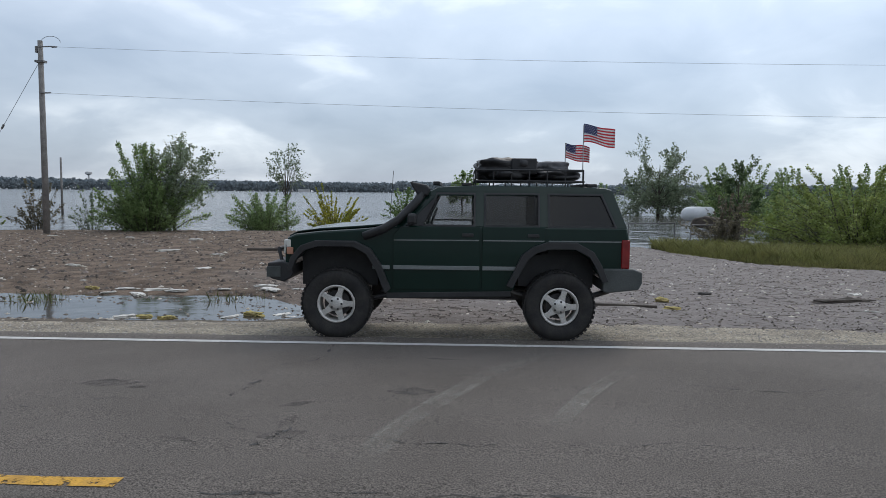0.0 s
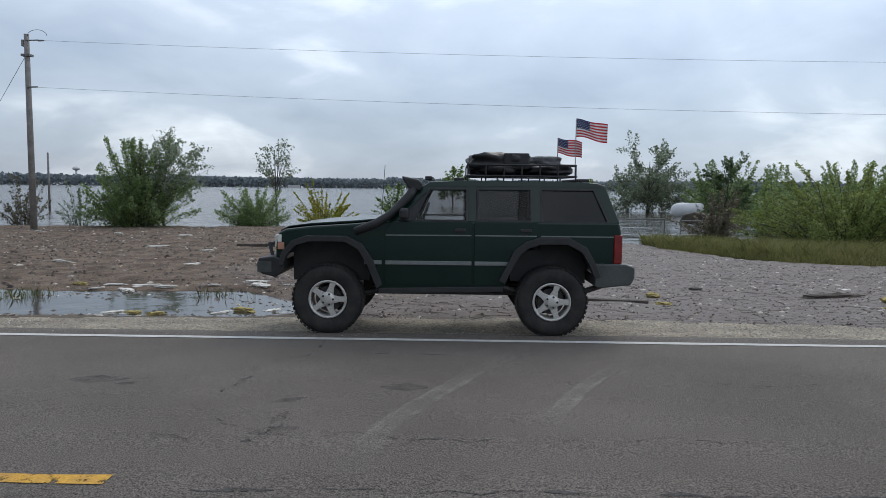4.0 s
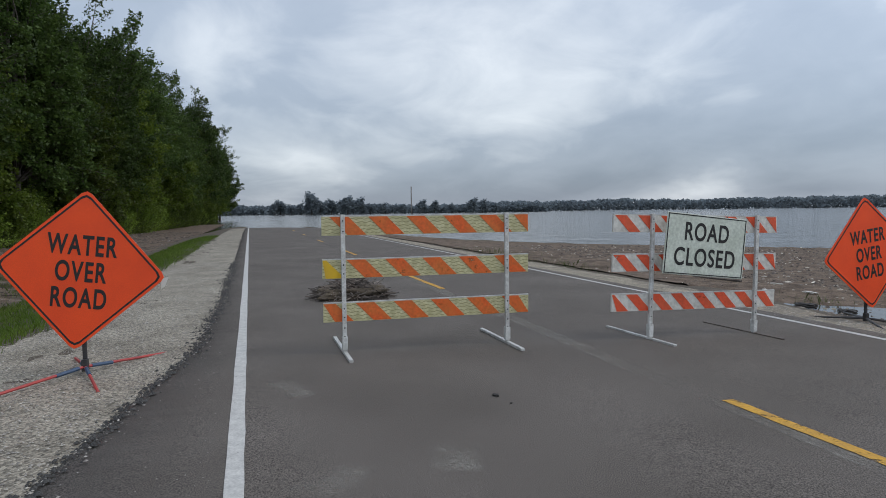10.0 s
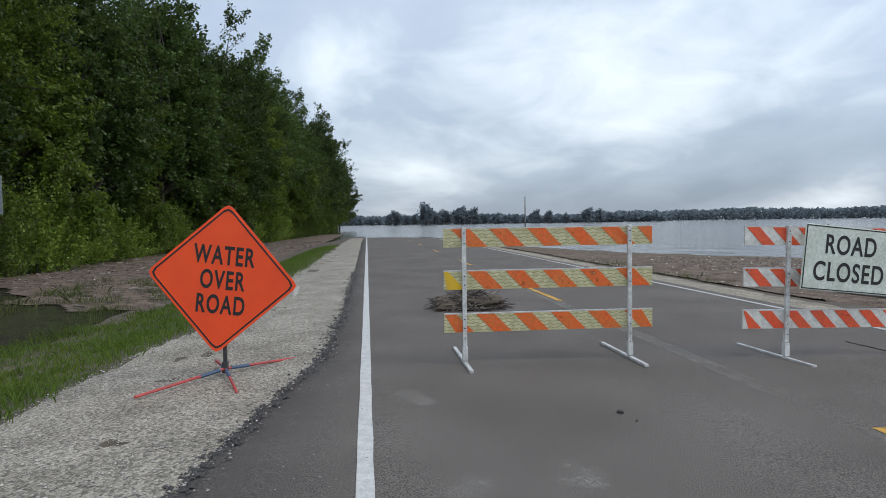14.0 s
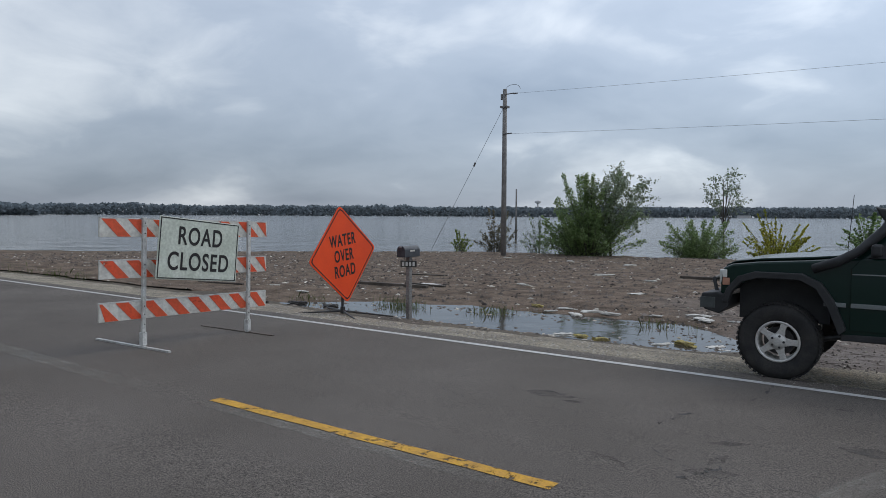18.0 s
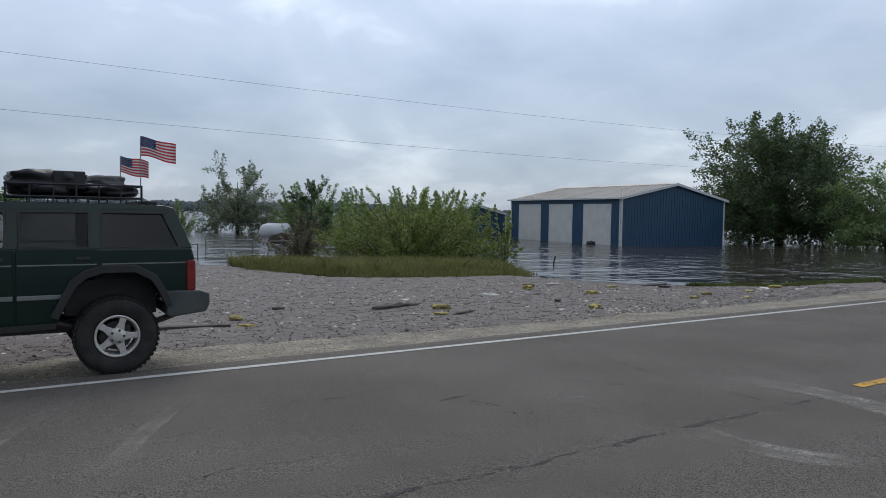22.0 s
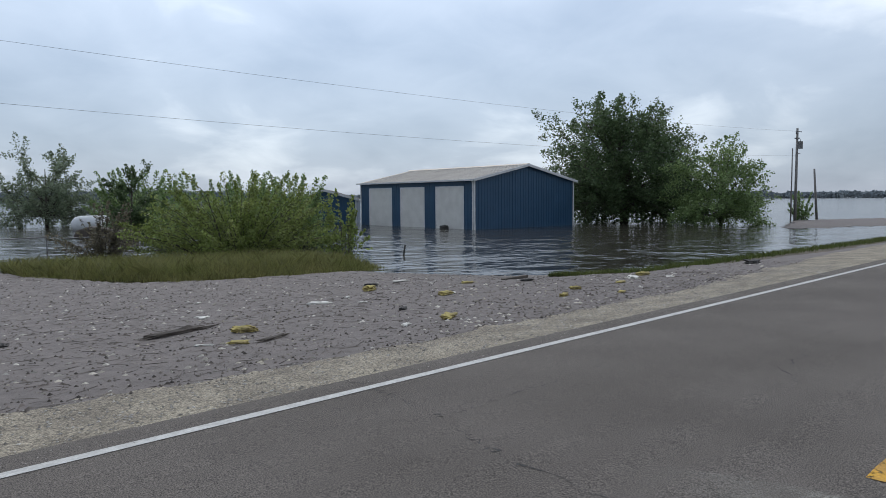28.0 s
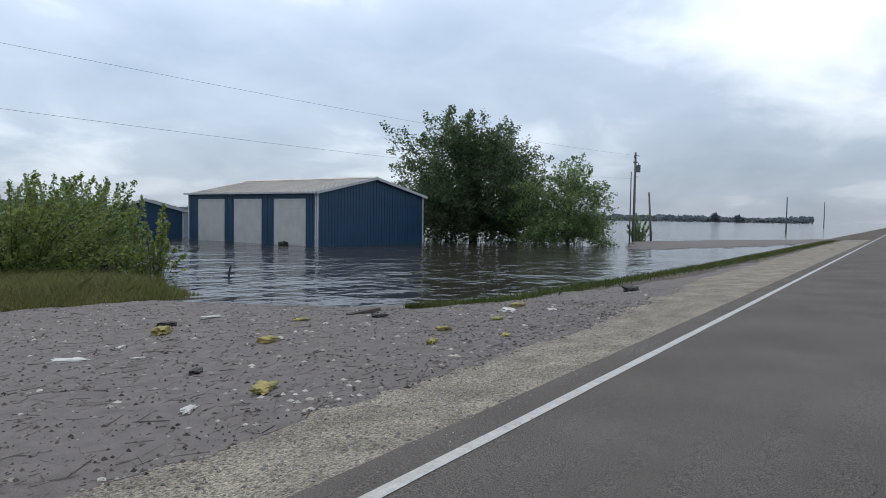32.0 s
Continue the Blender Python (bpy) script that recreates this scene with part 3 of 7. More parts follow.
def ground_z(x, y):
    d = dip(x)
    if ROAD_NEAR + 0.3 < y < ROAD_FAR - 0.3:
        return road_z(x, y) - 0.25
    if y >= ROAD_FAR - 0.3:
        left = [(8.0, -0.16), (8.38, -0.05), (9.6, -0.15), (10.4, -0.23), (10.9, -0.36), (11.6, -0.44), (12.6, -0.38), (13.2, -0.27), (14.5, -0.23), (21, -0.26), (33, -0.31), (36.2, -0.44), (38.5, -0.75), (48, -1.6)]
        right = [(8.0, -0.16), (8.38, -0.05), (9.4, -0.14), (10.2, -0.18), (12, -0.23), (13.5, -0.27), (15, -0.34), (18, -0.47), (21, -0.54), (26, -0.6), (33, -0.8), (45, -1.6)]
        east = [(8.0, -0.16), (8.38, -0.05), (10.6, -0.16), (12.0, -0.34), (13.6, -0.5), (15.5, -0.75), (45, -1.6)]
        a, b, c = (ramp_between(y, q) for q in (left, right, east))
        k = float(np.clip((x + 1.9) / 1.7, 0, 1))
        k2 = float(np.clip((x - 17) / 6.0, 0, 1))
        w = float(np.clip((-9.5 - x) / 2.5, 0, 1))
        a = a * (1 - w) + w * ramp_between(y, [(8.0, -0.16), (8.38, -0.05), (9.6, -0.15), (10.6, -0.20), (12.5, -0.22), (20, -0.36), (26, -0.46), (45, -0.6)])
        z = a * (1 - k) + (b * (1 - k2) + c * k2) * k
        if x < -12:
            shore = float(np.interp(x, [-120, -60, -52, -42, -36, -30, -21.5, -12], [9.7, 10.6, 12, 16.5, 21, 28, 36, 38]))
            z -= 0.5 * float(np.clip((y - shore) / 2.0, 0, 1))
        return z + d * 0.7 + 0.025 * wob(x, y, 0.9) * min(1.0, max(0.0, (y - 8.6)))
    z = ramp_between(y, [(-60, -0.7), (-12, -0.66), (-7.5, -0.62), (-5.6, -0.5), (-4.4, -0.33), (-3.2, -0.09), (-2.0, 0.0), (-1.2, 0.03), (-0.45, 0.05), (-0.1, -0.1)])
    return z + d * 0.7 + 0.03 * wob(x, y, 0.9) * min(1.0, max(0.0, -1 - y))


def grid(xs, ys, zf, keep=None):
    v = [(x, y, zf(x, y)) for y in ys for x in xs]
    n = len(xs)
    f = []
    for j in range(len(ys) - 1):
        for i in range(n - 1):
            if keep is None or keep((xs[i] + xs[i + 1]) / 2, (ys[j] + ys[j + 1]) / 2):
                f.append((j * n + i, j * n + i + 1, (j + 1) * n + i + 1, (j + 1) * n + i))
    return v, f


def trimmed(v, f):
    """Drops vertices that no face uses."""
    used = sorted({i for q in f for i in q})
    to = {i: k for k, i in enumerate(used)}
    return [v[i] for i in used], [tuple(to[i] for i in q) for q in f]


gx = [-3000, -1200, -500, -260] + list(np.arange(-180, -40, 4.0)) + list(np.arange(-40, 45, 0.8)) + list(np.arange(45, 180, 5.0)) + [240, 400, 800, 1500, 3000]
gy = [-3000, -1000, -300, -120, -60, -40, -28, -20, -15] + list(np.arange(-12, -0.5, 0.45)) + [-0.45, -0.1, 2, 4, 6, 8.05, 8.38] + list(np.arange(8.7, 17, 0.4)) + list(np.arange(17, 48, 2.0)) + [60, 100, 300, 1000, 3000]
joined("ground", *grid([float(a) for a in gx], [float(a) for a in gy], ground_z), "soil", "structure", "dark wet soil banks and flooded field bed", "ground", smooth=True)
joined("water", [(-3000, -3000, WATER), (3000, -3000, WATER), (3000, 3000, WATER), (-3000, 3000, WATER)], [(0, 1, 2, 3)], "water", "structure",
       "brown-grey rippled flood water reflecting the cloudy sky", "water")

# road slab with a gentle crown
rx = [-160.0] + list(np.arange(-150, -24, 5.0)) + list(np.arange(-24, -14, 0.5)) + list(np.arange(-14, 2, 0.08)) + list(np.arange(2, 40, 0.5)) + list(np.arange(40, 200, 8.0)) + [300.0, 600.0, 1200.0, 2900.0]
ry = [0.0] + list(np.arange(0.6, 8.2, 0.4)) + [8.2, ROAD_FAR]
rv, rf = [], []
for x in rx:
    e = near_edge(x)
    row = [e, (e - 0.02)] + ry
    rv.append((x, e - 0.03, road_z(x, e) - 0.3))
    rv.append((x, e, road_z(x, e) - 0.02))
    for y in ry:
        rv.append((x, y, road_z(x, y)))
    yf = ROAD_FAR + 0.04 * wob(x, 3, 1.7) + 0.02 * wob(x, 3, 6)
    rv.append((x, yf + 0.02, road_z(x, ROAD_FAR) - 0.015))
    rv.append((x, yf + 0.05, road_z(x, ROAD_FAR) - 0.3))
rn = len(ry) + 4
for i in range(len(rx) - 1):
    for j in range(rn - 1):
        rf.append((i * rn + j, (i + 1) * rn + j, (i + 1) * rn + j + 1, i * rn + j + 1))
road = joined("road", rv, rf, "asphalt", "structure", "worn grey asphalt two-lane road with cracks and dust", "road", smooth=True)


def ribbon(pts, width, z_up=0.004, jitter=0.0):
    """A flat strip that lies on the road along points (x, y); width may vary from point to point."""
    g = Geo()
    n = len(pts)
    for i, (x, y) in enumerate(pts):
        a, b = pts[max(0, i - 1)], pts[min(n - 1, i + 1)]
        dx, dy = b[0] - a[0], b[1] - a[1]
        ln = math.hypot(dx, dy) or 1
        w = (width[i] if hasattr(width, "__len__") else width) / 2
        for s in (1, -1):
            px, py = x - s * dy / ln * (w + random.uniform(-jitter, jitter)), y + s * dx / ln * (w + random.uniform(-jitter, jitter))
            g.v.append((px, py, road_z(px, py) + z_up))
    g.f = [(2 * i, 2 * i + 1, 2 * i + 3, 2 * i + 2) for i in range(n - 1)]
    return g


LX = [-130.0] + list(np.arange(-120, -20, 4.0)) + list(np.arange(-20, 40, 0.5)) + list(np.arange(40, 200, 8.0)) + [300.0, 600.0, 1200.0, 2900.0]
tagged(part("edge_line", ribbon([(x, 0.0) for x in LX], 0.115, 0.005, 0.004), "white_paint", road, "worn white painted edge line"))
tagged(part("edge_line", ribbon([(x, FAR_LINE) for x in LX], 0.115, 0.005, 0.004), "white_paint", road, "worn white painted edge line"))
for k in range(-8, 14):
    x0 = DASH_X + k * DASH_STEP
    part("lane_dash", ribbon([(x0 + DASH_LEN * i / 14, CENTRE) for i in range(15)], 0.12, 0.005, 0.006), "yellow_paint", road, "worn yellow painted centre dash")


def crack(points, width=0.012, rough=0.05, steps=9):
    """A wandering tar-dark crack through points."""
    pts = []
    for (x0, y0), (x1, y1) in zip(points, points[1:]):
        for i in range(steps):
            t = i / steps
            pts.append((x0 + (x1 - x0) * t + random.uniform(-rough, rough), y0 + (y1 - y0) * t + random.uniform(-rough, rough)))
    pts.append(points[-1])
    part("crack", ribbon(pts, [width * 1.8 * random.uniform(0.05, 1) ** 2 for _ in pts], 0.003), "tar", road)


# the long seam beside the centre line, and branching cracks
for a in range(0, 24, 4):
    if a != 8:
        crack([(a, CENTRE - 0.10), (a + 2, CENTRE - 0.07), (a + 4.2, CENTRE - 0.10)], 0.035, 0.03, 14)
crack([(-0.21, 5.1), (0.12, 4.79), (0.64, 4.8), (1.39, 4.69), (2.11, 4.68), (2.85, 4.78), (3.53, 4.67), (3.8, 4.41)], 0.012)
crack([(0.12, 8.3), (0.10, 7.79), (0.08, 7.07), (-0.25, 6.82)], 0.02)
crack([(-0.37, 5.7), (-0.31, 5.95), (-0.27, 6.21)], 0.02)
crack([(0.14, 4.6), (0.24, 4.75), (0.28, 4.98)], 0.035, 0.03)
crack([(5.05, 5.58), (5.12, 5.29), (5.13, 4.94), (5.27, 4.83)], 0.025)
crack([(6.41, 5.62), (6.61, 5.35), (6.68, 4.98)], 0.02)
crack([(8.0, 8.34), (8.0, 7.93), (7.88, 7.42), (7.78, 6.93), (7.8, 6.71)], 0.018)
crack([(7.8, 6.71), (8.24, 6.78), (8.87, 6.83), (9.43, 6.76)], 0.014)
crack([(7.61, 6.44), (7.55, 6.2), (7.46, 5.9), (7.37, 5.65), (7.3, 4.1)], 0.02)
crack([(10.6, 5.1), (11.2, 5.5), (11.9, 5.45)], 0.016)
crack([(-2.4, 5.6), (-1.7, 5.3), (-1.2, 5.7)], 0.014)
crack([(3.4, 6.3), (4.2, 6.1), (4.9, 6.35)], 0.014)


DUST_RUNS = []


def smear(pts, width):
    g, cover, n = Geo(), [], len(pts)
    faint = 0.5 if width < 0.2 or n < 12 else 0.8
    lanes = ((-1.0, 0.0), (-0.6, 0.95), (-0.1, 0.6), (0.1, 0.6), (0.6, 0.95), (1.0, 0.0))
    for i, (x, y) in enumerate(pts):
        a, b = pts[max(0, i - 1)], pts[min(n - 1, i + 1)]
        dx, dy = b[0] - a[0], b[1] - a[1]
        ln = math.hypot(dx, dy) or 1
        for u, c in lanes:
            w = u * (width * 0.62 + 0.04)
            px, py = x - dy / ln * w, y + dx / ln * w
            g.v.append((px, py, road_z(px, py) + 0.0035))
            cover.append(c * faint * min(1.0, 3.0 * min(i, n - 1 - i) / n))
    m = len(lanes)
    g.f = [(m * i + q, m * i + q + 1, m * (i + 1) + q + 1, m * (i + 1) + q) for i in range(n - 1) for q in range(m - 1)]
    ob = part("dust_smear", g, "dust", road, "pale dusty tyre smear")
    ob.data.attributes.new("cover", "FLOAT", "POINT").data.foreach_set("value", cover)


def curve(points, n=8):
    """A smooth run through points."""
    out = []
    for i in range(len(points) - 1):
        p0, p1, p2, p3 = (Vector(points[max(0, min(len(points) - 1, i + k))]) for k in (-1, 0, 1, 2))
        for j in range(n):
            t = j / n
            out.append(tuple(0.5 * (2 * p1 + (p2 - p0) * t + (2 * p0 - 5 * p1 + 4 * p2 - p3) * t * t + (3 * p1 - p0 - 3 * p2 + p3) * t ** 3)))
    return out + [points[-1]]


for run, wide in ((((0.84, 4.04), (0.9, 4.54), (1.06, 5.14), (1.37, 5.86), (1.78, 6.72), (2.42, 7.59)), 0.12), (((2.09, 4.92), (2.27, 5.48), (2.62, 6.2), (3.17, 7.04)), 0.10),
        (((7.67, 5.18), (8.0, 4.4), (8.01, 3.75), (7.84, 2.9), (7.76, 2.39), (7.51, 1.9), (7.74, 1.34)), 0.30), (((6.07, 3.89), (6.05, 3.43), (6.21, 3.02), (6.48, 2.75)), 0.22),
        (((5.52, 1.95), (6.21, 1.89), (7.59, 1.92), (9.34, 1.95), (11.02, 1.76), (14, 1.5)), 0.45), (((8.6, 3.9), (9.17, 3.1), (10.6, 2.61), (12.35, 2.73), (15, 2.4)), 0.40),
        (((9.2, 3.2), (10.4, 3.5), (11.6, 3.45), (13, 3.2)), 0.5), (((5.83, 5.13), (5.97, 4.71)), 0.22), (((5.7, 2.6), (5.5, 2.3)), 0.3), (((-5.15, 0.3), (-5.24, 0.6)), 0.6), (((-3.05, 1.2), (-2.95, 1.6)), 0.4), (((-2.95, 0.4), (-2.72, 0.75)), 0.4),
        (((-60, 3.86), (-16, 3.86), (-12, 3.84), (-8.3, 3.90), (-5.3, 3.86), (-3.8, 3.9)), 0.16), (((-3.9, 3.86), (-2.4, 3.85), (-0.4, 3.86)), 0.07)):
    path = curve(run)
    smear(path, wide)
    DUST_RUNS.append((path, wide))


def stain(x, y, ln, wd, turn):
    """A soft dark oily patch in the asphalt."""
    c, s = math.cos(radians(turn)), math.sin(radians(turn))
    pts = [(x + c * ln * (i / 10 - 0.5), y + s * ln * (i / 10 - 0.5)) for i in range(11)]
    part("stain", ribbon(pts, [max(0.01, wd * math.sin(math.pi * (i + 0.3) / 10.6) * random.uniform(0.6, 1.1)) for i in range(11)], 0.0028), "oil", road)


for x, y, ln, wd, turn in ((-1.5, 6.05, 0.5, 0.28, 5), (-1.2, 5.93, 0.22, 0.09, 10), (0.2, 5.52, 0.3, 0.12, 30), (0.27, 4.82, 0.34, 0.2, 25), (0.24, 5.1, 0.3, 0.1, 80), (1.05, 5.94, 0.4, 0.3, 0), (1.3, 7.19, 0.4, 0.06, -6), (0.75, 7.2, 0.16, 0.05, 0), (-0.37, 4.69, 0.3, 0.08, -20), (5.0, 5.6, 0.4, 0.08, 10)):
    stain(x, y, ln, wd, turn)

# ---- gravel, chaff, grass ----
def steps(*runs):
    out = []
    for a, b, d in runs:
        out += [float(q) for q in np.arange(a, b, d)]
    return out


def far_gravel(x):
    """Where the far gravel shoulder ends."""
    return float(np.interp(x, [-60, -10, -6, -2, 2, 4, 7, 12, 18, 24, 30, 60], [9.3, 9.5, 9.0, 9.7, 9.95, 10.1, 9.55, 9.4, 9.5, 9.9, 10.4, 10.6])) + 0.22 * wob(x, 1, 0.9) + 0.12 * wob(x, 1, 3)


def near_grass(x):
    """Where the near gravel gives way to grass."""
    return float(np.interp(x, [-90, -26, -10.7, -6.9, -4.1, 4, 30], [-1.9, -2.45, -2.95, -3.45, -3.7, -3.9, -3.6])) + 0.18 * wob(x, 5, 0.8) + 0.1 * wob(x, 5, 2.5)


joined("gravel_shoulder", *trimmed(*grid(steps((-80, -24, 2), (-24, 26, 0.4), (26, 90, 3)), steps((8.36, 11.4, 0.1)), lambda x, y: ground_z(x, y) + 0.012 + 0.012 * wob(x, y, 6),
       lambda x, y: y < far_gravel(x) + 0.4)), "gravel", "structure", "pale dusty gravel shoulder beside the asphalt", "gravel", smooth=True)
joined("gravel_shoulder", *trimmed(*grid(steps((-90, -24, 2), (-24, 26, 0.3), (26, 90, 3)), steps((-4.6, -0.3, 0.1)), lambda x, y: ground_z(x, y) + 0.008 + 0.012 * wob(x, y, 5),
       lambda x, y: near_grass(x) < y < near_edge(x) + 0.35)), "gravel_near", "structure", "pale coarse gravel shoulder beside the asphalt", "gravel", smooth=True)


def chaff_low(x):
    return float(np.interp(x, [-60, -11, -9, -7, -3.6, -2.4, -1.3, -0.2, 26], [9.8, 10.4, 12.0, 12.5, 12.9, 12.9, 11.8, 9.75, 9.6])) + 0.25 * wob(x, 2, 0.7) + 0.12 * wob(x, 2, 2.4)


def chaff_high(x):
    return float(np.interp(x, [-60, -41, -35, -32, -27, -21.5, -16, 0, 4, 9, 11, 13, 17, 19.5, 21, 24, 30, 60],
                           [10.8, 13.5, 19, 25, 30, 36.0, 37.2, 37.0, 34.5, 29, 23, 21.6, 20.6, 16.4, 15.2, 13.6, 11.4, 10.6])) + 0.5 * wob(x, 4, 0.5) + 0.25 * wob(x, 4, 1.8)


def chaff_z(x, y):
    rim = float(np.clip((y - far_gravel(x)) / 0.7, 0, 1))
    z = max(ground_z(x, y) - 0.004 + 0.04 * rim, WATER + 0.018)
    if -13.5 < x < -0.2 and y < 14.2:
        edge = float(np.clip((y - chaff_low(x)) / 0.5, 0, 1))
        z = PUDDLE - 0.03 + (max(z, PUDDLE + 0.015) - PUDDLE + 0.03) * edge
    return z + (0.25 + 0.75 * rim) * (0.014 * wob(x, y, 3.1, 3) + 0.008 * wob(x, y, 7, 1) + 0.022 * max(0.0, wob(x, y, 1.1, 9)))


joined("debris_mat", *trimmed(*grid(steps((-60, -24, 0.8), (-24, 0, 0.2), (0, 26, 0.13), (26, 60, 0.8)), steps((9.3, 16, 0.13), (16, 24, 0.25), (24, 39, 0.5)), chaff_z,
       lambda x, y: max(chaff_low(x), far_gravel(x) - 0.06) < y < chaff_high(x))), "chaff", "structure", "mat of flood-washed crop chaff, mud and litter", "debris", smooth=True)


def wood_chaff(x, y):
    lo = np.interp(-x, [18, 22, 40, 70, 130], [-5.2, -5.4, -5.3, -5.0, -4.8])
    hi = np.interp(-x, [18, 22, 30, 60, 130, 200], [-8, -11, -16, -21, -18, -13])
    return hi + wob(x, y, 0.4) * 1.5 < y < lo + 0.5 * wob(x, y, 0.7) and x < -18.5 + 2 * wob(x, y, 0.5, 4)


joined("debris_mat", *trimmed(*grid(steps((-150, -50, 2), (-50, -30, 0.4), (-30, -15, 0.15)), steps((-23, -15, 0.4), (-15, -4.5, 0.15)), lambda x, y: WATER + 0.03 + 0.03 * wob(x, y, 2.5) + 0.03 * max(0, wob(x, y, 0.6)), wood_chaff)),
       "chaff", "structure", "brown chaff floating along the edge of the wood", "debris", smooth=True)
joined("debris_mat", *trimmed(*grid(steps((56, 112, 0.8)), steps((11.5, 32, 0.6)), lambda x, y: WATER + 0.012 + 0.02 * wob(x, y, 1.5),
       lambda x, y: y < np.interp(x, [56, 75, 92, 112], [22, 28, 22, 12]) + wob(x, y, 0.3) and y > np.interp(x, [56, 66, 90, 160], [21.5, 18, 12.6, 11]) + 1.6 * wob(x, y, 0.4, 2) + 1.2 * wob(x, y, 1.3, 5))),
       "chaff", "structure", "grey-brown chaff drifted against the far verge", "debris", smooth=True)

joined("puddle", [(-13.5, 9.9, PUDDLE), (-0.5, 9.9, PUDDLE), (-0.5, 13.5, PUDDLE), (-13.5, 13.5, PUDDLE)], [(0, 1, 2, 3)], "still_water", "structure", "muddy puddle in the roadside ditch", "puddle")

# loose stones on the gravel
srng = np.random.default_rng(77)


def chips(count, sampler, zf, lo, hi, flat=0.6):
    """Small faceted stones, each its own island."""
    base = np.array([(1, 0, 0), (0, 1, 0), (-1, 0, 0), (0, -1, 0), (0, 0, 1)])
    tri = ((0, 1, 4), (1, 2, 4), (2, 3, 4), (3, 0, 4))
    v, f = [], []
    for i in range(count):
        x, y = sampler()
        r = lo + (hi - lo) * srng.uniform() ** 3
        a = srng.uniform(0, 6.28)
        sx, sy = r * srng.uniform(0.7, 1.4), r * srng.uniform(0.6, 1.1)
        z = zf(x, y)
        k = len(v)
        for p in base:
            px, py = p[0] * sx, p[1] * sy
            v.append((x + px * math.cos(a) - py * math.sin(a), y + px * math.sin(a) + py * math.cos(a), z - 0.004 + p[2] * r * flat))
        f += [tuple(k + j for j in t) for t in tri]
    return v, f


def in_near():
    while True:
        x = 2 - 26 * srng.uniform() ** 1.6
        y = srng.uniform(-4.2, -0.3)
        if near_grass(x) - 0.15 < y < near_edge(x) + 0.05 + 0.2 * srng.uniform() ** 3:
            return x, y


def in_far():
    x = srng.uniform(-12, 24)
    return x, srng.uniform(8.36, far_gravel(x) + 0.3)


def at_edge():
    x = srng.uniform(-12, 24)
    return x, 8.36 - abs(srng.normal()) * 0.16


def top_z(x, y):
    return road_z(x, y) if near_edge(x) < y < ROAD_FAR else ground_z(x, y) + 0.02


joined("gravel_stones", *chips(30000, in_near, top_z, 0.004, 0.018), "stone", "stuff", "loose pale gravel stones", "gravel")


def at_near_edge():
    x = 1 - 24 * srng.uniform() ** 1.5
    return x, near_edge(x) + srng.normal() * 0.06


joined("asphalt_crumbs", *chips(5000, at_near_edge, top_z, 0.006, 0.03, 0.7), "asphalt_edge", "stuff", "dark crumbs along the broken edge of the asphalt", "gravel")
joined("gravel_stones", *chips(12000, in_far, top_z, 0.006, 0.022), "stone", "stuff", "loose pale gravel stones", "gravel")
joined("gravel_stones", *chips(3500, at_edge, road_z, 0.004, 0.016), "stone", "stuff", "loose gravel strewn along the edge of the asphalt", "gravel")
joined("gravel_stones", *chips(22000, lambda: (srng.uniform(-9, 15), srng.uniform(-0.6, 8.3)), road_z, 0.003, 0.010, 0.5), "stone", "stuff", "grit strewn over the asphalt", "gravel")


def in_dust():
    path, wide = DUST_RUNS[srng.integers(0, 12)]
    x, y = path[srng.integers(0, len(path))]
    return x + srng.normal() * max(0.06, wide * 0.35), y + srng.normal() * max(0.06, wide * 0.35)


joined("road_grit", *chips(5000, in_dust, road_z, 0.003, 0.011, 0.35), "stone", "stuff", "pale grit and dust flung over the asphalt", "gravel")


# twigs, stalks and small litter in the chaff
def in_chaff():
    while True:
        x = srng.uniform(-34, 26) if srng.uniform() < 0.45 else srng.uniform(-3, 22)
        y = 9.4 + 28 * srng.uniform() ** 1.5
        if max(chaff_low(x), far_gravel(x)) < y < chaff_high(x) - 0.1:
            return x, y


def stalks(count, sampler, zf, lo, hi, thick, aim=None):
    v, f = [], []
    for i in range(count):
        x, y = sampler()
        ln = lo + (hi - lo) * srng.uniform() ** 2.5
        a = srng.normal(0.25, 0.6) if aim is None else aim
        t = thick * srng.uniform(0.5, 1.6)
        dx, dy = math.cos(a) * ln / 2, math.sin(a) * ln / 2
        nx, ny = -math.sin(a) * t, math.cos(a) * t
        z = zf(x, y)
        e0, e1 = srng.uniform(-0.2, 1.2) * t, srng.uniform(-0.2, 1.2) * t
        k = len(v)
        v += [(x - dx + nx, y - dy + ny, z + e0), (x - dx - nx, y - dy - ny, z + e0), (x - dx, y - dy, z + e0 + 1.5 * t),
              (x + dx + nx, y + dy + ny, z + e1), (x + dx - nx, y + dy - ny, z + e1), (x + dx, y + dy, z + e1 + 1.5 * t)]
        f += [(k, k + 3, k + 5, k + 2), (k + 1, k + 2, k + 5, k + 4), (k, k + 2, k + 1), (k + 3, k + 4, k + 5)]
    return v, f


joined("chaff_stalks", *stalks(16000, in_chaff, chaff_z, 0.02, 0.34, 0.0024), "stick", "stuff", "broken stalks and twigs strewn over the chaff", "debris")
joined("chaff_clods", *chips(50000, in_chaff, chaff_z, 0.004, 0.036, 0.8), "stick", "stuff", "clods and husks strewn over the chaff", "debris")
joined("litter_bits", *chips(9000, in_chaff, chaff_z, 0.006, 0.06, 0.5), "litter_bits", "stuff", "small pale scraps of litter in the chaff", "litter")


def in_puddle():
    x = srng.uniform(-10, -0.6)
    return x, chaff_low(x) - abs(srng.normal()) * 0.45 if srng.uniform() < 0.5 else far_gravel(x) + 0.75 + abs(srng.normal()) * 0.5


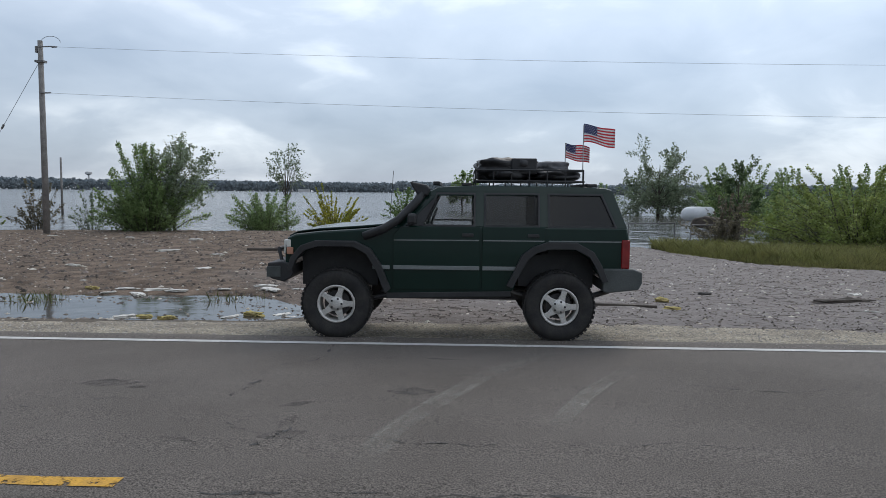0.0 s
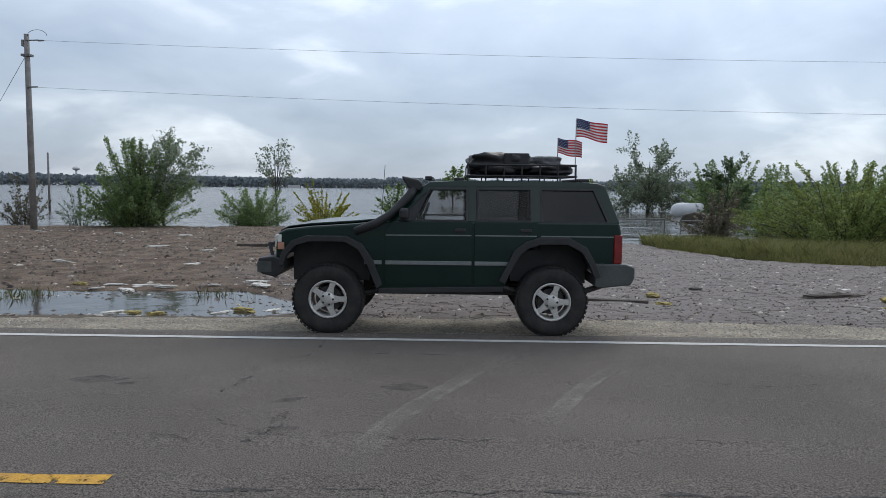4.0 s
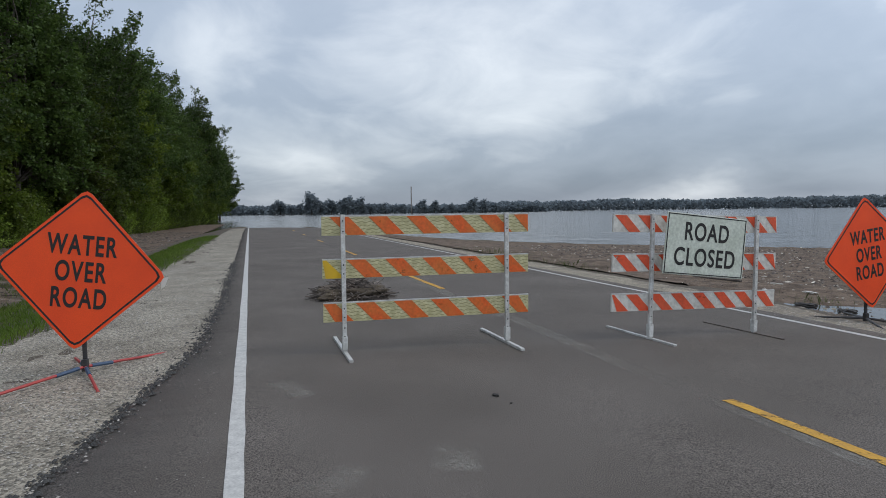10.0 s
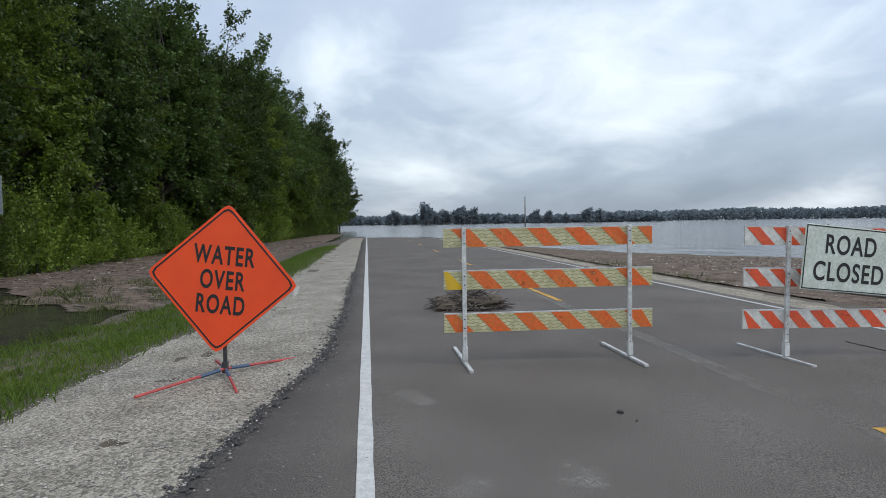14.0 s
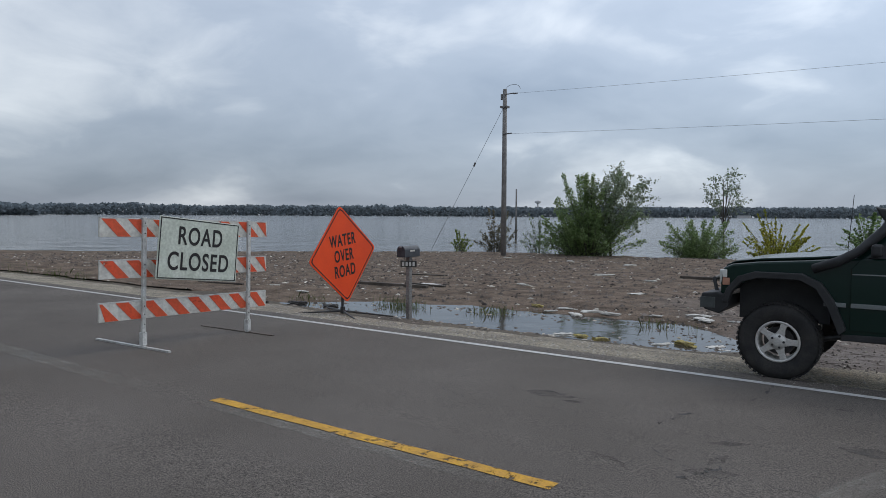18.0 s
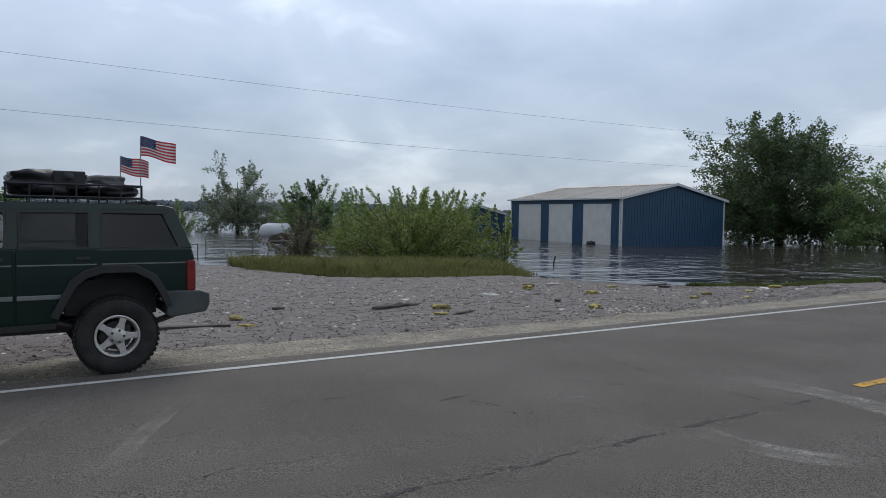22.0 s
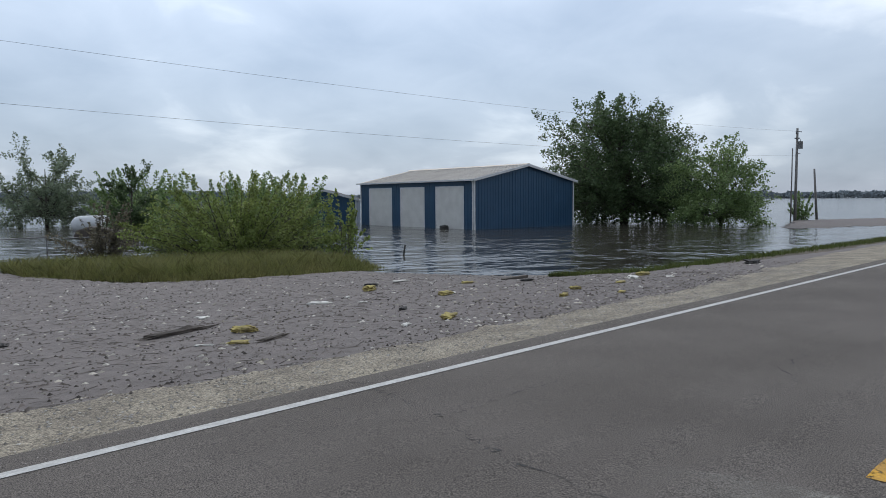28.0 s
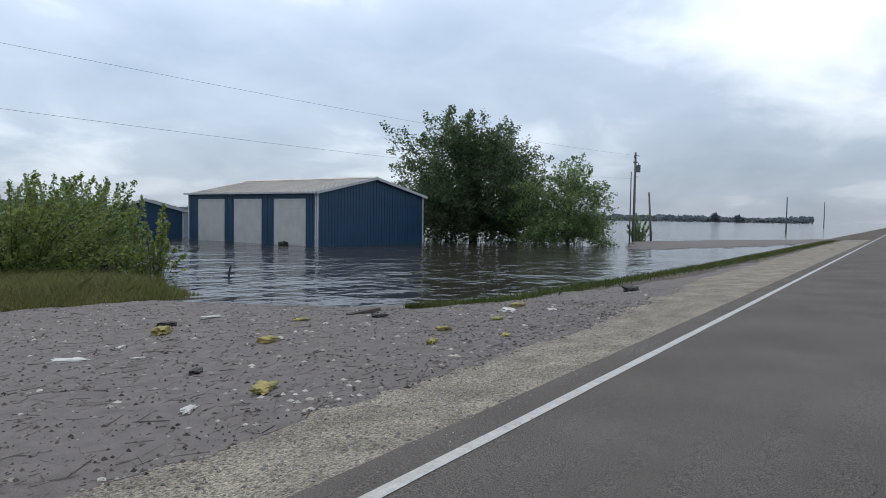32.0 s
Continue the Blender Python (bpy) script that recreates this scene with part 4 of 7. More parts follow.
joined("chaff_clods", *chips(1500, in_puddle, lambda x, y: max(PUDDLE, ground_z(x, y)), 0.008, 0.06, 0.4), "stick", "stuff", "dark scraps and clods washed along the puddle", "debris")
joined("litter_bits", *chips(260, in_puddle, lambda x, y: max(PUDDLE, ground_z(x, y)), 0.01, 0.07, 0.4), "litter_bits", "stuff", "pale scraps washed along the puddle", "litter")


def in_bank():
    while True:
        x, y = srng.uniform(-34, 1), 13 + 24 * srng.uniform() ** 1.2
        if chaff_low(x) < y < chaff_high(x) - 0.2:
            return x, y


joined("litter_bits", *chips(2200, in_bank, chaff_z, 0.012, 0.10, 0.4), "litter_bits", "stuff", "pale scraps of litter on the brown chaff", "litter")
joined("chaff_clods", *chips(16000, in_bank, chaff_z, 0.012, 0.075, 0.8), "stick", "stuff", "dark clods on the brown chaff", "debris")


def in_wood_chaff():
    while True:
        x, y = srng.uniform(-90, -18), srng.uniform(-20, -5)
        if wood_chaff(x, y):
            return x, y


joined("chaff_stalks", *stalks(3500, in_wood_chaff, lambda x, y: WATER + 0.05, 0.1, 0.7, 0.014), "stick", "stuff", "broken stalks floating by the wood", "debris")
joined("litter_bits", *chips(160, in_wood_chaff, lambda x, y: WATER + 0.05, 0.03, 0.1, 0.5), "litter_bits", "stuff", "small pale scraps of litter by the wood", "litter")


# grass
def blades(name, count, sampler, zf, lo, hi, wide, mat, label, lean=0.35, tall=None):
    n = count
    p = np.array([sampler() for _ in range(n)])
    z = np.array([zf(x, y) for x, y in p])
    h = srng.uniform(lo, hi, n)
    if tall:
        h *= np.array([tall(x, y) for x, y in p])
    a = srng.uniform(0, 6.28, n)
    w = wide * srng.uniform(0.6, 1.4, n)
    bx, by = srng.normal(0, lean, n) * h, srng.normal(0, lean, n) * h
    c, s = np.cos(a) * w, np.sin(a) * w
    v = np.stack([np.stack([p[:, 0] - c, p[:, 1] - s, z - 0.02], 1), np.stack([p[:, 0] + c, p[:, 1] + s, z - 0.02], 1),
                  np.stack([p[:, 0] + bx * 0.35 + c * 0.7, p[:, 1] + by * 0.35 + s * 0.7, z + h * 0.6], 1), np.stack([p[:, 0] + bx, p[:, 1] + by, z + h], 1),
                  np.stack([p[:, 0] + bx * 0.35 - c * 0.7, p[:, 1] + by * 0.35 - s * 0.7, z + h * 0.6], 1)], 1).reshape(-1, 3)
    f = (np.arange(n)[:, None] * 5 + np.arange(5)[None, :])
    return joined(name, v.tolist(), f.tolist(), mat, "stuff", label, "grass")


def near_bank():
    while True:
        x = 4 - 60 * srng.uniform() ** 1.7
        y = srng.uniform(-8.6, -2.0)
        low = np.interp(-x, [0, 5, 10.6, 12, 17.5, 30, 60], [-8.6, -8.4, -8.2, -7.2, -5.6, -4.8, -4.3])
        edge = near_grass(x) + 0.12 * srng.normal()
        if low + 0.3 * wob(x, y, 1.2) < y < edge and srng.uniform() < 0.8 + 1.1 * wob(x, y, 1.3, 3) + 0.6 * wob(x, y, 4, 8) and (srng.uniform() < 0.35 + 0.9 * (edge - y) or srng.uniform() < 0.12):
            return x, y


blades("grass", 100000, near_bank, lambda x, y: max(ground_z(x, y), WATER - 0.03), 0.04, 0.2, 0.005, "grass", "short green roadside grass on the near bank", 0.5, lambda x, y: 0.75 + 0.6 * wob(x, y, 0.8, 5))


def wet_weeds():
    while True:
        x, y = -9 - 20 * srng.uniform(), -4.8 - 6.5 * srng.uniform()
        if y < np.interp(-x, [9, 12, 17.5, 30], [-7.6, -6.6, -5.0, -4.2]) and srng.uniform() < 2.2 * wob(x, y, 0.9, 6) - 0.1:
            return x + 0.08 * srng.normal(), y + 0.08 * srng.normal()


blades("grass", 7000, wet_weeds, lambda x, y: WATER - 0.03, 0.06, 0.34, 0.006, "grass_low", "sparse weeds standing in the flooded verge", 0.5)


def strip_east():
    while True:
        x = 19.5 + 70 * srng.uniform() ** 1.6
        mid = np.interp(x, [19, 23, 30, 41, 50, 90], [14.6, 14.2, 13.6, 12.6, 12.4, 12.0])
        half = np.interp(x, [19, 24, 40, 90], [0.25, 0.8, 0.9, 0.7])
        y = mid + srng.normal() * half * 0.5
        if y < mid + half:
            return x, y


blades("grass", 16000, strip_east, lambda x, y: max(ground_z(x, y), WATER - 0.05), 0.05, 0.2, 0.010, "grass_low", "strip of green grass along the waterline")


def grass_island():
    while True:
        x = srng.uniform(9.4, 18.8)
        lo = np.interp(x, [9, 12, 17, 18.8], [27.5, 22.0, 20.8, 21.2]) + 0.25 * wob(x, 3, 1.1)
        hi = np.interp(x, [9, 12, 17, 20.5], [30, 29.5, 27, 24.5])
        y = lo + (hi - lo) * srng.uniform() ** 1.3
        return x, y + 0.15 * srng.normal()


blades("grass", 42000, grass_island, lambda x, y: max(ground_z(x, y), WATER - 0.08), 0.15, 0.62, 0.008, "reed", "tall yellow-green grass on a flooded bank", 0.45, lambda x, y: float(np.clip(0.3 + (y - np.interp(x, [9, 12, 17, 18.8], [27.5, 22.0, 20.8, 21.2])) / 2.4, 0.3, 1.0)))


def tufts():
    c = ((-7.9, 11.7, 0.45, 0.2), (-5.9, 12.2, 0.5, 0.25), (-8.6, 12.4, 0.5, 0.2), (-2.6, 12.6, 0.5, 0.15), (-10.4, 11.4, 0.5, 0.2), (-28, 10.6, 3, 0.5), (-20, 10.4, 2.5, 0.4))[srng.choice(7, p=(0.2, 0.15, 0.1, 0.05, 0.1, 0.25, 0.15))]
    return c[0] + srng.normal() * c[2] * 0.6, c[1] + srng.normal() * c[3]


blades("grass", 1500, tufts, lambda x, y: max(ground_z(x, y), PUDDLE - 0.06 if x > -13 else WATER), 0.06, 0.26, 0.004, "grass_low", "tufts of grass in the flooded ditch")

# ---- plants ----
def leaf_faces(centers, size, rng, long=1.5, upright=0.0):
    """Diamond-shaped leaves, each its own island, at an array of places."""
    n = len(centers)
    up = rng.normal(size=(n, 3)) + np.array((0, 0, 1.1 * (1 - upright)))
    up /= np.linalg.norm(up, axis=1)[:, None]
    a = rng.normal(size=(n, 3))
    a[:, 2] = a[:, 2] * (1 - upright) + upright * 2.5
    a -= up * (a * up).sum(axis=1)[:, None]
    a /= np.linalg.norm(a, axis=1)[:, None] + 1e-9
    b = np.cross(a, up)
    s = size * rng.uniform(0.6, 1.4, size=(n, 1))
    v = np.stack([centers - a * s * long / 2, centers + b * s / 2, centers + a * s * long / 2, centers - b * s / 2], axis=1).reshape(-1, 3)
    f = np.arange(4 * n).reshape(n, 4)
    return v, f


def ragged(a, b, seed):
    """An uneven outline: a factor that wanders with direction."""
    return 1 + 0.30 * noise.noise(Vector((math.cos(a) * 1.3 + seed, math.sin(a) * 1.3, b * 1.6))) + 0.22 * noise.noise(Vector((math.cos(a) * 3.5, math.sin(a) * 3.5 + seed, b * 4)))


def shrub_runs(w, d, h, n, rng, seed):
    """Stems that rise from the base and arch outwards; some shoots stand above the rest."""
    out = []
    for i in range(n):
        a, q = rng.uniform(0, 6.28), rng.uniform(0, 1) ** 0.55
        k = ragged(a, q, seed)
        z = h * max(0.16, (1 - min(1.0, q) ** 2.6)) ** 0.5 * k * (rng.uniform(0.9, 1.12) if rng.uniform() < 0.16 else rng.uniform(0.3, 0.93))
        q *= min(1.12, k)
        c, s = math.cos(a) * w / 2, math.sin(a) * d / 2
        out.append(((c * q * 0.25, s * q * 0.25, -0.3), (c * q * 0.62, s * q * 0.62, z * 0.62), (c * q, s * q, min(z, h * 1.03))))
    return out, []


def tree_runs(w, d, z0, z1, foot, k, rng, seed, twigs=7, low=0.42):
    """Limbs from the trunk into a ragged crown, each with its twigs."""
    limbs, sprays = [], []
    c = z0 + (z1 - z0) * low
    for i in range(k):
        a = i * 2.39996 + rng.uniform(-0.4, 0.4)
        b = -0.85 + 1.85 * ((i + rng.uniform(0, 1)) / k)
        b = max(-1.0, min(1.0, b))
        r = math.sqrt(max(0.05, 1 - b * b)) if b > 0 else math.sqrt(max(0.3, 1 - 0.6 * b * b))
        q = ragged(a, b, seed) * rng.uniform(0.42, 0.88)
        e = Vector((math.cos(a) * r * q * w / 2, math.sin(a) * r * q * d / 2, c + b * q * ((z1 - c) if b > 0 else (c - z0))))
        s = Vector((0, 0, min(z1 * 0.75, max(foot, e.z * 0.55))))
        m = s.lerp(e, 0.5) + Vector((rng.normal() * 0.03 * w, rng.normal() * 0.03 * w, 0.04 * (z1 - z0)))
        limbs.append((tuple(s), tuple(m), tuple(e)))
        o = Vector((math.cos(a) * r, math.sin(a) * r, b)).normalized()
        for j in range(twigs):
            p = m.lerp(e, rng.uniform(0.1, 1.0)) if j else e
            ln = w * 0.15 * rng.uniform(0.5, 1.35)
            v = (o * 0.7 + Vector(rng.normal(size=3)) * 0.6 + Vector((0, 0, 0.3))).normalized() * ln
            sprays.append((tuple(p), tuple(p + v * 0.5 + Vector((0, 0, ln * 0.08))), tuple(p + v)))
    return limbs, sprays


def along(runs, total, rng, spread, t0):
    """Places for leaves along curved stems, with gaps between the sprays."""
    C = np.array(runs)
    ln = np.linalg.norm(C[:, 2] - C[:, 0], axis=1) * rng.uniform(0.35, 1.5, len(C))
    k = rng.choice(len(C), size=total, p=ln / ln.sum())
    t = (t0 + (1.05 - t0) * rng.uniform(0, 1, total) ** 0.85)[:, None]
    p = (1 - t) ** 2 * C[k, 0] + 2 * t * (1 - t) * C[k, 1] + t * t * C[k, 2]
    return p + rng.normal(size=(total, 3)) * spread * (1.35 - t)


def plant(name, at, w, d, h, leaves, size, mat, label, category, seed, trunk=0.0, k=60, base=0.12, trunk_r=0.06, group="", upright=0.0, spread=0.0, twigs=7, low=0.42):
    """A tree or bush: tapered stems, limbs and twigs, and a crown of many small leaves along them."""
    rng = np.random.default_rng(seed)
    ob = thing(name, at, label, category, group)
    limbs, sprays = tree_runs(w, d, h * base, h, trunk * 0.6, k, rng, seed, twigs, low) if trunk else shrub_runs(w, d, h, k, rng, seed)
    g = Geo()
    if trunk:
        lean = rng.normal(size=2) * 0.02 * h
        g.tube([(0, 0, -0.4), (lean[0] * 0.3, lean[1] * 0.3, trunk * 0.5), (lean[0] * 0.7, lean[1] * 0.7, trunk), (lean[0], lean[1], h * 0.8)],
               [trunk_r * 1.25, trunk_r, trunk_r * 0.8, trunk_r * 0.18], 7)
    r = trunk_r * (0.30 if trunk else 0.22)
    for l in limbs:
        g.tube(list(l), [r, r * 0.7, r * 0.25], 5 if trunk else 4, cap=False)
    for l in sprays[::2]:
        g.tube([l[0], l[2]], [r * 0.3, r * 0.12], 3, cap=False)
    part("trunk" if trunk else "stem", g, "bark", ob, smooth=True)
    runs, t0 = (sprays, 0.0) if trunk else (limbs, 0.12)
    v, f = leaf_faces(along(runs, leaves, rng, spread or 0.032 * min(w, d, h), t0), size, rng, upright=upright)
    joined("crown", v.tolist(), f.tolist(), mat, parent=ob)
    return ob


# far woods round the flooded plain: ragged belts, haze put into their colour
def belt(name, rng, az0, az1, dist, h, count, size, rough=0.3, mat="far_woods"):
    az = np.radians(rng.uniform(az0, az1, count))
    u = rng.uniform(0, 1, count)
    bumpy = np.array([0.75 + rough * noise.noise(Vector((a * 9, dist * 0.01, 0))) + rough * 0.9 * noise.noise(Vector((a * 55, 3, 0))) + rough * 0.6 * noise.noise(Vector((a * 160, 9, 0))) for a in az])
    r = dist * rng.uniform(1.0, 1.1, count)
    z = WATER + u ** 0.8 * h * np.maximum(bumpy, 0.25)
    c = np.stack([-np.sin(az) * r, np.cos(az) * r, z], axis=1)
    v, f = leaf_faces(c, size, rng, 1.3)
    v[:, 2] = np.maximum(v[:, 2], WATER - 0.2)
    return joined(name, v.tolist(), f.tolist(), mat, "stuff", "belt of woods beyond the flood water, distance haze tinted into its colour", "woods")


frng = np.random.default_rng(5)
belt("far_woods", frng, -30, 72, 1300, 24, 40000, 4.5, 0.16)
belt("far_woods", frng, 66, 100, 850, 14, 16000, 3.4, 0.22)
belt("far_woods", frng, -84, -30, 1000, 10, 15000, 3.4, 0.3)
# single far trees that stand above the belt, in the same haze-paled colour
T = plant("tree", pose(-700, 60, -0.6), 18, 16, 24, 1500, 1.6, "far_woods", "distant tree across the flood, distance haze tinted into its colour", "tree", 51, trunk=5, k=14, base=0.08, trunk_r=0.5, group="far trees", spread=1.9)
fr = random.Random(4)
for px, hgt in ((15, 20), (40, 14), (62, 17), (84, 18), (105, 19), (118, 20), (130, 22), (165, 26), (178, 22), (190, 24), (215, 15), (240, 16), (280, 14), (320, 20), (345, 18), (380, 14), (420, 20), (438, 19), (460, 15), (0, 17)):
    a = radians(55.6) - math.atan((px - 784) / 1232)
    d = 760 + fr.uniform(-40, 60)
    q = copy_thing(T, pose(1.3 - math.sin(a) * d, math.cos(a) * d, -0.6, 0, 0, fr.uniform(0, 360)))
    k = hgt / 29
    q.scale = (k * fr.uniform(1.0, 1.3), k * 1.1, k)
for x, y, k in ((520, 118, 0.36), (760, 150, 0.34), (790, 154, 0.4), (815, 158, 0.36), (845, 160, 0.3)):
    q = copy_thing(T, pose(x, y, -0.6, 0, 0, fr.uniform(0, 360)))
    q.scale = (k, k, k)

# the wood along the road
F = []
for i, (hh, seed) in enumerate(((21, 11), (18, 12), (23, 13))):
    F.append(plant("tree", pose(-9 - 5 * i, -30 - 3 * i, -0.6), 11.5, 11.0, hh, 40000, 0.165, ("leaf_wood", "leaf_wood2", "leaf_wood")[i],
                   "tall leafy woodland tree standing in flood water", "tree", seed, trunk=hh * 0.3, k=64, base=0.05, trunk_r=0.24, group="wood along the road", twigs=9, spread=0.3))
frand = random.Random(8)
spots = []
for row in range(3):
    x = -15.0 - 2 * row
    while x > -240:
        front = np.interp(-x, [10, 45, 90, 140, 240], [-20.5, -20.0, -14.4, -11.6, -9.8])
        spots.append((x + frand.uniform(-1.5, 1.5), front - row * 5.5 + frand.uniform(-1.2, 1.2), row))
        x -= frand.uniform(5.0, 6.6) * (1 + 0.3 * row)
for i, (x, y, row) in enumerate(spots):
    s = frand.uniform(0.78, 1.1) + 0.07 * row + (0.2 if x < -55 else 0.0)
    copy_thing(F[(i + row) % 3], pose(x, y, -0.6, 0, 0, frand.uniform(0, 360))).scale = (s, s, s)
U = [plant("bush", pose(-18 - 3 * i, -17, -0.6), 5.5, 4.5, (4.2, 3.2, 5.0)[i], 9000, 0.095, ("leaf_under", "leaf_wood2", "leaf_under")[i],
           "light green undergrowth bush at the foot of the wood", "bush", 61 + i, k=60, trunk_r=0.08, group="undergrowth of the wood", spread=0.2) for i in range(3)]
x = -12.5
while x > -200:
    y = np.interp(-x, [10, 22, 30, 50, 90, 140, 240], [-15.0, -15.5, -16.5, -17.5, -13, -10.5, -9.0])
    s = frand.uniform(0.7, 1.25)
    copy_thing(U[frand.randrange(3)], pose(x, y + frand.uniform(-1.2, 0.6), -0.6, 0, 0, frand.uniform(0, 360))).scale = (s, s, s * frand.uniform(0.8, 1.2))
    s *= 1.35
    copy_thing(U[frand.randrange(3)], pose(x - 2, y - 5.5 + frand.uniform(-1.2, 0.6), -0.6, 0, 0, frand.uniform(0, 360))).scale = (s, s, s)
    x -= frand.uniform(2.6, 4.2)

# ---- the vehicle ----
def seam_plane(g, z0=1.28, lean=0.30, y0=0.06, width=1.76):
    """Leans the sides of the cabin inwards above the belt line."""
    out = []
    for x, y, z in g.v:
        k = max(0.0, z - z0) * lean
        out.append((x, y + k if y < width / 2 else y - k, z))
    g.v = out
    return g


def wheel(parent, x, y, far=False):
    w = new("wheel")
    w.parent = parent
    w.matrix_basis = pose(x, y, 0.41, 0, 0, 180 if far else 0)
    t = Geo().lathe([(0.225, 0.03), (0.25, 0.012), (0.33, 0.0), (0.385, 0.012), (0.405, 0.045), (0.41, 0.13), (0.405, 0.215), (0.385, 0.245), (0.30, 0.26), (0.225, 0.24)], 48)
    tyre = part("tyre", t, "rubber", w, smooth=True)
    g = Geo()
    for i in range(44):
        a = 2 * math.pi * i / 44
        for y0, y1, k in ((0.005, 0.075, 0.0), (0.085, 0.165, 0.5), (0.175, 0.25, 0.0)):
            c = a + k * 2 * math.pi / 44
            b = Geo().box(-0.019, 0.019, y0, y1, 0.398, 0.4115)
            ca, sa = math.cos(c), math.sin(c)
            g.add([(px * ca + pz * sa, py, -px * sa + pz * ca) for px, py, pz in b.v], b.f)
    part("tread", g, "rubber", tyre)
    r = Geo().lathe([(0.222, 0.02), (0.212, 0.012), (0.198, 0.02), (0.190, 0.06), (0.186, 0.2)], 40)
    rim = part("rim", r, "rim", w, "cast aluminium rim", smooth=True)
    s = Geo()
    for i in range(5):
        a = 2 * math.pi * i / 5 + 0.31
        b = Geo().prism([(-0.052, 0.05), (0.052, 0.05), (0.030, 0.14), (0.036, 0.2), (-0.036, 0.2), (-0.030, 0.14)], "y", 0.022, 0.05)
        ca, sa = math.cos(a), math.sin(a)
        s.add([(px * ca + pz * sa, py, -px * sa + pz * ca) for px, py, pz in b.v], b.f)
    part("spokes", s, "rim", rim, bevel=0.006)
    part("hub_cap", Geo().lathe([(0.0, 0.012), (0.035, 0.012), (0.084, 0.02), (0.088, 0.05)], 20), "rim", rim, smooth=True)
    for i in range(5):
        a = 2 * math.pi * i / 5
        nut = Geo().tube([(0.062 * math.cos(a), 0.02, 0.062 * math.sin(a)), (0.062 * math.cos(a), 0.012, 0.062 * math.sin(a))], 0.013, 8)
        part("lug_nut", nut, "dark_steel", rim)
    part("brake_drum", Geo().lathe([(0.0, 0.10), (0.15, 0.10), (0.16, 0.2), (0.0, 0.2)], 24), "dark_steel", w)
    return w


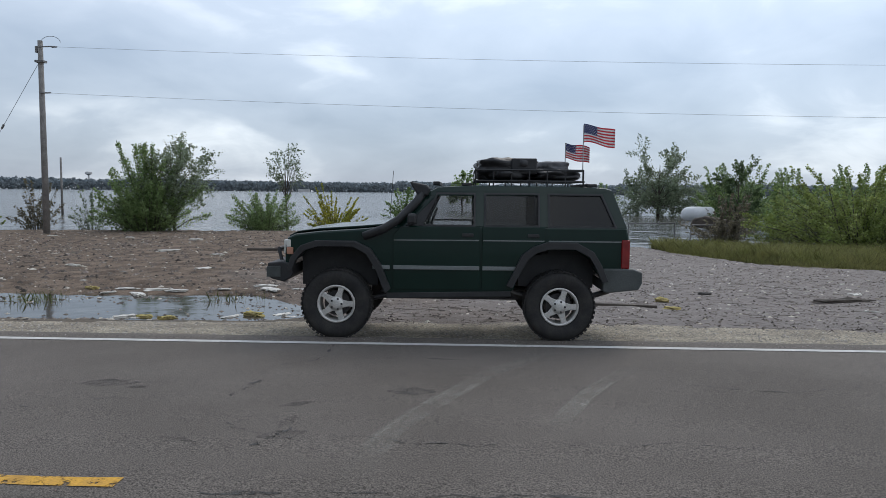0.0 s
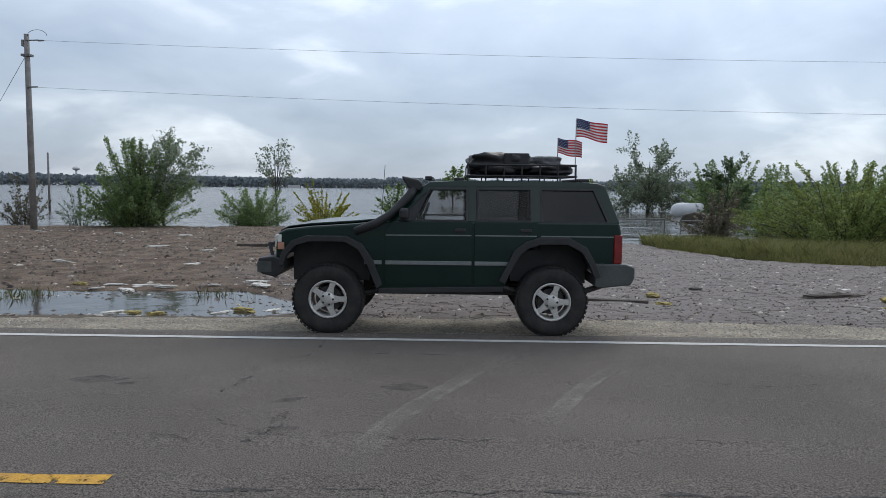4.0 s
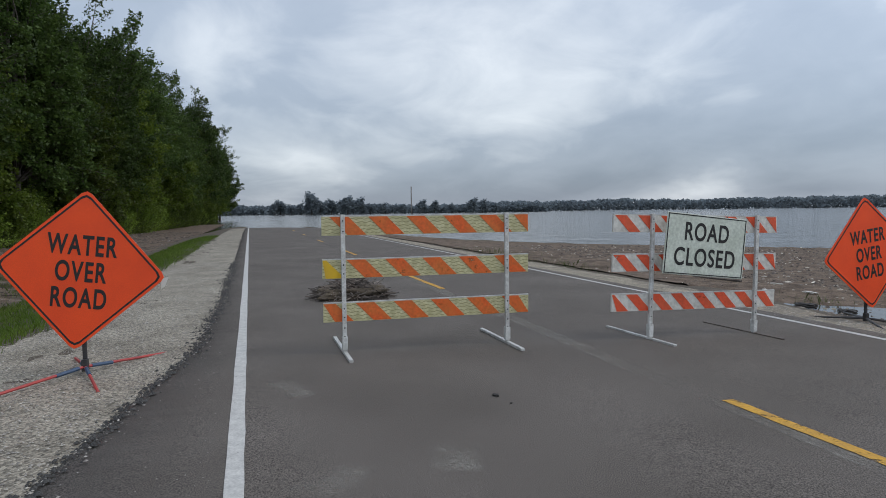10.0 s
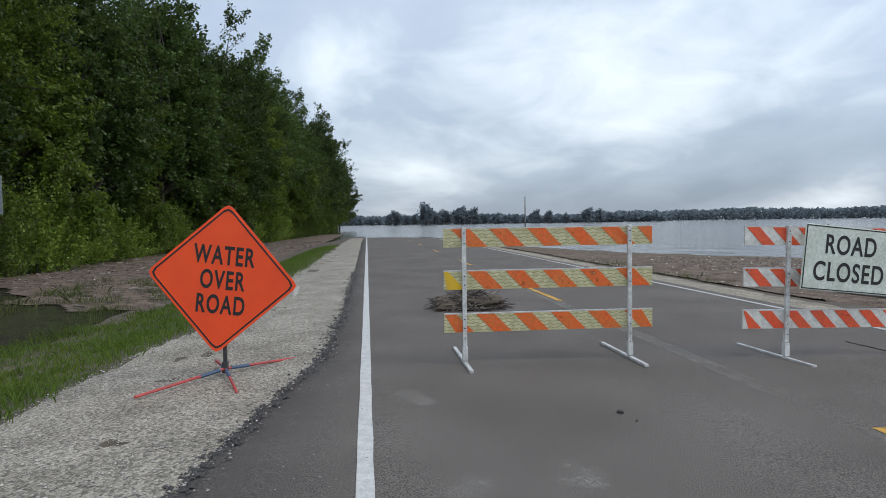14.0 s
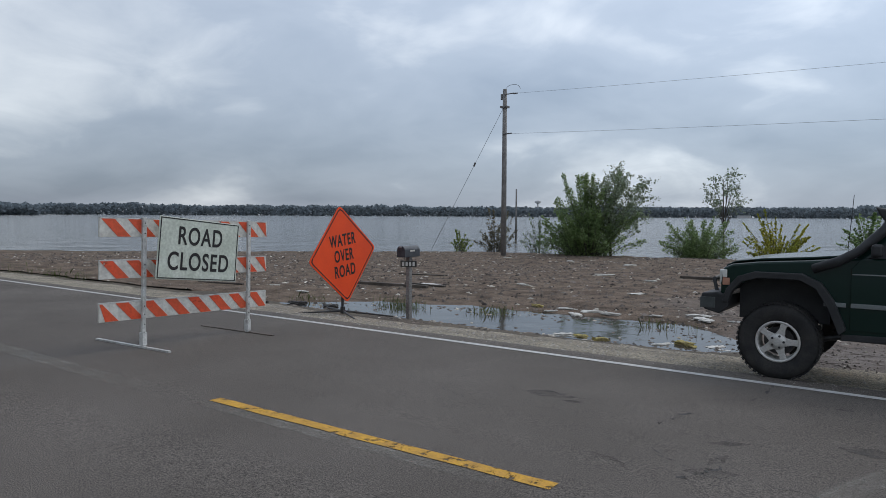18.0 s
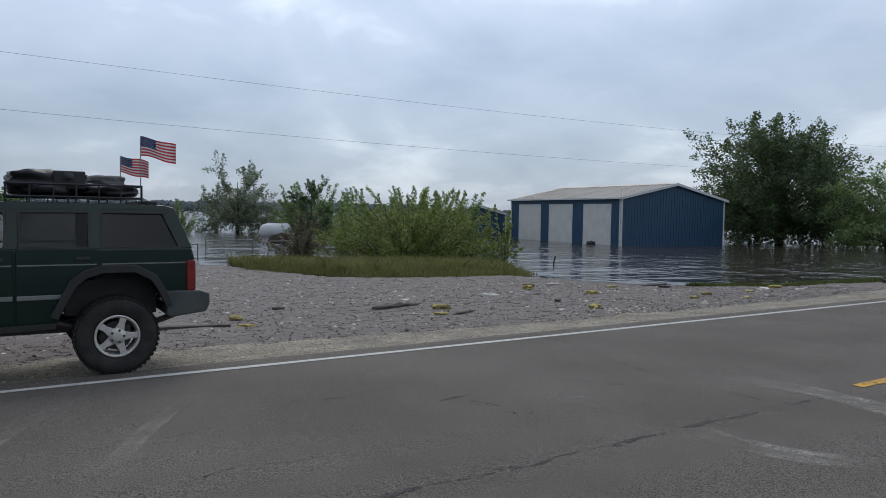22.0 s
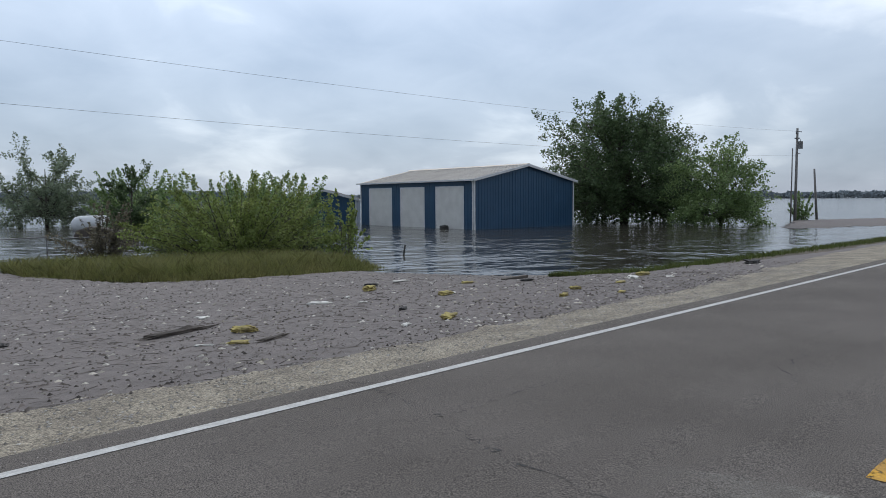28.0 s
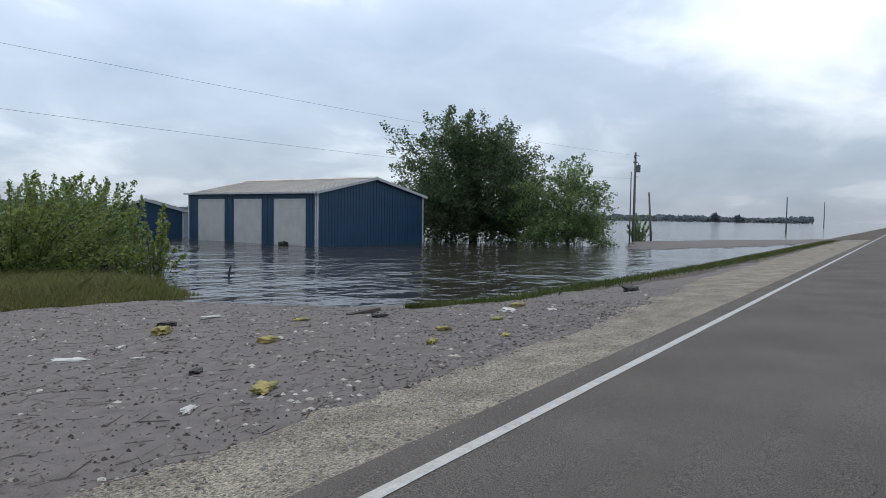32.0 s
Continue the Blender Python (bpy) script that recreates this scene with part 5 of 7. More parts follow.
def suv():
    s = thing("suv", pose(0.0, 8.31, -0.03), "dark green boxy off-road suv with raised suspension parked on the shoulder", "car")
    W = 1.78
    low = [(-0.60, 0.74), (-0.53, 0.74), (-0.50, 0.86), (-0.40, 1.0), (-0.22, 1.07), (0.20, 1.07), (0.38, 0.98), (0.50, 0.74), (0.56, 0.52), (0.62, 0.48), (1.98, 0.48),
           (2.05, 0.56), (2.12, 0.82), (2.24, 0.99), (2.42, 1.06), (2.76, 1.06), (2.94, 0.94), (3.05, 0.72), (3.30, 0.70), (3.36, 0.84), (3.355, 1.2), (3.33, 1.28),
           (0.74, 1.285), (0.62, 1.30), (0.3, 1.285), (-0.2, 1.25), (-0.48, 1.215), (-0.575, 1.17), (-0.60, 1.0)]
    body = part("body", Geo().prism(low, "y", 0.05, W - 0.05), "car_paint", s, bevel=0.025)
    part("inner_arch", Geo().box(-0.45, 0.45, 0.3, W - 0.3, 0.6, 1.05), "trim_black", body)
    part("inner_arch", Geo().box(2.12, 3.0, 0.3, W - 0.3, 0.6, 1.04), "trim_black", body)
    part("hood", Geo().prism([(-0.57, 1.175), (-0.48, 1.222), (-0.2, 1.258), (0.3, 1.294), (0.60, 1.31), (0.60, 1.33), (0.3, 1.318), (-0.2, 1.282), (-0.47, 1.245), (-0.57, 1.195)], "y", 0.16, W - 0.16), "car_paint", s, bevel=0.012)
    part("cowl", Geo().box(0.60, 0.80, 0.14, W - 0.14, 1.28, 1.318), "trim_black", s)
    # cabin
    roof = [(1.08, 1.675), (1.16, 1.722), (1.5, 1.742), (2.6, 1.742), (3.08, 1.728), (3.18, 1.70), (3.17, 1.665), (1.10, 1.655)]
    part("roof", seam_plane(Geo().prism(roof, "y", 0.06, W - 0.06)), "car_paint", s, bevel=0.02)
    pillars = {"front_pillar": [(0.66, 1.27), (0.80, 1.27), (1.19, 1.665), (1.08, 1.68)], "centre_pillar": [(1.59, 1.27), (1.70, 1.27), (1.70, 1.67), (1.60, 1.67)],
               "rear_pillar": [(2.33, 1.27), (2.44, 1.27), (2.44, 1.67), (2.33, 1.67)], "tail_pillar": [(3.20, 1.27), (3.335, 1.27), (3.18, 1.69), (3.05, 1.67)]}
    for side in (0.06, W - 0.10):
        for n, o in pillars.items():
            part(n, seam_plane(Geo().prism(o, "y", side, side + 0.04)), "car_paint", s, bevel=0.006)
        rail = [(1.05, 1.62), (3.09, 1.64), (3.12, 1.69), (1.12, 1.68)]
        part("roof_rail", seam_plane(Geo().prism(rail, "y", side, side + 0.045)), "car_paint", s, bevel=0.006)
        part("vent_panel", seam_plane(Geo().prism([(0.80, 1.275), (1.0, 1.275), (1.12, 1.60), (1.13, 1.66), (1.18, 1.66)], "y", side + 0.006, side + 0.03)), "trim_black", s)
        y = side + 0.018
        panes = (("window", [(0.98, 1.27), (1.60, 1.27), (1.60, 1.66), (1.15, 1.66)], "glass"), ("window", [(1.70, 1.27), (2.34, 1.27), (2.34, 1.66), (1.70, 1.66)], "glass_mid"),
                 ("window", [(2.43, 1.27), (3.22, 1.27), (3.06, 1.66), (2.43, 1.66)], "glass_dark"))
        for n, o, m in panes:
            p = part(n, seam_plane(Geo().prism(o, "y", y, y + 0.006)), m, s)
            p.visible_shadow = False
            # rubber seal round the pane
            c = (sum(q[0] for q in o) / 4, sum(q[1] for q in o) / 4)
            inner = [(c[0] + (q[0] - c[0]) * 0.93, c[1] + (q[1] - c[1]) * 0.89) for q in o]
            g = Geo()
            ys = side - 0.004 if side < 0.5 else side + 0.034
            for i in range(4):
                j = (i + 1) % 4
                g.prism([o[i], o[j], inner[j], inner[i]], "y", ys, ys + 0.012)
            part("seal", seam_plane(g), "trim_black", p)
    ws = Geo().add([(0.70, 0.14, 1.29), (0.70, W - 0.14, 1.29), (1.11, W - 0.24, 1.67), (1.11, 0.24, 1.67), (0.71, 0.14, 1.29), (0.71, W - 0.14, 1.29), (1.12, W - 0.24, 1.67), (1.12, 0.24, 1.67)],
                   [(0, 1, 2, 3), (7, 6, 5, 4), (0, 4, 5, 1), (2, 6, 7, 3), (1, 5, 6, 2), (0, 3, 7, 4)])
    part("windscreen", ws, "glass", s).visible_shadow = False
    bw = Geo().add([(3.33, 0.16, 1.29), (3.33, W - 0.16, 1.29), (3.18, W - 0.26, 1.66), (3.18, 0.26, 1.66), (3.32, 0.16, 1.29), (3.32, W - 0.16, 1.29), (3.17, W - 0.26, 1.66), (3.17, 0.26, 1.66)],
                   [(0, 1, 2, 3), (7, 6, 5, 4), (0, 4, 5, 1), (2, 6, 7, 3), (1, 5, 6, 2), (0, 3, 7, 4)])
    part("rear_window", bw, "glass_dark", s)
    part("wiper", Geo().tube([(0.66, 0.35, 1.325), (0.78, 0.62, 1.40)], 0.009, 5), "trim_black", s)
    part("wiper", Geo().tube([(0.60, 0.2, 1.32), (0.74, 0.3, 1.365), (0.80, 0.40, 1.40)], 0.009, 5), "trim_black", s)
    # doors, handles, mouldings
    shapes = ([(0.655, 0.54), (1.655, 0.54), (1.655, 1.272), (0.74, 1.272), (0.655, 1.2)], [(1.68, 0.54), (2.0, 0.54), (2.06, 0.72), (2.10, 0.9), (2.20, 1.03), (2.36, 1.10), (2.40, 1.15), (2.40, 1.272), (1.68, 1.272)])
    for y0, y1, out in ((0.036, 0.052, -1), (W - 0.052, W - 0.036, 1)):
        for o, hx in zip(shapes, (1.45, 2.2)):
            d = part("door", Geo().prism(o, "y", y0, y1), "car_paint", s, bevel=0.005)
            ya = y0 - 0.02 if out < 0 else y1
            part("handle", Geo().box(hx, hx + 0.13, ya, ya + 0.02, 1.185, 1.212), "trim_black", d, bevel=0.006)
            part("stripe", Geo().box(o[0][0] + 0.01, o[2][0] - 0.01 if hx < 2 else 2.39, y0 - 0.002, y1 + 0.002, 1.148, 1.158), "moulding", d)
        ya = y0 - 0.014 if out < 0 else y1
        for a, b in ((0.42, 0.62), (0.66, 1.65), (1.685, 2.12)):
            part("side_moulding", Geo().box(a, b, ya, ya + 0.016, 0.822, 0.868), "moulding", s, "grey rubber side moulding", bevel=0.006)
        part("rocker_panel", Geo().box(0.58, 2.02, y0 + 0.0, y1 + 0.01, 0.47, 0.535), "trim_black", s, bevel=0.008)
        part("stripe", Geo().box(2.44, 3.3, y0 + 0.006, y1 - 0.006, 1.148, 1.158), "moulding", s)
        # flares
        fo = [(-0.56, 0.80), (-0.52, 0.95), (-0.40, 1.09), (-0.24, 1.145), (0.22, 1.145), (0.40, 1.06), (0.52, 0.88), (0.60, 0.66), (0.63, 0.56)]
        fi = [(-0.50, 0.80), (-0.46, 0.92), (-0.36, 1.03), (-0.20, 1.08), (0.20, 1.08), (0.35, 1.0), (0.46, 0.82), (0.54, 0.62), (0.57, 0.54)]
        ro = [(1.96, 0.60), (2.04, 0.80), (2.13, 1.0), (2.26, 1.10), (2.42, 1.145), (2.76, 1.145), (2.95, 1.05), (3.04, 0.90), (3.12, 0.72)]
        ri = [(2.03, 0.58), (2.11, 0.78), (2.20, 0.95), (2.30, 1.03), (2.44, 1.075), (2.74, 1.075), (2.90, 0.99), (2.98, 0.86), (3.05, 0.70)]
        fy = (y0 - 0.075, y0 + 0.03) if out < 0 else (y1 - 0.03, y1 + 0.075)
        for o, i in ((fo, fi), (ro, ri)):
            part("fender_flare", Geo().prism(o + i[::-1], "y", *fy), "trim_black", s, "matt black fender flare", bevel=0.006)
        lo = (0.032, 0.05) if out < 0 else (W - 0.05, W - 0.032)
        part("tail_lamp", Geo().box(3.27, 3.365, lo[0] - 0.006, lo[1] + 0.10 if out < 0 else lo[1] + 0.006, 0.86, 1.17), "lamp_red", s, "red tail lamp", bevel=0.01)
        part("side_marker", Geo().box(-0.575, -0.50, lo[0] - 0.004, lo[1] + 0.004, 0.98, 1.06), "lamp_amber", s, "amber corner lamp", bevel=0.008)
        part("corner_lamp", Geo().box(-0.575, -0.53, lo[0] - 0.004, lo[1] + 0.004, 1.065, 1.15), "lamp_clear", s, bevel=0.006)
        my = -0.12 if out < 0 else W + 0.0
        part("mirror", Geo().box(0.83, 0.93, my, my + 0.14, 1.30, 1.42), "trim_black", s, bevel=0.025)
    part("mirror_arm", Geo().tube([(0.88, 0.0, 1.34), (0.87, 0.08, 1.30)], 0.02, 6), "trim_black", s)
    for y in (0.26, W - 0.26):
        part("headlamp", Geo().box(-0.635, -0.59, y - 0.12, y + 0.12, 0.98, 1.14), "lamp_clear", s, "clear headlamp", bevel=0.01)
    part("grille", Geo().box(-0.63, -0.59, 0.42, W - 0.42, 0.96, 1.15), "trim_black", s)
    for i in range(8):
        part("grille_slat", Geo().box(-0.645, -0.62, 0.45 + 0.115 * i, 0.49 + 0.115 * i, 0.97, 1.14), "car_paint", s)
    fb = [(-0.76, 0.70), (-0.80, 0.78), (-0.79, 0.88), (-0.62, 0.90), (-0.50, 0.86), (-0.50, 0.74), (-0.60, 0.66)]
    part("front_bumper", Geo().prism(fb, "y", 0.0, W), "trim_black", s, "black steel winch bumper", bevel=0.015)
    part("bull_bar", Geo().tube([(-0.70, 0.3, 0.88), (-0.74, 0.34, 1.02), (-0.74, W - 0.34, 1.02), (-0.70, W - 0.3, 0.88)], 0.024, 8), "trim_black", s)
    part("winch", Geo().tube([(-0.66, 0.55, 0.93), (-0.66, 1.2, 0.93)], 0.05, 12), "dark_steel", s)
    part("bumper_plate", Geo().box(-0.80, -0.64, -0.012, 0.0, 0.72, 0.84), "trim_grey", s, bevel=0.004)
    rb = [(3.06, 0.60), (3.12, 0.58), (3.47, 0.62), (3.51, 0.70), (3.51, 0.82), (3.40, 0.86), (3.06, 0.86)]
    part("rear_bumper", Geo().prism(rb, "y", 0.0, W), "trim_grey", s, "grey plastic rear bumper", bevel=0.015)
    part("tow_hook", Geo().box(3.25, 3.50, 0.84, 0.94, 0.54, 0.60), "dark_steel", s)
    # underside
    part("front_axle", Geo().tube([(0, 0.2, 0.41), (0, W - 0.2, 0.41)], 0.055, 10), "dark_steel", s)
    part("rear_axle", Geo().tube([(2.576, 0.2, 0.41), (2.576, W - 0.2, 0.41)], 0.06, 10), "dark_steel", s)
    part("differential", Geo().lathe([(0.0, 0.72), (0.12, 0.76), (0.15, 0.86), (0.12, 0.96), (0.0, 1.0)], 16), "dark_steel", s, at=pose(2.576, 0, 0.41))
    part("subframe", Geo().box(0.5, 2.6, 0.45, 0.58, 0.42, 0.52).box(0.5, 2.6, W - 0.58, W - 0.45, 0.42, 0.52).box(1.0, 1.5, 0.5, W - 0.5, 0.38, 0.48), "dark_steel", s)
    part("control_arm", Geo().tube([(0.05, 0.35, 0.36), (0.95, 0.42, 0.50)], 0.03, 8), "dark_steel", s)
    part("leaf_spring", Geo().tube([(1.95, 0.35, 0.50), (2.576, 0.35, 0.36), (3.2, 0.35, 0.56)], 0.035, 6), "dark_steel", s)
    part("exhaust", Geo().tube([(1.2, 1.1, 0.44), (2.2, 1.15, 0.46), (2.9, 1.2, 0.6), (3.4, 1.2, 0.56)], 0.035, 8), "dark_steel", s)
    part("transfer_case", Geo().box(1.15, 1.6, 0.55, 1.2, 0.36, 0.5), "dark_steel", s, bevel=0.04)
    part("skid_plate", Geo().prism([(0.45, 0.50), (0.62, 0.40), (0.95, 0.42), (1.0, 0.5)], "y", 0.5, 1.28), "dark_steel", s)
    part("muffler", Geo().tube([(1.75, 0.5, 0.45), (2.05, 0.5, 0.45)], 0.07, 10), "dark_steel", s)
    for x in (0.0, 2.576):
        wheel(s, x, 0.0)
        wheel(s, x, W, True)
    # cabin inside
    for x in (1.42, 2.3):
        for y in ((0.34, 0.96) if x < 2 else (0.3, 0.75, 1.15)):
            g = Geo().box(x - 0.30, x + 0.12, y, y + 0.44, 0.95, 1.12)
            g.add([(x + 0.05, y, 1.1), (x + 0.05, y + 0.44, 1.1), (x + 0.25, y + 0.44, 1.5), (x + 0.25, y, 1.5), (x + 0.17, y, 1.1), (x + 0.17, y + 0.44, 1.1), (x + 0.33, y + 0.44, 1.5), (x + 0.33, y, 1.5)],
                  [(0, 1, 2, 3), (7, 6, 5, 4), (0, 4, 5, 1), (2, 6, 7, 3), (1, 5, 6, 2), (0, 3, 7, 4)])
            g.box(x + 0.22, x + 0.30, y + 0.1, y + 0.34, 1.48, 1.62)
            part("seat", g, "seat", s, bevel=0.03)
    part("dashboard", Geo().box(0.66, 0.98, 0.15, W - 0.15, 1.1, 1.33), "seat", s, bevel=0.03)
    wh = Geo().tube([(1.08 + 0.06 * math.sin(2 * math.pi * i / 20), 0.5 + 0.18 * math.cos(2 * math.pi * i / 20), 1.30 + 0.17 * math.sin(2 * math.pi * i / 20)) for i in range(21)], 0.014, 6, cap=False)
    part("steering_wheel", wh, "seat", s)
    part("cargo_shelf", Geo().box(2.45, 3.15, 0.2, W - 0.2, 1.0, 1.30), "seat", s)
    # snorkel up the windscreen pillar
    sn = Geo().tube([(0.32, 0.02, 1.20), (0.55, -0.02, 1.28), (0.72, 0.01, 1.36), (0.93, 0.08, 1.56), (0.98, 0.11, 1.65)], [0.05, 0.055, 0.05, 0.05, 0.055], 10)
    snorkel = part("snorkel", sn, "trim_black", s, "black plastic intake snorkel", smooth=True)
    part("snorkel_head", Geo().prism([(0.84, 1.785), (0.87, 1.72), (0.93, 1.63), (1.05, 1.62), (1.08, 1.70), (1.04, 1.745)], "y", 0.06, 0.19), "trim_black", snorkel, bevel=0.02)
    part("light_bar", Geo().box(1.10, 1.18, 0.3, W - 0.3, 1.745, 1.79), "trim_black", s, bevel=0.01)
    part("antenna", Geo().tube([(0.45, W - 0.12, 1.28), (0.50, W - 0.12, 2.0)], 0.004, 5), "trim_black", s)
    # roof basket
    g = Geo()
    for z in (1.80, 1.93):
        g.tube([(1.60, 0.30, z), (2.86, 0.30, z), (2.86, W - 0.30, z), (1.60, W - 0.30, z), (1.60, 0.30, z)], 0.013, 6)
    rack = part("roof_rack", g, "trim_black", s, "black tubular roof basket")
    for i in range(7):
        x = 1.60 + 0.21 * i
        for q in (0.30, W - 0.30):
            part("rack_post", Geo().tube([(x, q, 1.73), (x, q, 1.93)], 0.01, 6), "trim_black", rack)
        part("rack_slat", Geo().box(x - 0.02, x + 0.02, 0.30, W - 0.30, 1.792, 1.806), "trim_black", rack)
    for x in (1.5, 2.95):
        part("rack_foot", Geo().box(x - 0.06, x + 0.06, 0.24, W - 0.24, 1.738, 1.775), "trim_black", rack, bevel=0.01)
    return s


def lifted(car):
    """Raises the belt line, glass and roof a little, and clears the sills off the ground."""
    for ob in car.children_recursive:
        if ob.type != "MESH" or ob.name.startswith("differential") or ob.name.startswith("front_axle") or ob.name.startswith("rear_axle"):
            continue
        up = ob
        while up.parent and up.parent != car:
            up = up.parent
        if up.name.startswith("wheel"):
            continue
        for v in ob.data.vertices:
            x, z = v.co.x, v.co.z
            top = min(1.0, max(0.0, (z - 1.12) / 0.14)) * min(1.0, max(0.0, (x - 0.5) / 0.3))
            sill = min(1.0, max(0.0, (0.82 - z) / 0.2)) * min(1.0, max(0.0, (x - 0.56) / 0.1)) * min(1.0, max(0.0, (2.15 - x) / 0.15))
            v.co.z = z + 0.05 * top + 0.055 * sill


lifted(suv())
SUV = pose(0.0, 8.31, 0.02)


def lump(name, x0, x1, y0, y1, z0, z1, mat, label, category, seed, rough=0.12, seg=10):
    """A soft bag or bundle: a rounded block pushed about by noise."""
    g = Geo()
    n = seg
    c = Vector(((x0 + x1) / 2, (y0 + y1) / 2, (z0 + z1) / 2))
    h = Vector(((x1 - x0) / 2, (y1 - y0) / 2, (z1 - z0) / 2))
    bm = bmesh.new()
    bmesh.ops.create_cube(bm, size=2.0)
    bmesh.ops.subdivide_edges(bm, edges=bm.edges[:], cuts=n, use_grid_fill=True)
    for v in bm.verts:
        p = v.co.copy()
        q = Vector([math.copysign(abs(a) ** 1.0, a) for a in p])
        ln = (abs(q.x) ** 5 + abs(q.y) ** 5 + abs(q.z) ** 5) ** 0.2
        q /= ln
        k = 1 + rough * noise.noise(Vector((q.x * 1.7 + seed, q.y * 1.7, q.z * 1.7))) + rough * 0.5 * noise.noise(Vector((q.x * 5 + seed, q.y * 5, q.z * 5)))
        v.co = Vector((q.x * h.x * k, q.y * h.y * k, max(-h.z, q.z * h.z * k)))
    me = bpy.data.meshes.new(name)
    bm.to_mesh(me)
    bm.free()
    me.materials.append(M[mat])
    me.polygons.foreach_set("use_smooth", [True] * len(me.polygons))
    ob = new(name, me)
    ob.matrix_basis = Matrix.Translation(c)
    return tagged(ob, label, category)


def on_roof(ob):
    ob.matrix_basis = SUV @ ob.matrix_basis
    return ob


on_roof(lump("cargo_bag", 1.60, 2.32, 0.34, 1.40, 1.806, 2.075, "bag_black", "black waterproof cargo bag strapped on the roof basket", "bag", 3, 0.22))
on_roof(lump("duffel_bag", 2.28, 2.84, 0.36, 1.0, 1.806, 1.95, "bag_black", "black duffel bag lying in the roof basket", "bag", 9, 0.2))
on_roof(lump("rolled_bundle", 2.38, 2.74, 0.55, 1.3, 1.90, 2.055, "grey_cloth", "grey rolled bundle on top of the roof cargo", "bundle", 5, 0.1))
on_roof(tagged(part("storage_case", Geo().box(2.02, 2.32, 0.33, 0.72, 1.88, 2.07), "trim_black", bevel=0.015), "black hard storage case on the roof cargo", "case"))


def flag(x, y, z0, z1, w, h, seed):
    t = thing("flag", SUV @ pose(x, y, 0), "small red, white and blue striped flag on a thin pole", "flag", "flags on the roof")
    part("flagpole", Geo().tube([(0, 0, z0), (0, 0, z1)], 0.006, 6), "steel", t)

    def strip(u0, u1, v0, v1, off=0.0):
        g = Geo()
        n = 14
        for i in range(n + 1):
            u = u0 + (u1 - u0) * i / n
            for v in (v0, v1):
                g.v.append((u * w, 0.035 * u * math.sin(u * 8 + seed) + off, z1 - h + v * h - 0.06 * u * u + 0.015 * math.sin(u * 6 + seed + v)))
        g.f = [(2 * i, 2 * i + 2, 2 * i + 3, 2 * i + 1) for i in range(n)]
        return g
    for k in range(13):
        a, b = 1 - (k + 1) / 13, 1 - k / 13
        part("stripe", strip(0.42 if k < 7 else 0.0, 1.0, a, b), "flag_red" if k % 2 == 0 else "flag_white", t)
    c = part("canton", strip(0.0, 0.42, 6 / 13, 1.0), "flag_blue", t)
    dots = Geo()
    for r in range(5):
        for q in range(6):
            u, v = 0.035 + 0.065 * q + (0.03 if r % 2 else 0), 0.5 + 0.1 * r
            g = strip(u, u + 0.02, v, v + 0.035, -0.002)
            dots.add(g.v, g.f)
    part("dots", dots, "flag_white", c)


flag(2.85, 0.30, 1.80, 2.46, 0.37, 0.21, 0.6)
flag(2.69, 0.62, 1.80, 2.27, 0.29, 0.19, 1.9)


# ---- barricades and signs ----
def barricade(at, width, leg_a, leg_b, stripe, ground, label, pitch, wide, phases, waves=False):
    """Three striped boards bolted across two posts on flat feet. Local x runs along the boards, -y faces the traffic."""
    b = thing("barricade", at, label, "barricade", "road barricades")
    for row, z in enumerate((0.366, 0.863, 1.354)):
        board = part("board", Geo().box(0, width, -0.012, 0.012, z, z + 0.215), ground, b, bevel=0.003)
        part("board_edge", Geo().box(0, width, -0.014, 0.014, z + 0.213, z + 0.225), "post_white", board)
        if waves:
            g = Geo()
            for k in range(5):
                zz = z + 0.028 + 0.04 * k
                n = int(width / 0.02)
                for i in range(n):
                    za, zb = (zz + 0.007 * math.sin(q * 0.02 * 2 * math.pi / 0.095 + k) for q in (i, i + 1))
                    g.add([(i * 0.02, -0.0136, za - 0.0035), ((i + 1) * 0.02, -0.0136, zb - 0.0035), ((i + 1) * 0.02, -0.0136, zb + 0.0035), (i * 0.02, -0.0136, za + 0.0035)], [(0, 1, 2, 3)])
            tagged(part("wave_print", g, "wave_olive", board, "olive wavy print on the reflective sheeting"), kind="stuff")
        x = phases[row]
        k = 0
        while x < width:
            q = [(x + 0.205, z + 0.004), (x + 0.205 + wide, z + 0.004), (x + wide, z + 0.211), (x, z + 0.211)]
            q = [(min(width - 0.003, max(0.003, a)), c) for a, c in q]
            if q[1][0] - q[0][0] > 0.01 or q[2][0] - q[3][0] > 0.01:
                m = "stripe_yellow" if waves and k == 0 and row == 1 else stripe
                part("stripe", Geo().prism(q, "y", -0.0165, -0.0145), m, board)
            x += pitch
            k += 1
    for i, x in enumerate((leg_a, leg_b)):
        leg = part("post", Geo().box(x - 0.024, x + 0.024, -0.055, -0.016, 0.03, 1.59), "post_white", b, "white perforated square post", bevel=0.003)
        for z in (0.42, 0.52, 0.92, 1.02, 1.4, 1.52, 0.2, 0.3):
            part("bolt", Geo().tube([(x, -0.058, z), (x, -0.05, z)], 0.009, 8), "dark_steel", leg)
        part("foot", Geo().box(x - 0.022, x + 0.022, -0.55, 0.95, 0.0, 0.032), "post_white" if waves or not i else "old_wood", b, "scuffed flat foot", bevel=0.004)
        part("foot_socket", Geo().box(x - 0.03, x + 0.03, -0.07, 0.0, 0.045, 0.2), "post_white", b, bevel=0.003)
    return b


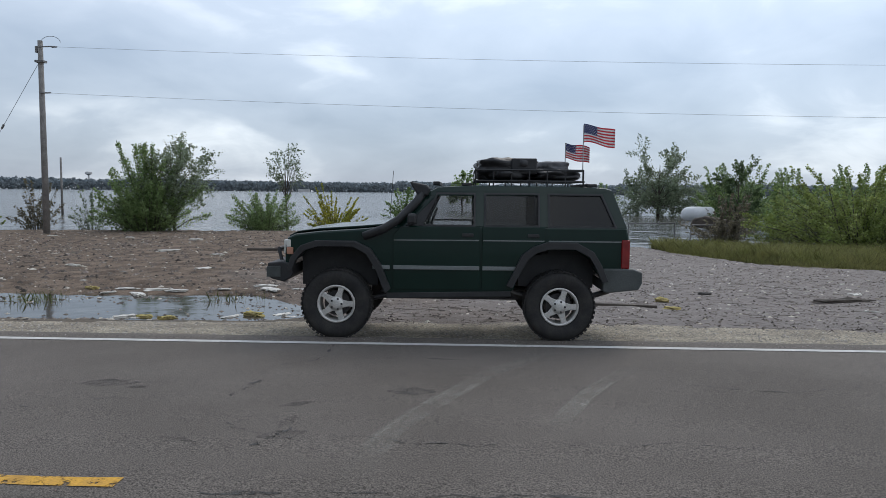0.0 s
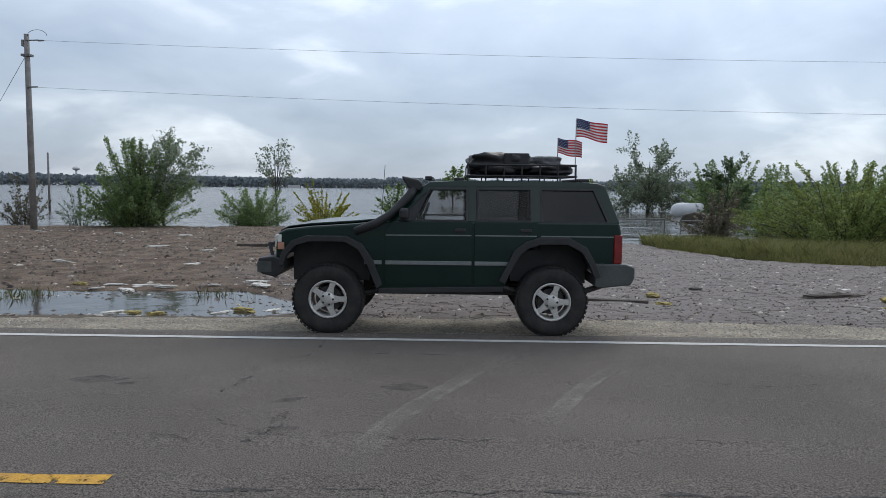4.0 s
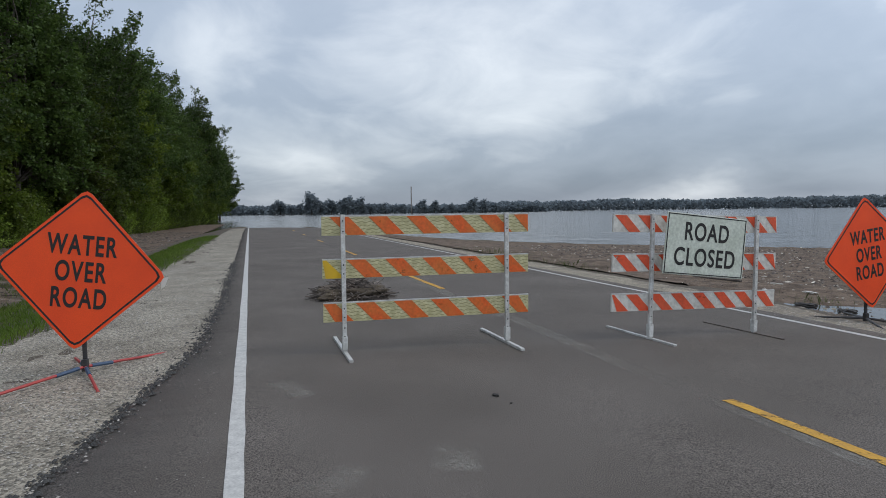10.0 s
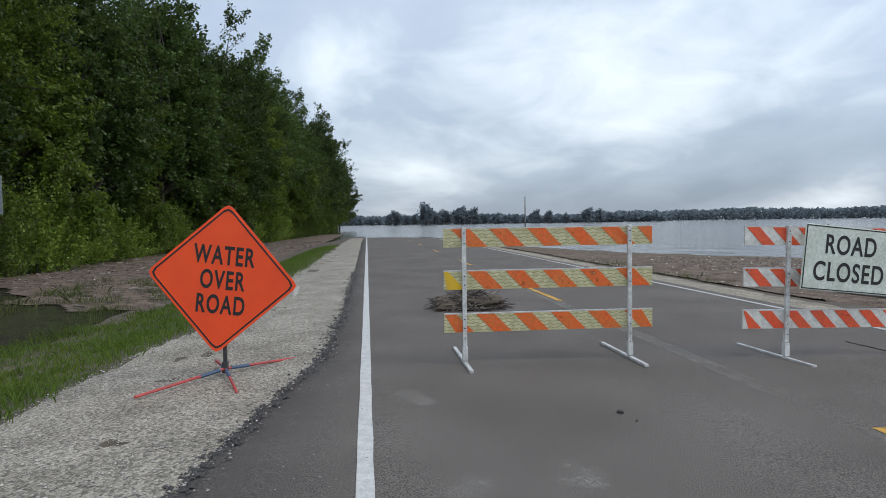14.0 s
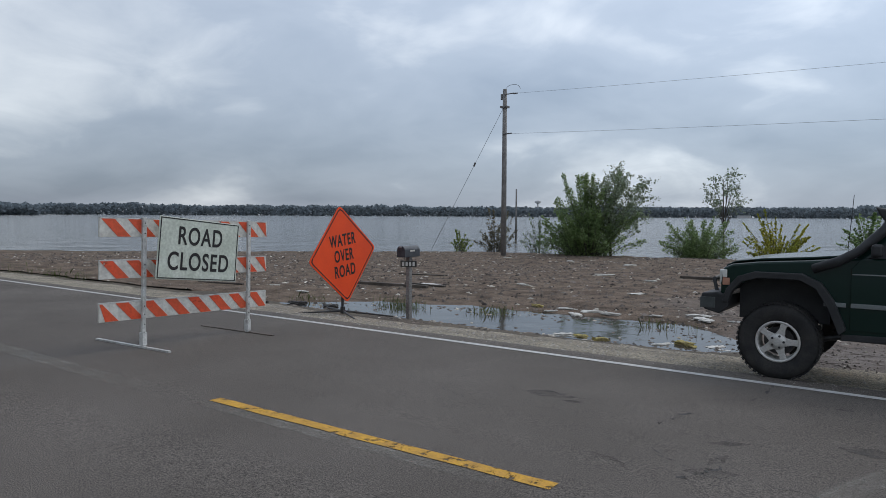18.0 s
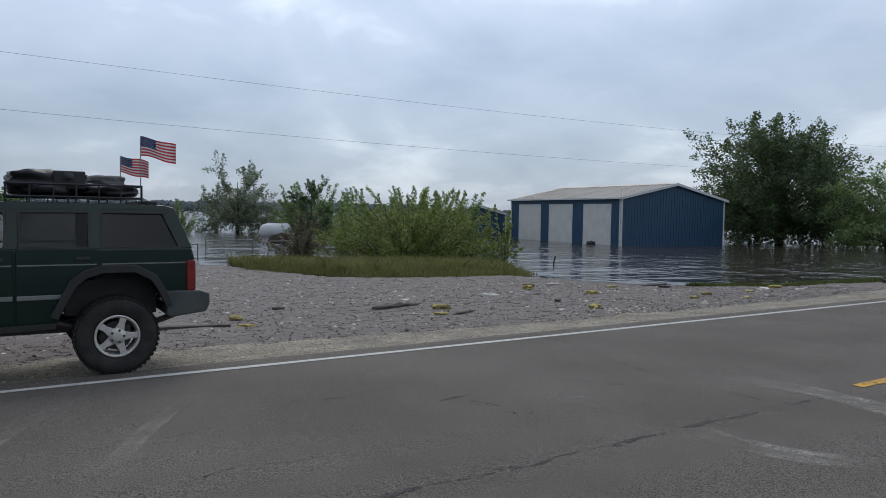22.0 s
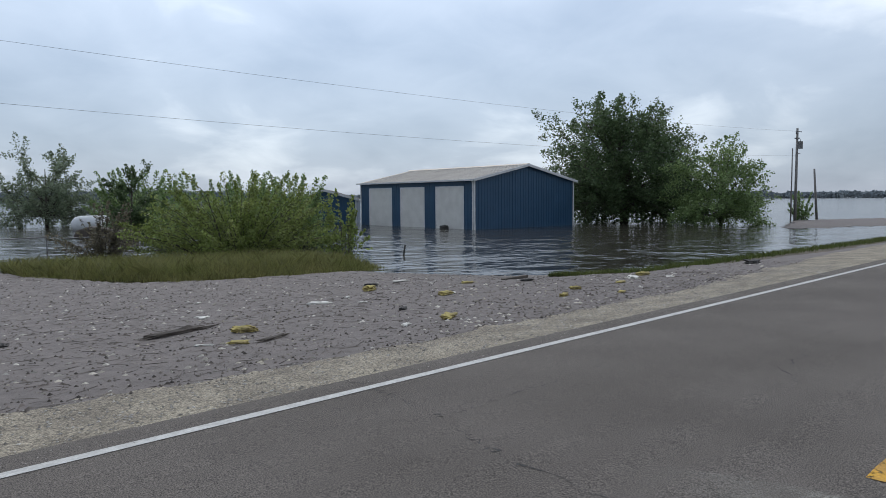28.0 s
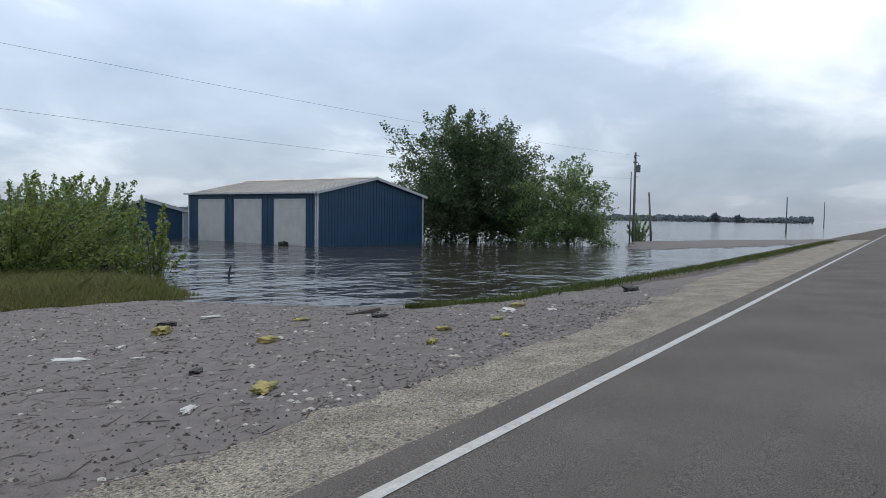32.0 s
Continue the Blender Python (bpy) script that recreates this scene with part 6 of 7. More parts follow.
barricade(pose(-6.66, 0.91, road_z(-6.6, 2.0) - 0.004, 0, 0, 90), 2.50, 0.235, 2.21, "stripe_orange", "stripe_cream", "weathered orange and cream striped road barricade standing on asphalt", 0.445, 0.215, (-0.075, -0.17, 0.09), True)
barricade(pose(-6.42, 4.40, road_z(-6.4, 4.7), 0, 1.5, 93), 2.52, 0.55, 2.17, "stripe_red", "stripe_white", "red and white striped road barricade carrying a closure sign", 0.33, 0.165, (-0.13, 0.0, 0.02))


def diamond(at, roll, side, label, red=False):
    """A rigid warning diamond on a folding stand. Local x to the right of the words, -y towards the reader."""
    d = thing("warning_sign", at, label, "road sign", "water warning signs")
    h = side / math.sqrt(2)
    c = 1.12
    m = Matrix.Translation((0, 0, c)) @ pose(0, 0, 0, 0, roll, 0)
    def rounded(r, k):
        out = []
        for i in range(4):
            a = math.pi / 2 * i
            for t in (-0.06, 0.0, 0.06):
                q = r * (1 - (0.03 if t == 0 else 0.06))
                out.append((math.cos(a) * q * (1 if t == 0 else 1) - math.sin(a) * t * r, math.sin(a) * q + math.cos(a) * t * r))
        return out
    panel = part("panel", Geo().prism(rounded(h, 0), "y", -0.006, 0.006), "sign_orange", d, "fluorescent orange panel", at=m)
    g = Geo()
    a, b = rounded(h * 0.955, 0), rounded(h * 0.925, 0)
    for i in range(len(a)):
        j = (i + 1) % len(a)
        g.prism([a[i], a[j], b[j], b[i]], "y", -0.0085, -0.0065)
    part("border", g, "sign_black", panel)
    for k, word in enumerate(("WATER", "OVER", "ROAD")):
        lettering("word", word, 0.295, "sign_black", panel, pose(0, -0.0085, 0.255 - 0.28 * k, 90, 0, 0), 0.0065, 0.62, 1.16)
    if red:
        part("tag", Geo().prism([(h * 0.93, -0.02), (h * 1.02, 0.0), (h * 0.99, -0.10), (h * 0.95, -0.13)], "y", 0.008, 0.014), "litter_white", panel, "torn pale tag at the corner")
    part("mast", Geo().box(-0.02, 0.02, 0.012, 0.04, 0.05, c + 0.5), "dark_steel", d)
    part("brace", Geo().box(-0.5, 0.5, 0.008, 0.012, c - 0.02, c + 0.02), "dark_steel", d)
    part("stand_hub", Geo().box(-0.03, 0.03, -0.015, 0.055, 0.04, 0.17), "dark_steel", d, bevel=0.006)
    for i, ang in enumerate((238, 58, -66, 114)):
        ca, sa = math.cos(radians(ang)), math.sin(radians(ang))
        ln = 1.15 if i < 2 else 0.95
        leg = part("stand_leg", Geo().tube([(0, 0.02, 0.09), (ca * ln, 0.02 + sa * ln, 0.015)], 0.016, 6), "red_plastic" if red else "dark_steel", d)
        part("leg_sleeve", Geo().tube([(ca * 0.08, 0.02 + sa * 0.08, 0.085), (ca * 0.35, 0.02 + sa * 0.35, 0.064)], 0.021, 6), "leg_blue" if red else "dark_steel", leg)
    return d


diamond(pose(-6.8, -1.60, 0.02, 0, 0, 84), 6.5, 1.22, "orange diamond warning sign reading water over road on the gravel shoulder", True)
diamond(pose(-7.45, 9.47, -0.14, 0, 0, 92), -7.0, 1.27, "orange diamond warning sign reading water over road at the flooded verge")

# the closure sign hangs tilted on the second barricade
rc = thing("closure_sign", pose(-6.40, 5.66, 0, 0, 0, 93), "tilted white sign with black words road closed hung on the barricade", "road sign")
RC = pose(0.02, -0.085, 1.235, 0, 6, 0)
panel = part("panel", Geo().box(-0.61, 0.61, -0.006, 0.006, -0.385, 0.385), "sign_white", rc, at=RC, bevel=0.004)
g = Geo()
for x0, x1, z0, z1 in ((-0.595, 0.595, 0.362, 0.374), (-0.595, 0.595, -0.374, -0.362), (-0.595, -0.582, -0.375, 0.375), (0.582, 0.595, -0.375, 0.375)):
    g.box(x0, x1, -0.009, -0.0065, z0, z1)
part("border", g, "sign_black", panel)
for k, word in enumerate(("ROAD", "CLOSED")):
    lettering("word", word, 0.315, "sign_black", panel, pose(0, -0.0085, 0.155 - 0.32 * k, 90, 0, 0), 0.005, (0.72, 0.74)[k], 1.12)
part("hanger", Geo().tube([(-0.3, 0.03, 0.40), (-0.27, 0.02, 0.33)], 0.008, 6).tube([(0.32, 0.03, 0.40), (0.30, 0.02, 0.33)], 0.008, 6), "sign_black", panel)

# backs of route signs on three steel posts
rs = thing("route_sign", pose(-10.6, -6.83, -0.62), "bare metal back of a route sign on steel posts", "road sign")
for y in (-0.48, 0.0, 0.66):
    z0 = 0.0 if y else 2.55
    part("post", Geo().box(-0.03, 0.03, y - 0.035, y + 0.035, z0, 3.24 if y else 4.5), "steel", rs, bevel=0.004)
part("panel", Geo().box(-0.045, -0.038, -0.95, 1.04, 2.59, 3.22), "sign_back", rs, "bare grey aluminium panel back")
part("panel", Geo().box(-0.045, -0.038, -0.45, 0.42, 3.36, 4.55), "sign_back", rs, "bare grey aluminium panel back")
for z in (2.64, 3.14):
    part("brace", Geo().box(-0.038, -0.03, -0.9, 1.0, z, z + 0.04), "steel", rs)


rs = thing("route_sign", pose(-10.6, -8.32, -0.62), "bare metal back of a tall route sign on one steel post", "road sign")
part("post", Geo().box(-0.03, 0.03, -0.035, 0.035, 0, 3.76), "steel", rs, bevel=0.004)
part("panel", Geo().box(-0.045, -0.038, -0.44, 0.43, 2.61, 3.79), "sign_back", rs, "bare grey aluminium panel back")


# ---- mailbox and poles ----
mb = thing("mailbox", pose(-6.64, 10.36, -0.5), "dark metal mailbox on a wooden post in the flooded ditch", "mailbox")
part("post", Geo().box(-0.04, 0.04, -0.04, 0.04, 0, 1.43), "pole_wood", mb, bevel=0.005)
arc = [(-0.085, 0.0), (0.085, 0.0), (0.085, 0.12)] + [(0.085 * math.cos(a), 0.12 + 0.085 * math.sin(a)) for a in np.linspace(0.3, 2.84, 8)] + [(-0.085, 0.12)]
box = part("box", Geo().prism(arc, "y", -0.26, 0.24), "mail_metal", mb, bevel=0.004, at=pose(0, 0, 1.43, 0, 0, 6))
part("door", Geo().prism([(a * 1.03, b * 1.02) for a, b in arc], "y", -0.275, -0.262), "mail_metal", box)
part("latch", Geo().box(-0.02, 0.02, -0.30, -0.27, 0.17, 0.20), "steel", box)
part("flag_arm", Geo().box(0.087, 0.092, -0.1, 0.05, 0.1, 0.13), "litter_white", box)
plate = part("number_plate", Geo().box(-0.15, 0.15, -0.07, -0.055, 1.24, 1.36), "litter_dark", mb, at=pose(0, 0, 0, 0, 0, 30))
for i in range(4):
    part("bar", Geo().box(-0.12 + 0.065 * i, -0.08 + 0.065 * i, -0.073, -0.069, 1.262, 1.338), "plaque_white", plate)


def utility_pole(x, y, top, label, r=0.15, lean=(0, 0), arms=True):
    p = thing("utility_pole", pose(x, y, WATER - 0.3), label, "utility pole", "utility poles")
    h = top - WATER + 0.3
    part("shaft", Geo().tube([(0, 0, 0), (lean[0] / 2, lean[1] / 2, h / 2), (lean[0], lean[1], h)], [r, r * 0.88, r * 0.72], 12), "pole_wood", p, smooth=True)
    if arms:
        part("insulator", Geo().tube([(0, -0.1, h - 0.3), (0.6, -0.1, h - 0.28)], 0.03, 6), "bracket", p)
        part("insulator", Geo().tube([(0.6, -0.1, h - 0.30), (0.85, -0.1, h - 0.30)], [0.045, 0.03], 8), "bracket", p)
        part("bracket", Geo().box(-0.22, -0.1, -0.08, 0.08, h - 0.55, h - 0.25), "bracket", p, bevel=0.02)
        part("insulator", Geo().tube([(0, -0.12, h - 2.4), (0.5, -0.12, h - 2.38)], 0.035, 6), "bracket", p)
        part("clamp", Geo().box(-0.2, 0.2, -0.17, 0.17, h - 1.0, h - 0.9), "bracket", p)
    return p


P1 = (-18.1, 32.75)
utility_pole(*P1, 8.45, "weathered wooden utility pole standing in the debris field")
P2 = utility_pole(74.6, 27.9, 8.2, "wooden utility pole with small transformer in the flood", 0.14)
tr = part("transformer", Geo().tube([(0, -0.32, 7.1), (0, -0.32, 7.8)], 0.2, 12), "bracket", P2, "grey transformer can")
part("bushing", Geo().tube([(0, -0.32, 7.8), (0, -0.32, 8.05)], [0.04, 0.02], 8), "bracket", tr)
utility_pole(74.2, 28.15, 6.3, "thin metal yard lamp pole beside the utility pole", 0.07, arms=False)
utility_pole(83.0, 28.7, 4.6, "broken leaning pole stub in the flood", 0.13, (-0.6, 0.2), arms=False)
utility_pole(153, 24.6, 6.3, "distant wooden utility pole in the flood", 0.14, arms=False)
utility_pole(330, 34, 10.0, "distant wooden utility pole in the flood", 0.2, arms=False)
utility_pole(-150, 34.8, 7.2, "distant wooden utility pole in the flood", 0.16, arms=False)
utility_pole(-33.1, 60.0, 4.3, "short far-off wooden pole in the flood", 0.1, arms=False)


def cable(name, a, b, sag, label, r=0.0055):
    a, b = Vector(a), Vector(b)
    pts = [a.lerp(b, i / 40) - Vector((0, 0, sag * 4 * (i / 40) * (1 - i / 40))) for i in range(41)]
    return tagged(part(name, Geo().tube(pts, r, 5), "wire"), label, "power line")


cable("power_line", (P1[0] + 0.85, P1[1] - 0.1, 8.15), (74.6, 27.8, 7.9), 0.9, "thin overhead power line between poles")
cable("power_line", (P1[0] + 0.5, P1[1] - 0.12, 6.05), (74.6, 27.8, 5.6), 0.9, "thin overhead telephone line between poles")
cable("guy_wire", (P1[0], P1[1], 7.6), (P1[0] - 5.2, P1[1] + 0.2, -0.6), 0.0, "slanting guy wire that braces the utility pole", 0.01)
tagged(part("guy_insulator", Geo().tube([(P1[0] - 1.9, P1[1] + 0.07, 4.62), (P1[0] - 2.02, P1[1] + 0.08, 4.42)], 0.05, 8), "bracket"), "dark strain insulator on the guy wire", "insulator")
jl = thing("jumper_wire", pose(P1[0], P1[1], 8.4), "looped jumper wire over the pole top", "wire")
part("loop", Geo().tube([(0.1 + 0.45 * (1 - math.cos(t)), -0.1, 0.28 * math.sin(t) - 0.05) for t in np.linspace(0, math.pi, 14)], 0.012, 5), "wire", jl)


# ---- metal buildings ----
def garage(at, w, ln, eave, peak, doors, door_top, label, base=-0.8):
    """A ribbed steel shed: local x across the gable end, y along the door side."""
    b = thing("garage", at, label, "building")
    wall = part("wall", Geo().box(0, w, 0, 0.12, base, eave), "wall_blue", b, "dark blue ribbed steel wall")
    side = part("wall", Geo().box(0, 0.12, 0.12, ln, base, eave), "wall_blue", b, "dark blue ribbed steel wall")
    part("wall", Geo().box(w - 0.12, w, 0.12, ln, base, eave), "wall_blue", b, "dark blue ribbed steel wall")
    part("wall", Geo().box(0.12, w - 0.12, ln - 0.12, ln, base, eave), "wall_blue", b, "dark blue ribbed steel wall")
    part("gable", Geo().prism([(0, eave), (w, eave), (w / 2, peak)], "y", 0, 0.12), "wall_blue", b)
    part("gable", Geo().prism([(0, eave), (w, eave), (w / 2, peak)], "y", ln - 0.12, ln), "wall_blue", b)
    for i in range(int(w / 0.3)):
        x = 0.15 + 0.3 * i
        part("wall_rib", Geo().box(x, x + 0.04, -0.018, 0, base, eave + (peak - eave) * (1 - abs(x - w / 2) / (w / 2)) - 0.05), "wall_blue", wall)
    y = 0.15
    while y < ln:
        if not any(a - 0.05 < y < c + 0.05 for a, c in doors):
            part("wall_rib", Geo().box(-0.018, 0, y, y + 0.04, base, eave - 0.02), "wall_blue", side)
        y += 0.3
    o = 0.22
    dz = (peak - eave) / (w / 2)
    for sx in (0, 1):
        x0, x1 = (-o, w / 2) if sx == 0 else (w + o, w / 2)
        ze = eave - dz * o + 0.03
        sl = Geo().prism([(x0, ze), (x1, peak + 0.03), (x1, peak + 0.09), (x0, ze + 0.06)], "y", -o, ln + o)
        rf_ = part("roof", sl, "roof_metal", b, "ribbed grey-tan metal roof")
        for i in range(int((ln + 2 * o) / 0.45)):
            y = -o + 0.45 * i
            part("roof_rib", Geo().prism([(x0, ze + 0.06), (x1, peak + 0.09), (x1, peak + 0.115), (x0, ze + 0.085)], "y", y, y + 0.05), "roof_metal", rf_)
        part("rake_trim", Geo().prism([(x0, ze - 0.10), (x1, peak - 0.08), (x1, peak + 0.12), (x0, ze + 0.10)], "y", -o - 0.04, -o - 0.002), "white_metal", b, "white metal trim")
        part("gutter", Geo().box(x0 - 0.10 if sx == 0 else x0 + 0.01, x0 - 0.01 if sx == 0 else x0 + 0.10, -o, ln + o, ze - 0.06, ze + 0.06), "white_metal", b, "white metal gutter")
    part("ridge_cap", Geo().prism([(w / 2 - 0.25, peak + 0.06), (w / 2, peak + 0.13), (w / 2 + 0.25, peak + 0.06), (w / 2, peak + 0.17)], "y", -o, ln + o), "roof_metal", b)
    for x in (-0.03, w - 0.12):
        part("corner_trim", Geo().box(x, x + 0.15, -0.03, -0.019, base, eave), "white_metal", b, "white metal trim")
    part("corner_trim", Geo().box(-0.035, -0.019, -0.03, 0.15, base, eave), "white_metal", b, "white metal trim")
    part("corner_trim", Geo().box(-0.035, -0.019, ln - 0.15, ln, base, eave), "white_metal", b, "white metal trim")
    part("downspout", Geo().tube([(-0.12, 0.08, eave - 0.05), (-0.08, 0.06, eave - 0.3), (-0.08, 0.06, base)], 0.045, 6), "white_metal", b)
    for a, c in doors:
        d = part("roller_door", Geo().box(-0.016, 0.0, a, c, base, door_top), "door_white", b, "white sectional garage door")
        n = 6
        step = (door_top - base) / n
        for i in range(n):
            part("door_panel", Geo().box(-0.028, -0.016, a + 0.02, c - 0.02, base + step * i + 0.012, base + step * (i + 1) - 0.012), "door_white", d, bevel=0.004)
        g = Geo().box(-0.03, -0.018, a - 0.10, a, base, door_top + 0.10).box(-0.03, -0.018, c, c + 0.10, base, door_top + 0.10).box(-0.03, -0.018, a, c, door_top, door_top + 0.10)
        part("door_frame", g, "white_metal", d)
    return b


garage(pose(41.62, 38.8, 0, 0, 0, -4), 11.35, 15.3, 3.145, 4.35, ((1.2, 4.4), (6.0, 9.1), (10.5, 13.8)), 2.62, "dark blue steel garage with three white doors standing in flood water")
garage(pose(39.5, 60.5, 0, 0, 0, -40), 6.0, 7.0, 1.75, 2.6, ((0.8, 2.6), (3.6, 5.6)), 1.2, "small dark blue shed half hidden behind bushes in the flood")

# ---- plants of the flooded yard ----
plant("bush", pose(-14.9, 36.6, -0.5), 6.0, 4.8, 4.3, 30000, 0.075, "leaf_mid", "large green bush at the edge of the flood", "bush", 21, k=120, trunk_r=0.12, spread=0.17)
plant("tree", pose(-13.9, 37.4, -0.5), 5.4, 4.4, 5.2, 12000, 0.07, "leaf_grey", "open grey-green tree rising out of a bush", "tree", 20, trunk=1.2, k=30, base=0.25, trunk_r=0.09, twigs=8)
plant("bush", pose(-8.8, 36.4, -0.5), 3.9, 2.8, 2.0, 14000, 0.055, "leaf_mid", "low rounded light green bush at the waterline", "bush", 22, k=120, upright=0.1, spread=0.12)
plant("bush", pose(-5.3, 37.0, -0.5), 3.8, 2.6, 2.4, 4600, 0.07, "leaf_yellow", "yellow-green spiky bush at the waterline", "bush", 23, k=55, upright=0.6, spread=0.05)
plant("tree", pose(-9.0, 42.0, -0.9), 2.8, 2.6, 5.8, 1300, 0.08, "leaf_grey", "slim sparse young tree standing in the flood", "tree", 24, trunk=2.6, k=22, base=0.45, trunk_r=0.06, twigs=6)
plant("bush", pose(-21.5, 37.5, -0.5), 3.2, 2.4, 2.5, 1500, 0.09, "leaf_brown", "thin brownish bush beside the utility pole", "bush", 25, k=40)
plant("bush", pose(-19.0, 38.5, -0.6), 3.0, 2.4, 2.3, 700, 0.09, "leaf_grey", "sparse twiggy bush in the flood", "bush", 26, k=26)
plant("bush", pose(-23.8, 37.0, -0.5), 1.8, 1.6, 1.4, 800, 0.08, "leaf_light", "small green bush at the waterline", "bush", 27, k=24)
plant("tree", pose(1.6, 86, -0.9), 4.6, 4.0, 5.4, 2400, 0.20, "leaf_mid", "round green tree standing in the flood", "tree", 28, trunk=1.4, k=20, base=0.15, trunk_r=0.1)
plant("bush", pose(-3.4, 60, -0.7), 4.0, 3.0, 2.6, 1800, 0.14, "leaf_mid", "green bush standing in the flood", "bush", 29, k=40)
plant("tree", pose(22.0, 74, -0.9), 11.0, 7.5, 7.0, 18000, 0.13, "leaf_grey", "spreading grey-green tree standing in the flood", "tree", 31, trunk=2.2, k=40, base=0.0, trunk_r=0.16, twigs=8, low=0.3)
plant("tree", pose(22.6, 54.5, -0.9), 3.9, 3.4, 6.0, 8000, 0.10, "leaf_dark", "narrow dark green tree standing in the flood", "tree", 32, trunk=1.4, k=30, base=0.05, trunk_r=0.08, low=0.3)
plant("bush", pose(18.2, 30.0, -0.6), 10.0, 5.4, 3.3, 28000, 0.075, "leaf_light", "large light green bush on the grassy bank", "bush", 33, k=170, upright=0.1, trunk_r=0.1, spread=0.15)
plant("bush", pose(20.9, 26.2, -0.6), 2.8, 2.2, 2.9, 1700, 0.09, "leaf_light", "small light green bush at the waterline", "bush", 34, k=32, upright=0.35, spread=0.07)
plant("bush", pose(14.0, 34.0, -0.6), 3.8, 2.6, 2.2, 2600, 0.085, "leaf_brown", "dull brown bush in the shallow water", "bush", 35, k=60)
plant("tree", pose(62.3, 38.9, -0.9), 19.4, 15.0, 12.9, 85000, 0.15, "leaf_dark", "large dark spreading tree in flood water", "tree", 36, trunk=2.0, k=80, base=-0.02, trunk_r=0.35, twigs=10, low=0.3)
plant("tree", pose(60.2, 28.6, -0.9), 11.0, 8.0, 7.8, 26000, 0.12, "leaf_mid", "green tree standing in the flood", "tree", 37, trunk=1.6, k=56, base=-0.02, trunk_r=0.14, twigs=8, low=0.28)
plant("bush", pose(76.0, 27.9, -0.6), 3.4, 2.4, 3.0, 1500, 0.14, "leaf_mid", "green bush round the foot of the utility pole", "bush", 38, k=40)

# bushes and small trees further back in the flooded yard
B = plant("bush", pose(25.0, 62, -0.7), 7.4, 5.0, 4.6, 10000, 0.115, "leaf_mid", "green bush standing in the flood behind the bank", "bush", 71, k=70, group="bushes of the flooded yard", trunk_r=0.1, spread=0.2)
for x, y, s_, a in ((29.5, 60, 0.95, 40), (33, 57, 1.0, 120), (27.5, 51, 0.8, 200), (31.5, 49, 0.85, 300), (36, 54, 0.9, 20), (15.5, 70, 0.7, 80), (28, 68, 1.1, 150), (38, 66, 1.0, 10), (20.0, 41.0, 0.75, 60), (24.5, 38.5, 0.7, 250), (22.8, 33.2, 0.75, 130)):
    copy_thing(B, pose(x, y, -0.7, 0, 0, a)).scale = (s_, s_, s_)

# far shore
fb = thing("far_building", pose(-282, 1250, WATER), "white long farm building on the far shore", "building")
part("wall", Geo().box(-10, 10, 0, 8, 0, 3.2), "far_wall", fb)
part("roof", Geo().prism([(-10.3, 3.2), (10.3, 3.2), (10.3, 4.2), (-10.3, 4.2)], "y", -0.3, 8.3), "white_metal", fb)
wt = thing("water_tower", pose(-672, 1250, WATER), "pale water tower rising above the far woods", "water tower")
part("stem", Geo().tube([(0, 0, 0), (0, 0, 27)], [2.0, 1.4], 10), "far_wall", wt)
part("tank", Geo().tube([(0, 0, 26), (0, 0, 28), (0, 0, 31), (0, 0, 33)], [2.0, 6.0, 6.0, 2.0], 14), "far_wall", wt)


# ---- litter and loose things ----
def chunk(name, x, y, z, sx, sy, sz, mat, label, category, turn=0.0, seed=1, rough=0.5):
    """A torn block lying on the ground."""
    ob = lump(name, -sx / 2, sx / 2, -sy / 2, sy / 2, -sz / 2, sz / 2, mat, label, category, seed * 1.7, rough, 5)
    for v in ob.data.vertices:
        k = 1 + 0.45 * noise.noise(Vector((v.co.x / sx * 4 + seed, v.co.y / sy * 3, seed)))
        v.co = (v.co.x * k, v.co.y * k * (1 + 0.25 * noise.noise(Vector((v.co.x / sx * 9, seed, 2)))), v.co.z * (1 + 0.5 * noise.noise(Vector((v.co.x / sx * 5, v.co.y / sy * 5, seed)))))
    ob.data.polygons.foreach_set("use_smooth", [False] * len(ob.data.polygons))
    ob.matrix_basis = pose(x, y, z + sz * 0.42, 0, 0, turn)
    return ob


def lie(x, y):
    if y > max(chaff_low(x), far_gravel(x)) and y < chaff_high(x):
        return chaff_z(x, y)
    if -13 < x < 2 and 10.2 < y < 13.4:
        return max(top_z(x, y), PUDDLE - 0.02)
    return max(top_z(x, y), WATER - 0.02)


lr = random.Random(17)
for x, y, w in ((13.8, 15.5, 0.58), (13.9, 13.1, 0.42), (15.1, 11.0, 0.34), (11.8, 10.85, 0.42), (16.3, 11.6, 0.3), (16.2, 10.4, 0.26), (17.9, 11.5, 0.3), (16.0, 14.5, 0.32), (9.0, 12.3, 0.45), (5.0, 12.7, 0.3),
                (20.4, 12.4, 0.45), (-2.95, 10.6, 0.26), (-3.22, 10.45, 0.24), (-1.8, 11.1, 0.36), (-1.66, 11.0, 0.2), (4.9, 11.75, 0.28), (8.5, 11.5, 0.3), (-5.6, 13.4, 0.3)):
    w *= 0.78
    chunk("foam_block", x, y, lie(x, y), w, w * lr.uniform(0.4, 0.62), w * lr.uniform(0.16, 0.30), "foam_yellow", "torn yellow foam block lying in the debris", "foam", lr.uniform(-40, 40), lr.uniform(0, 50))
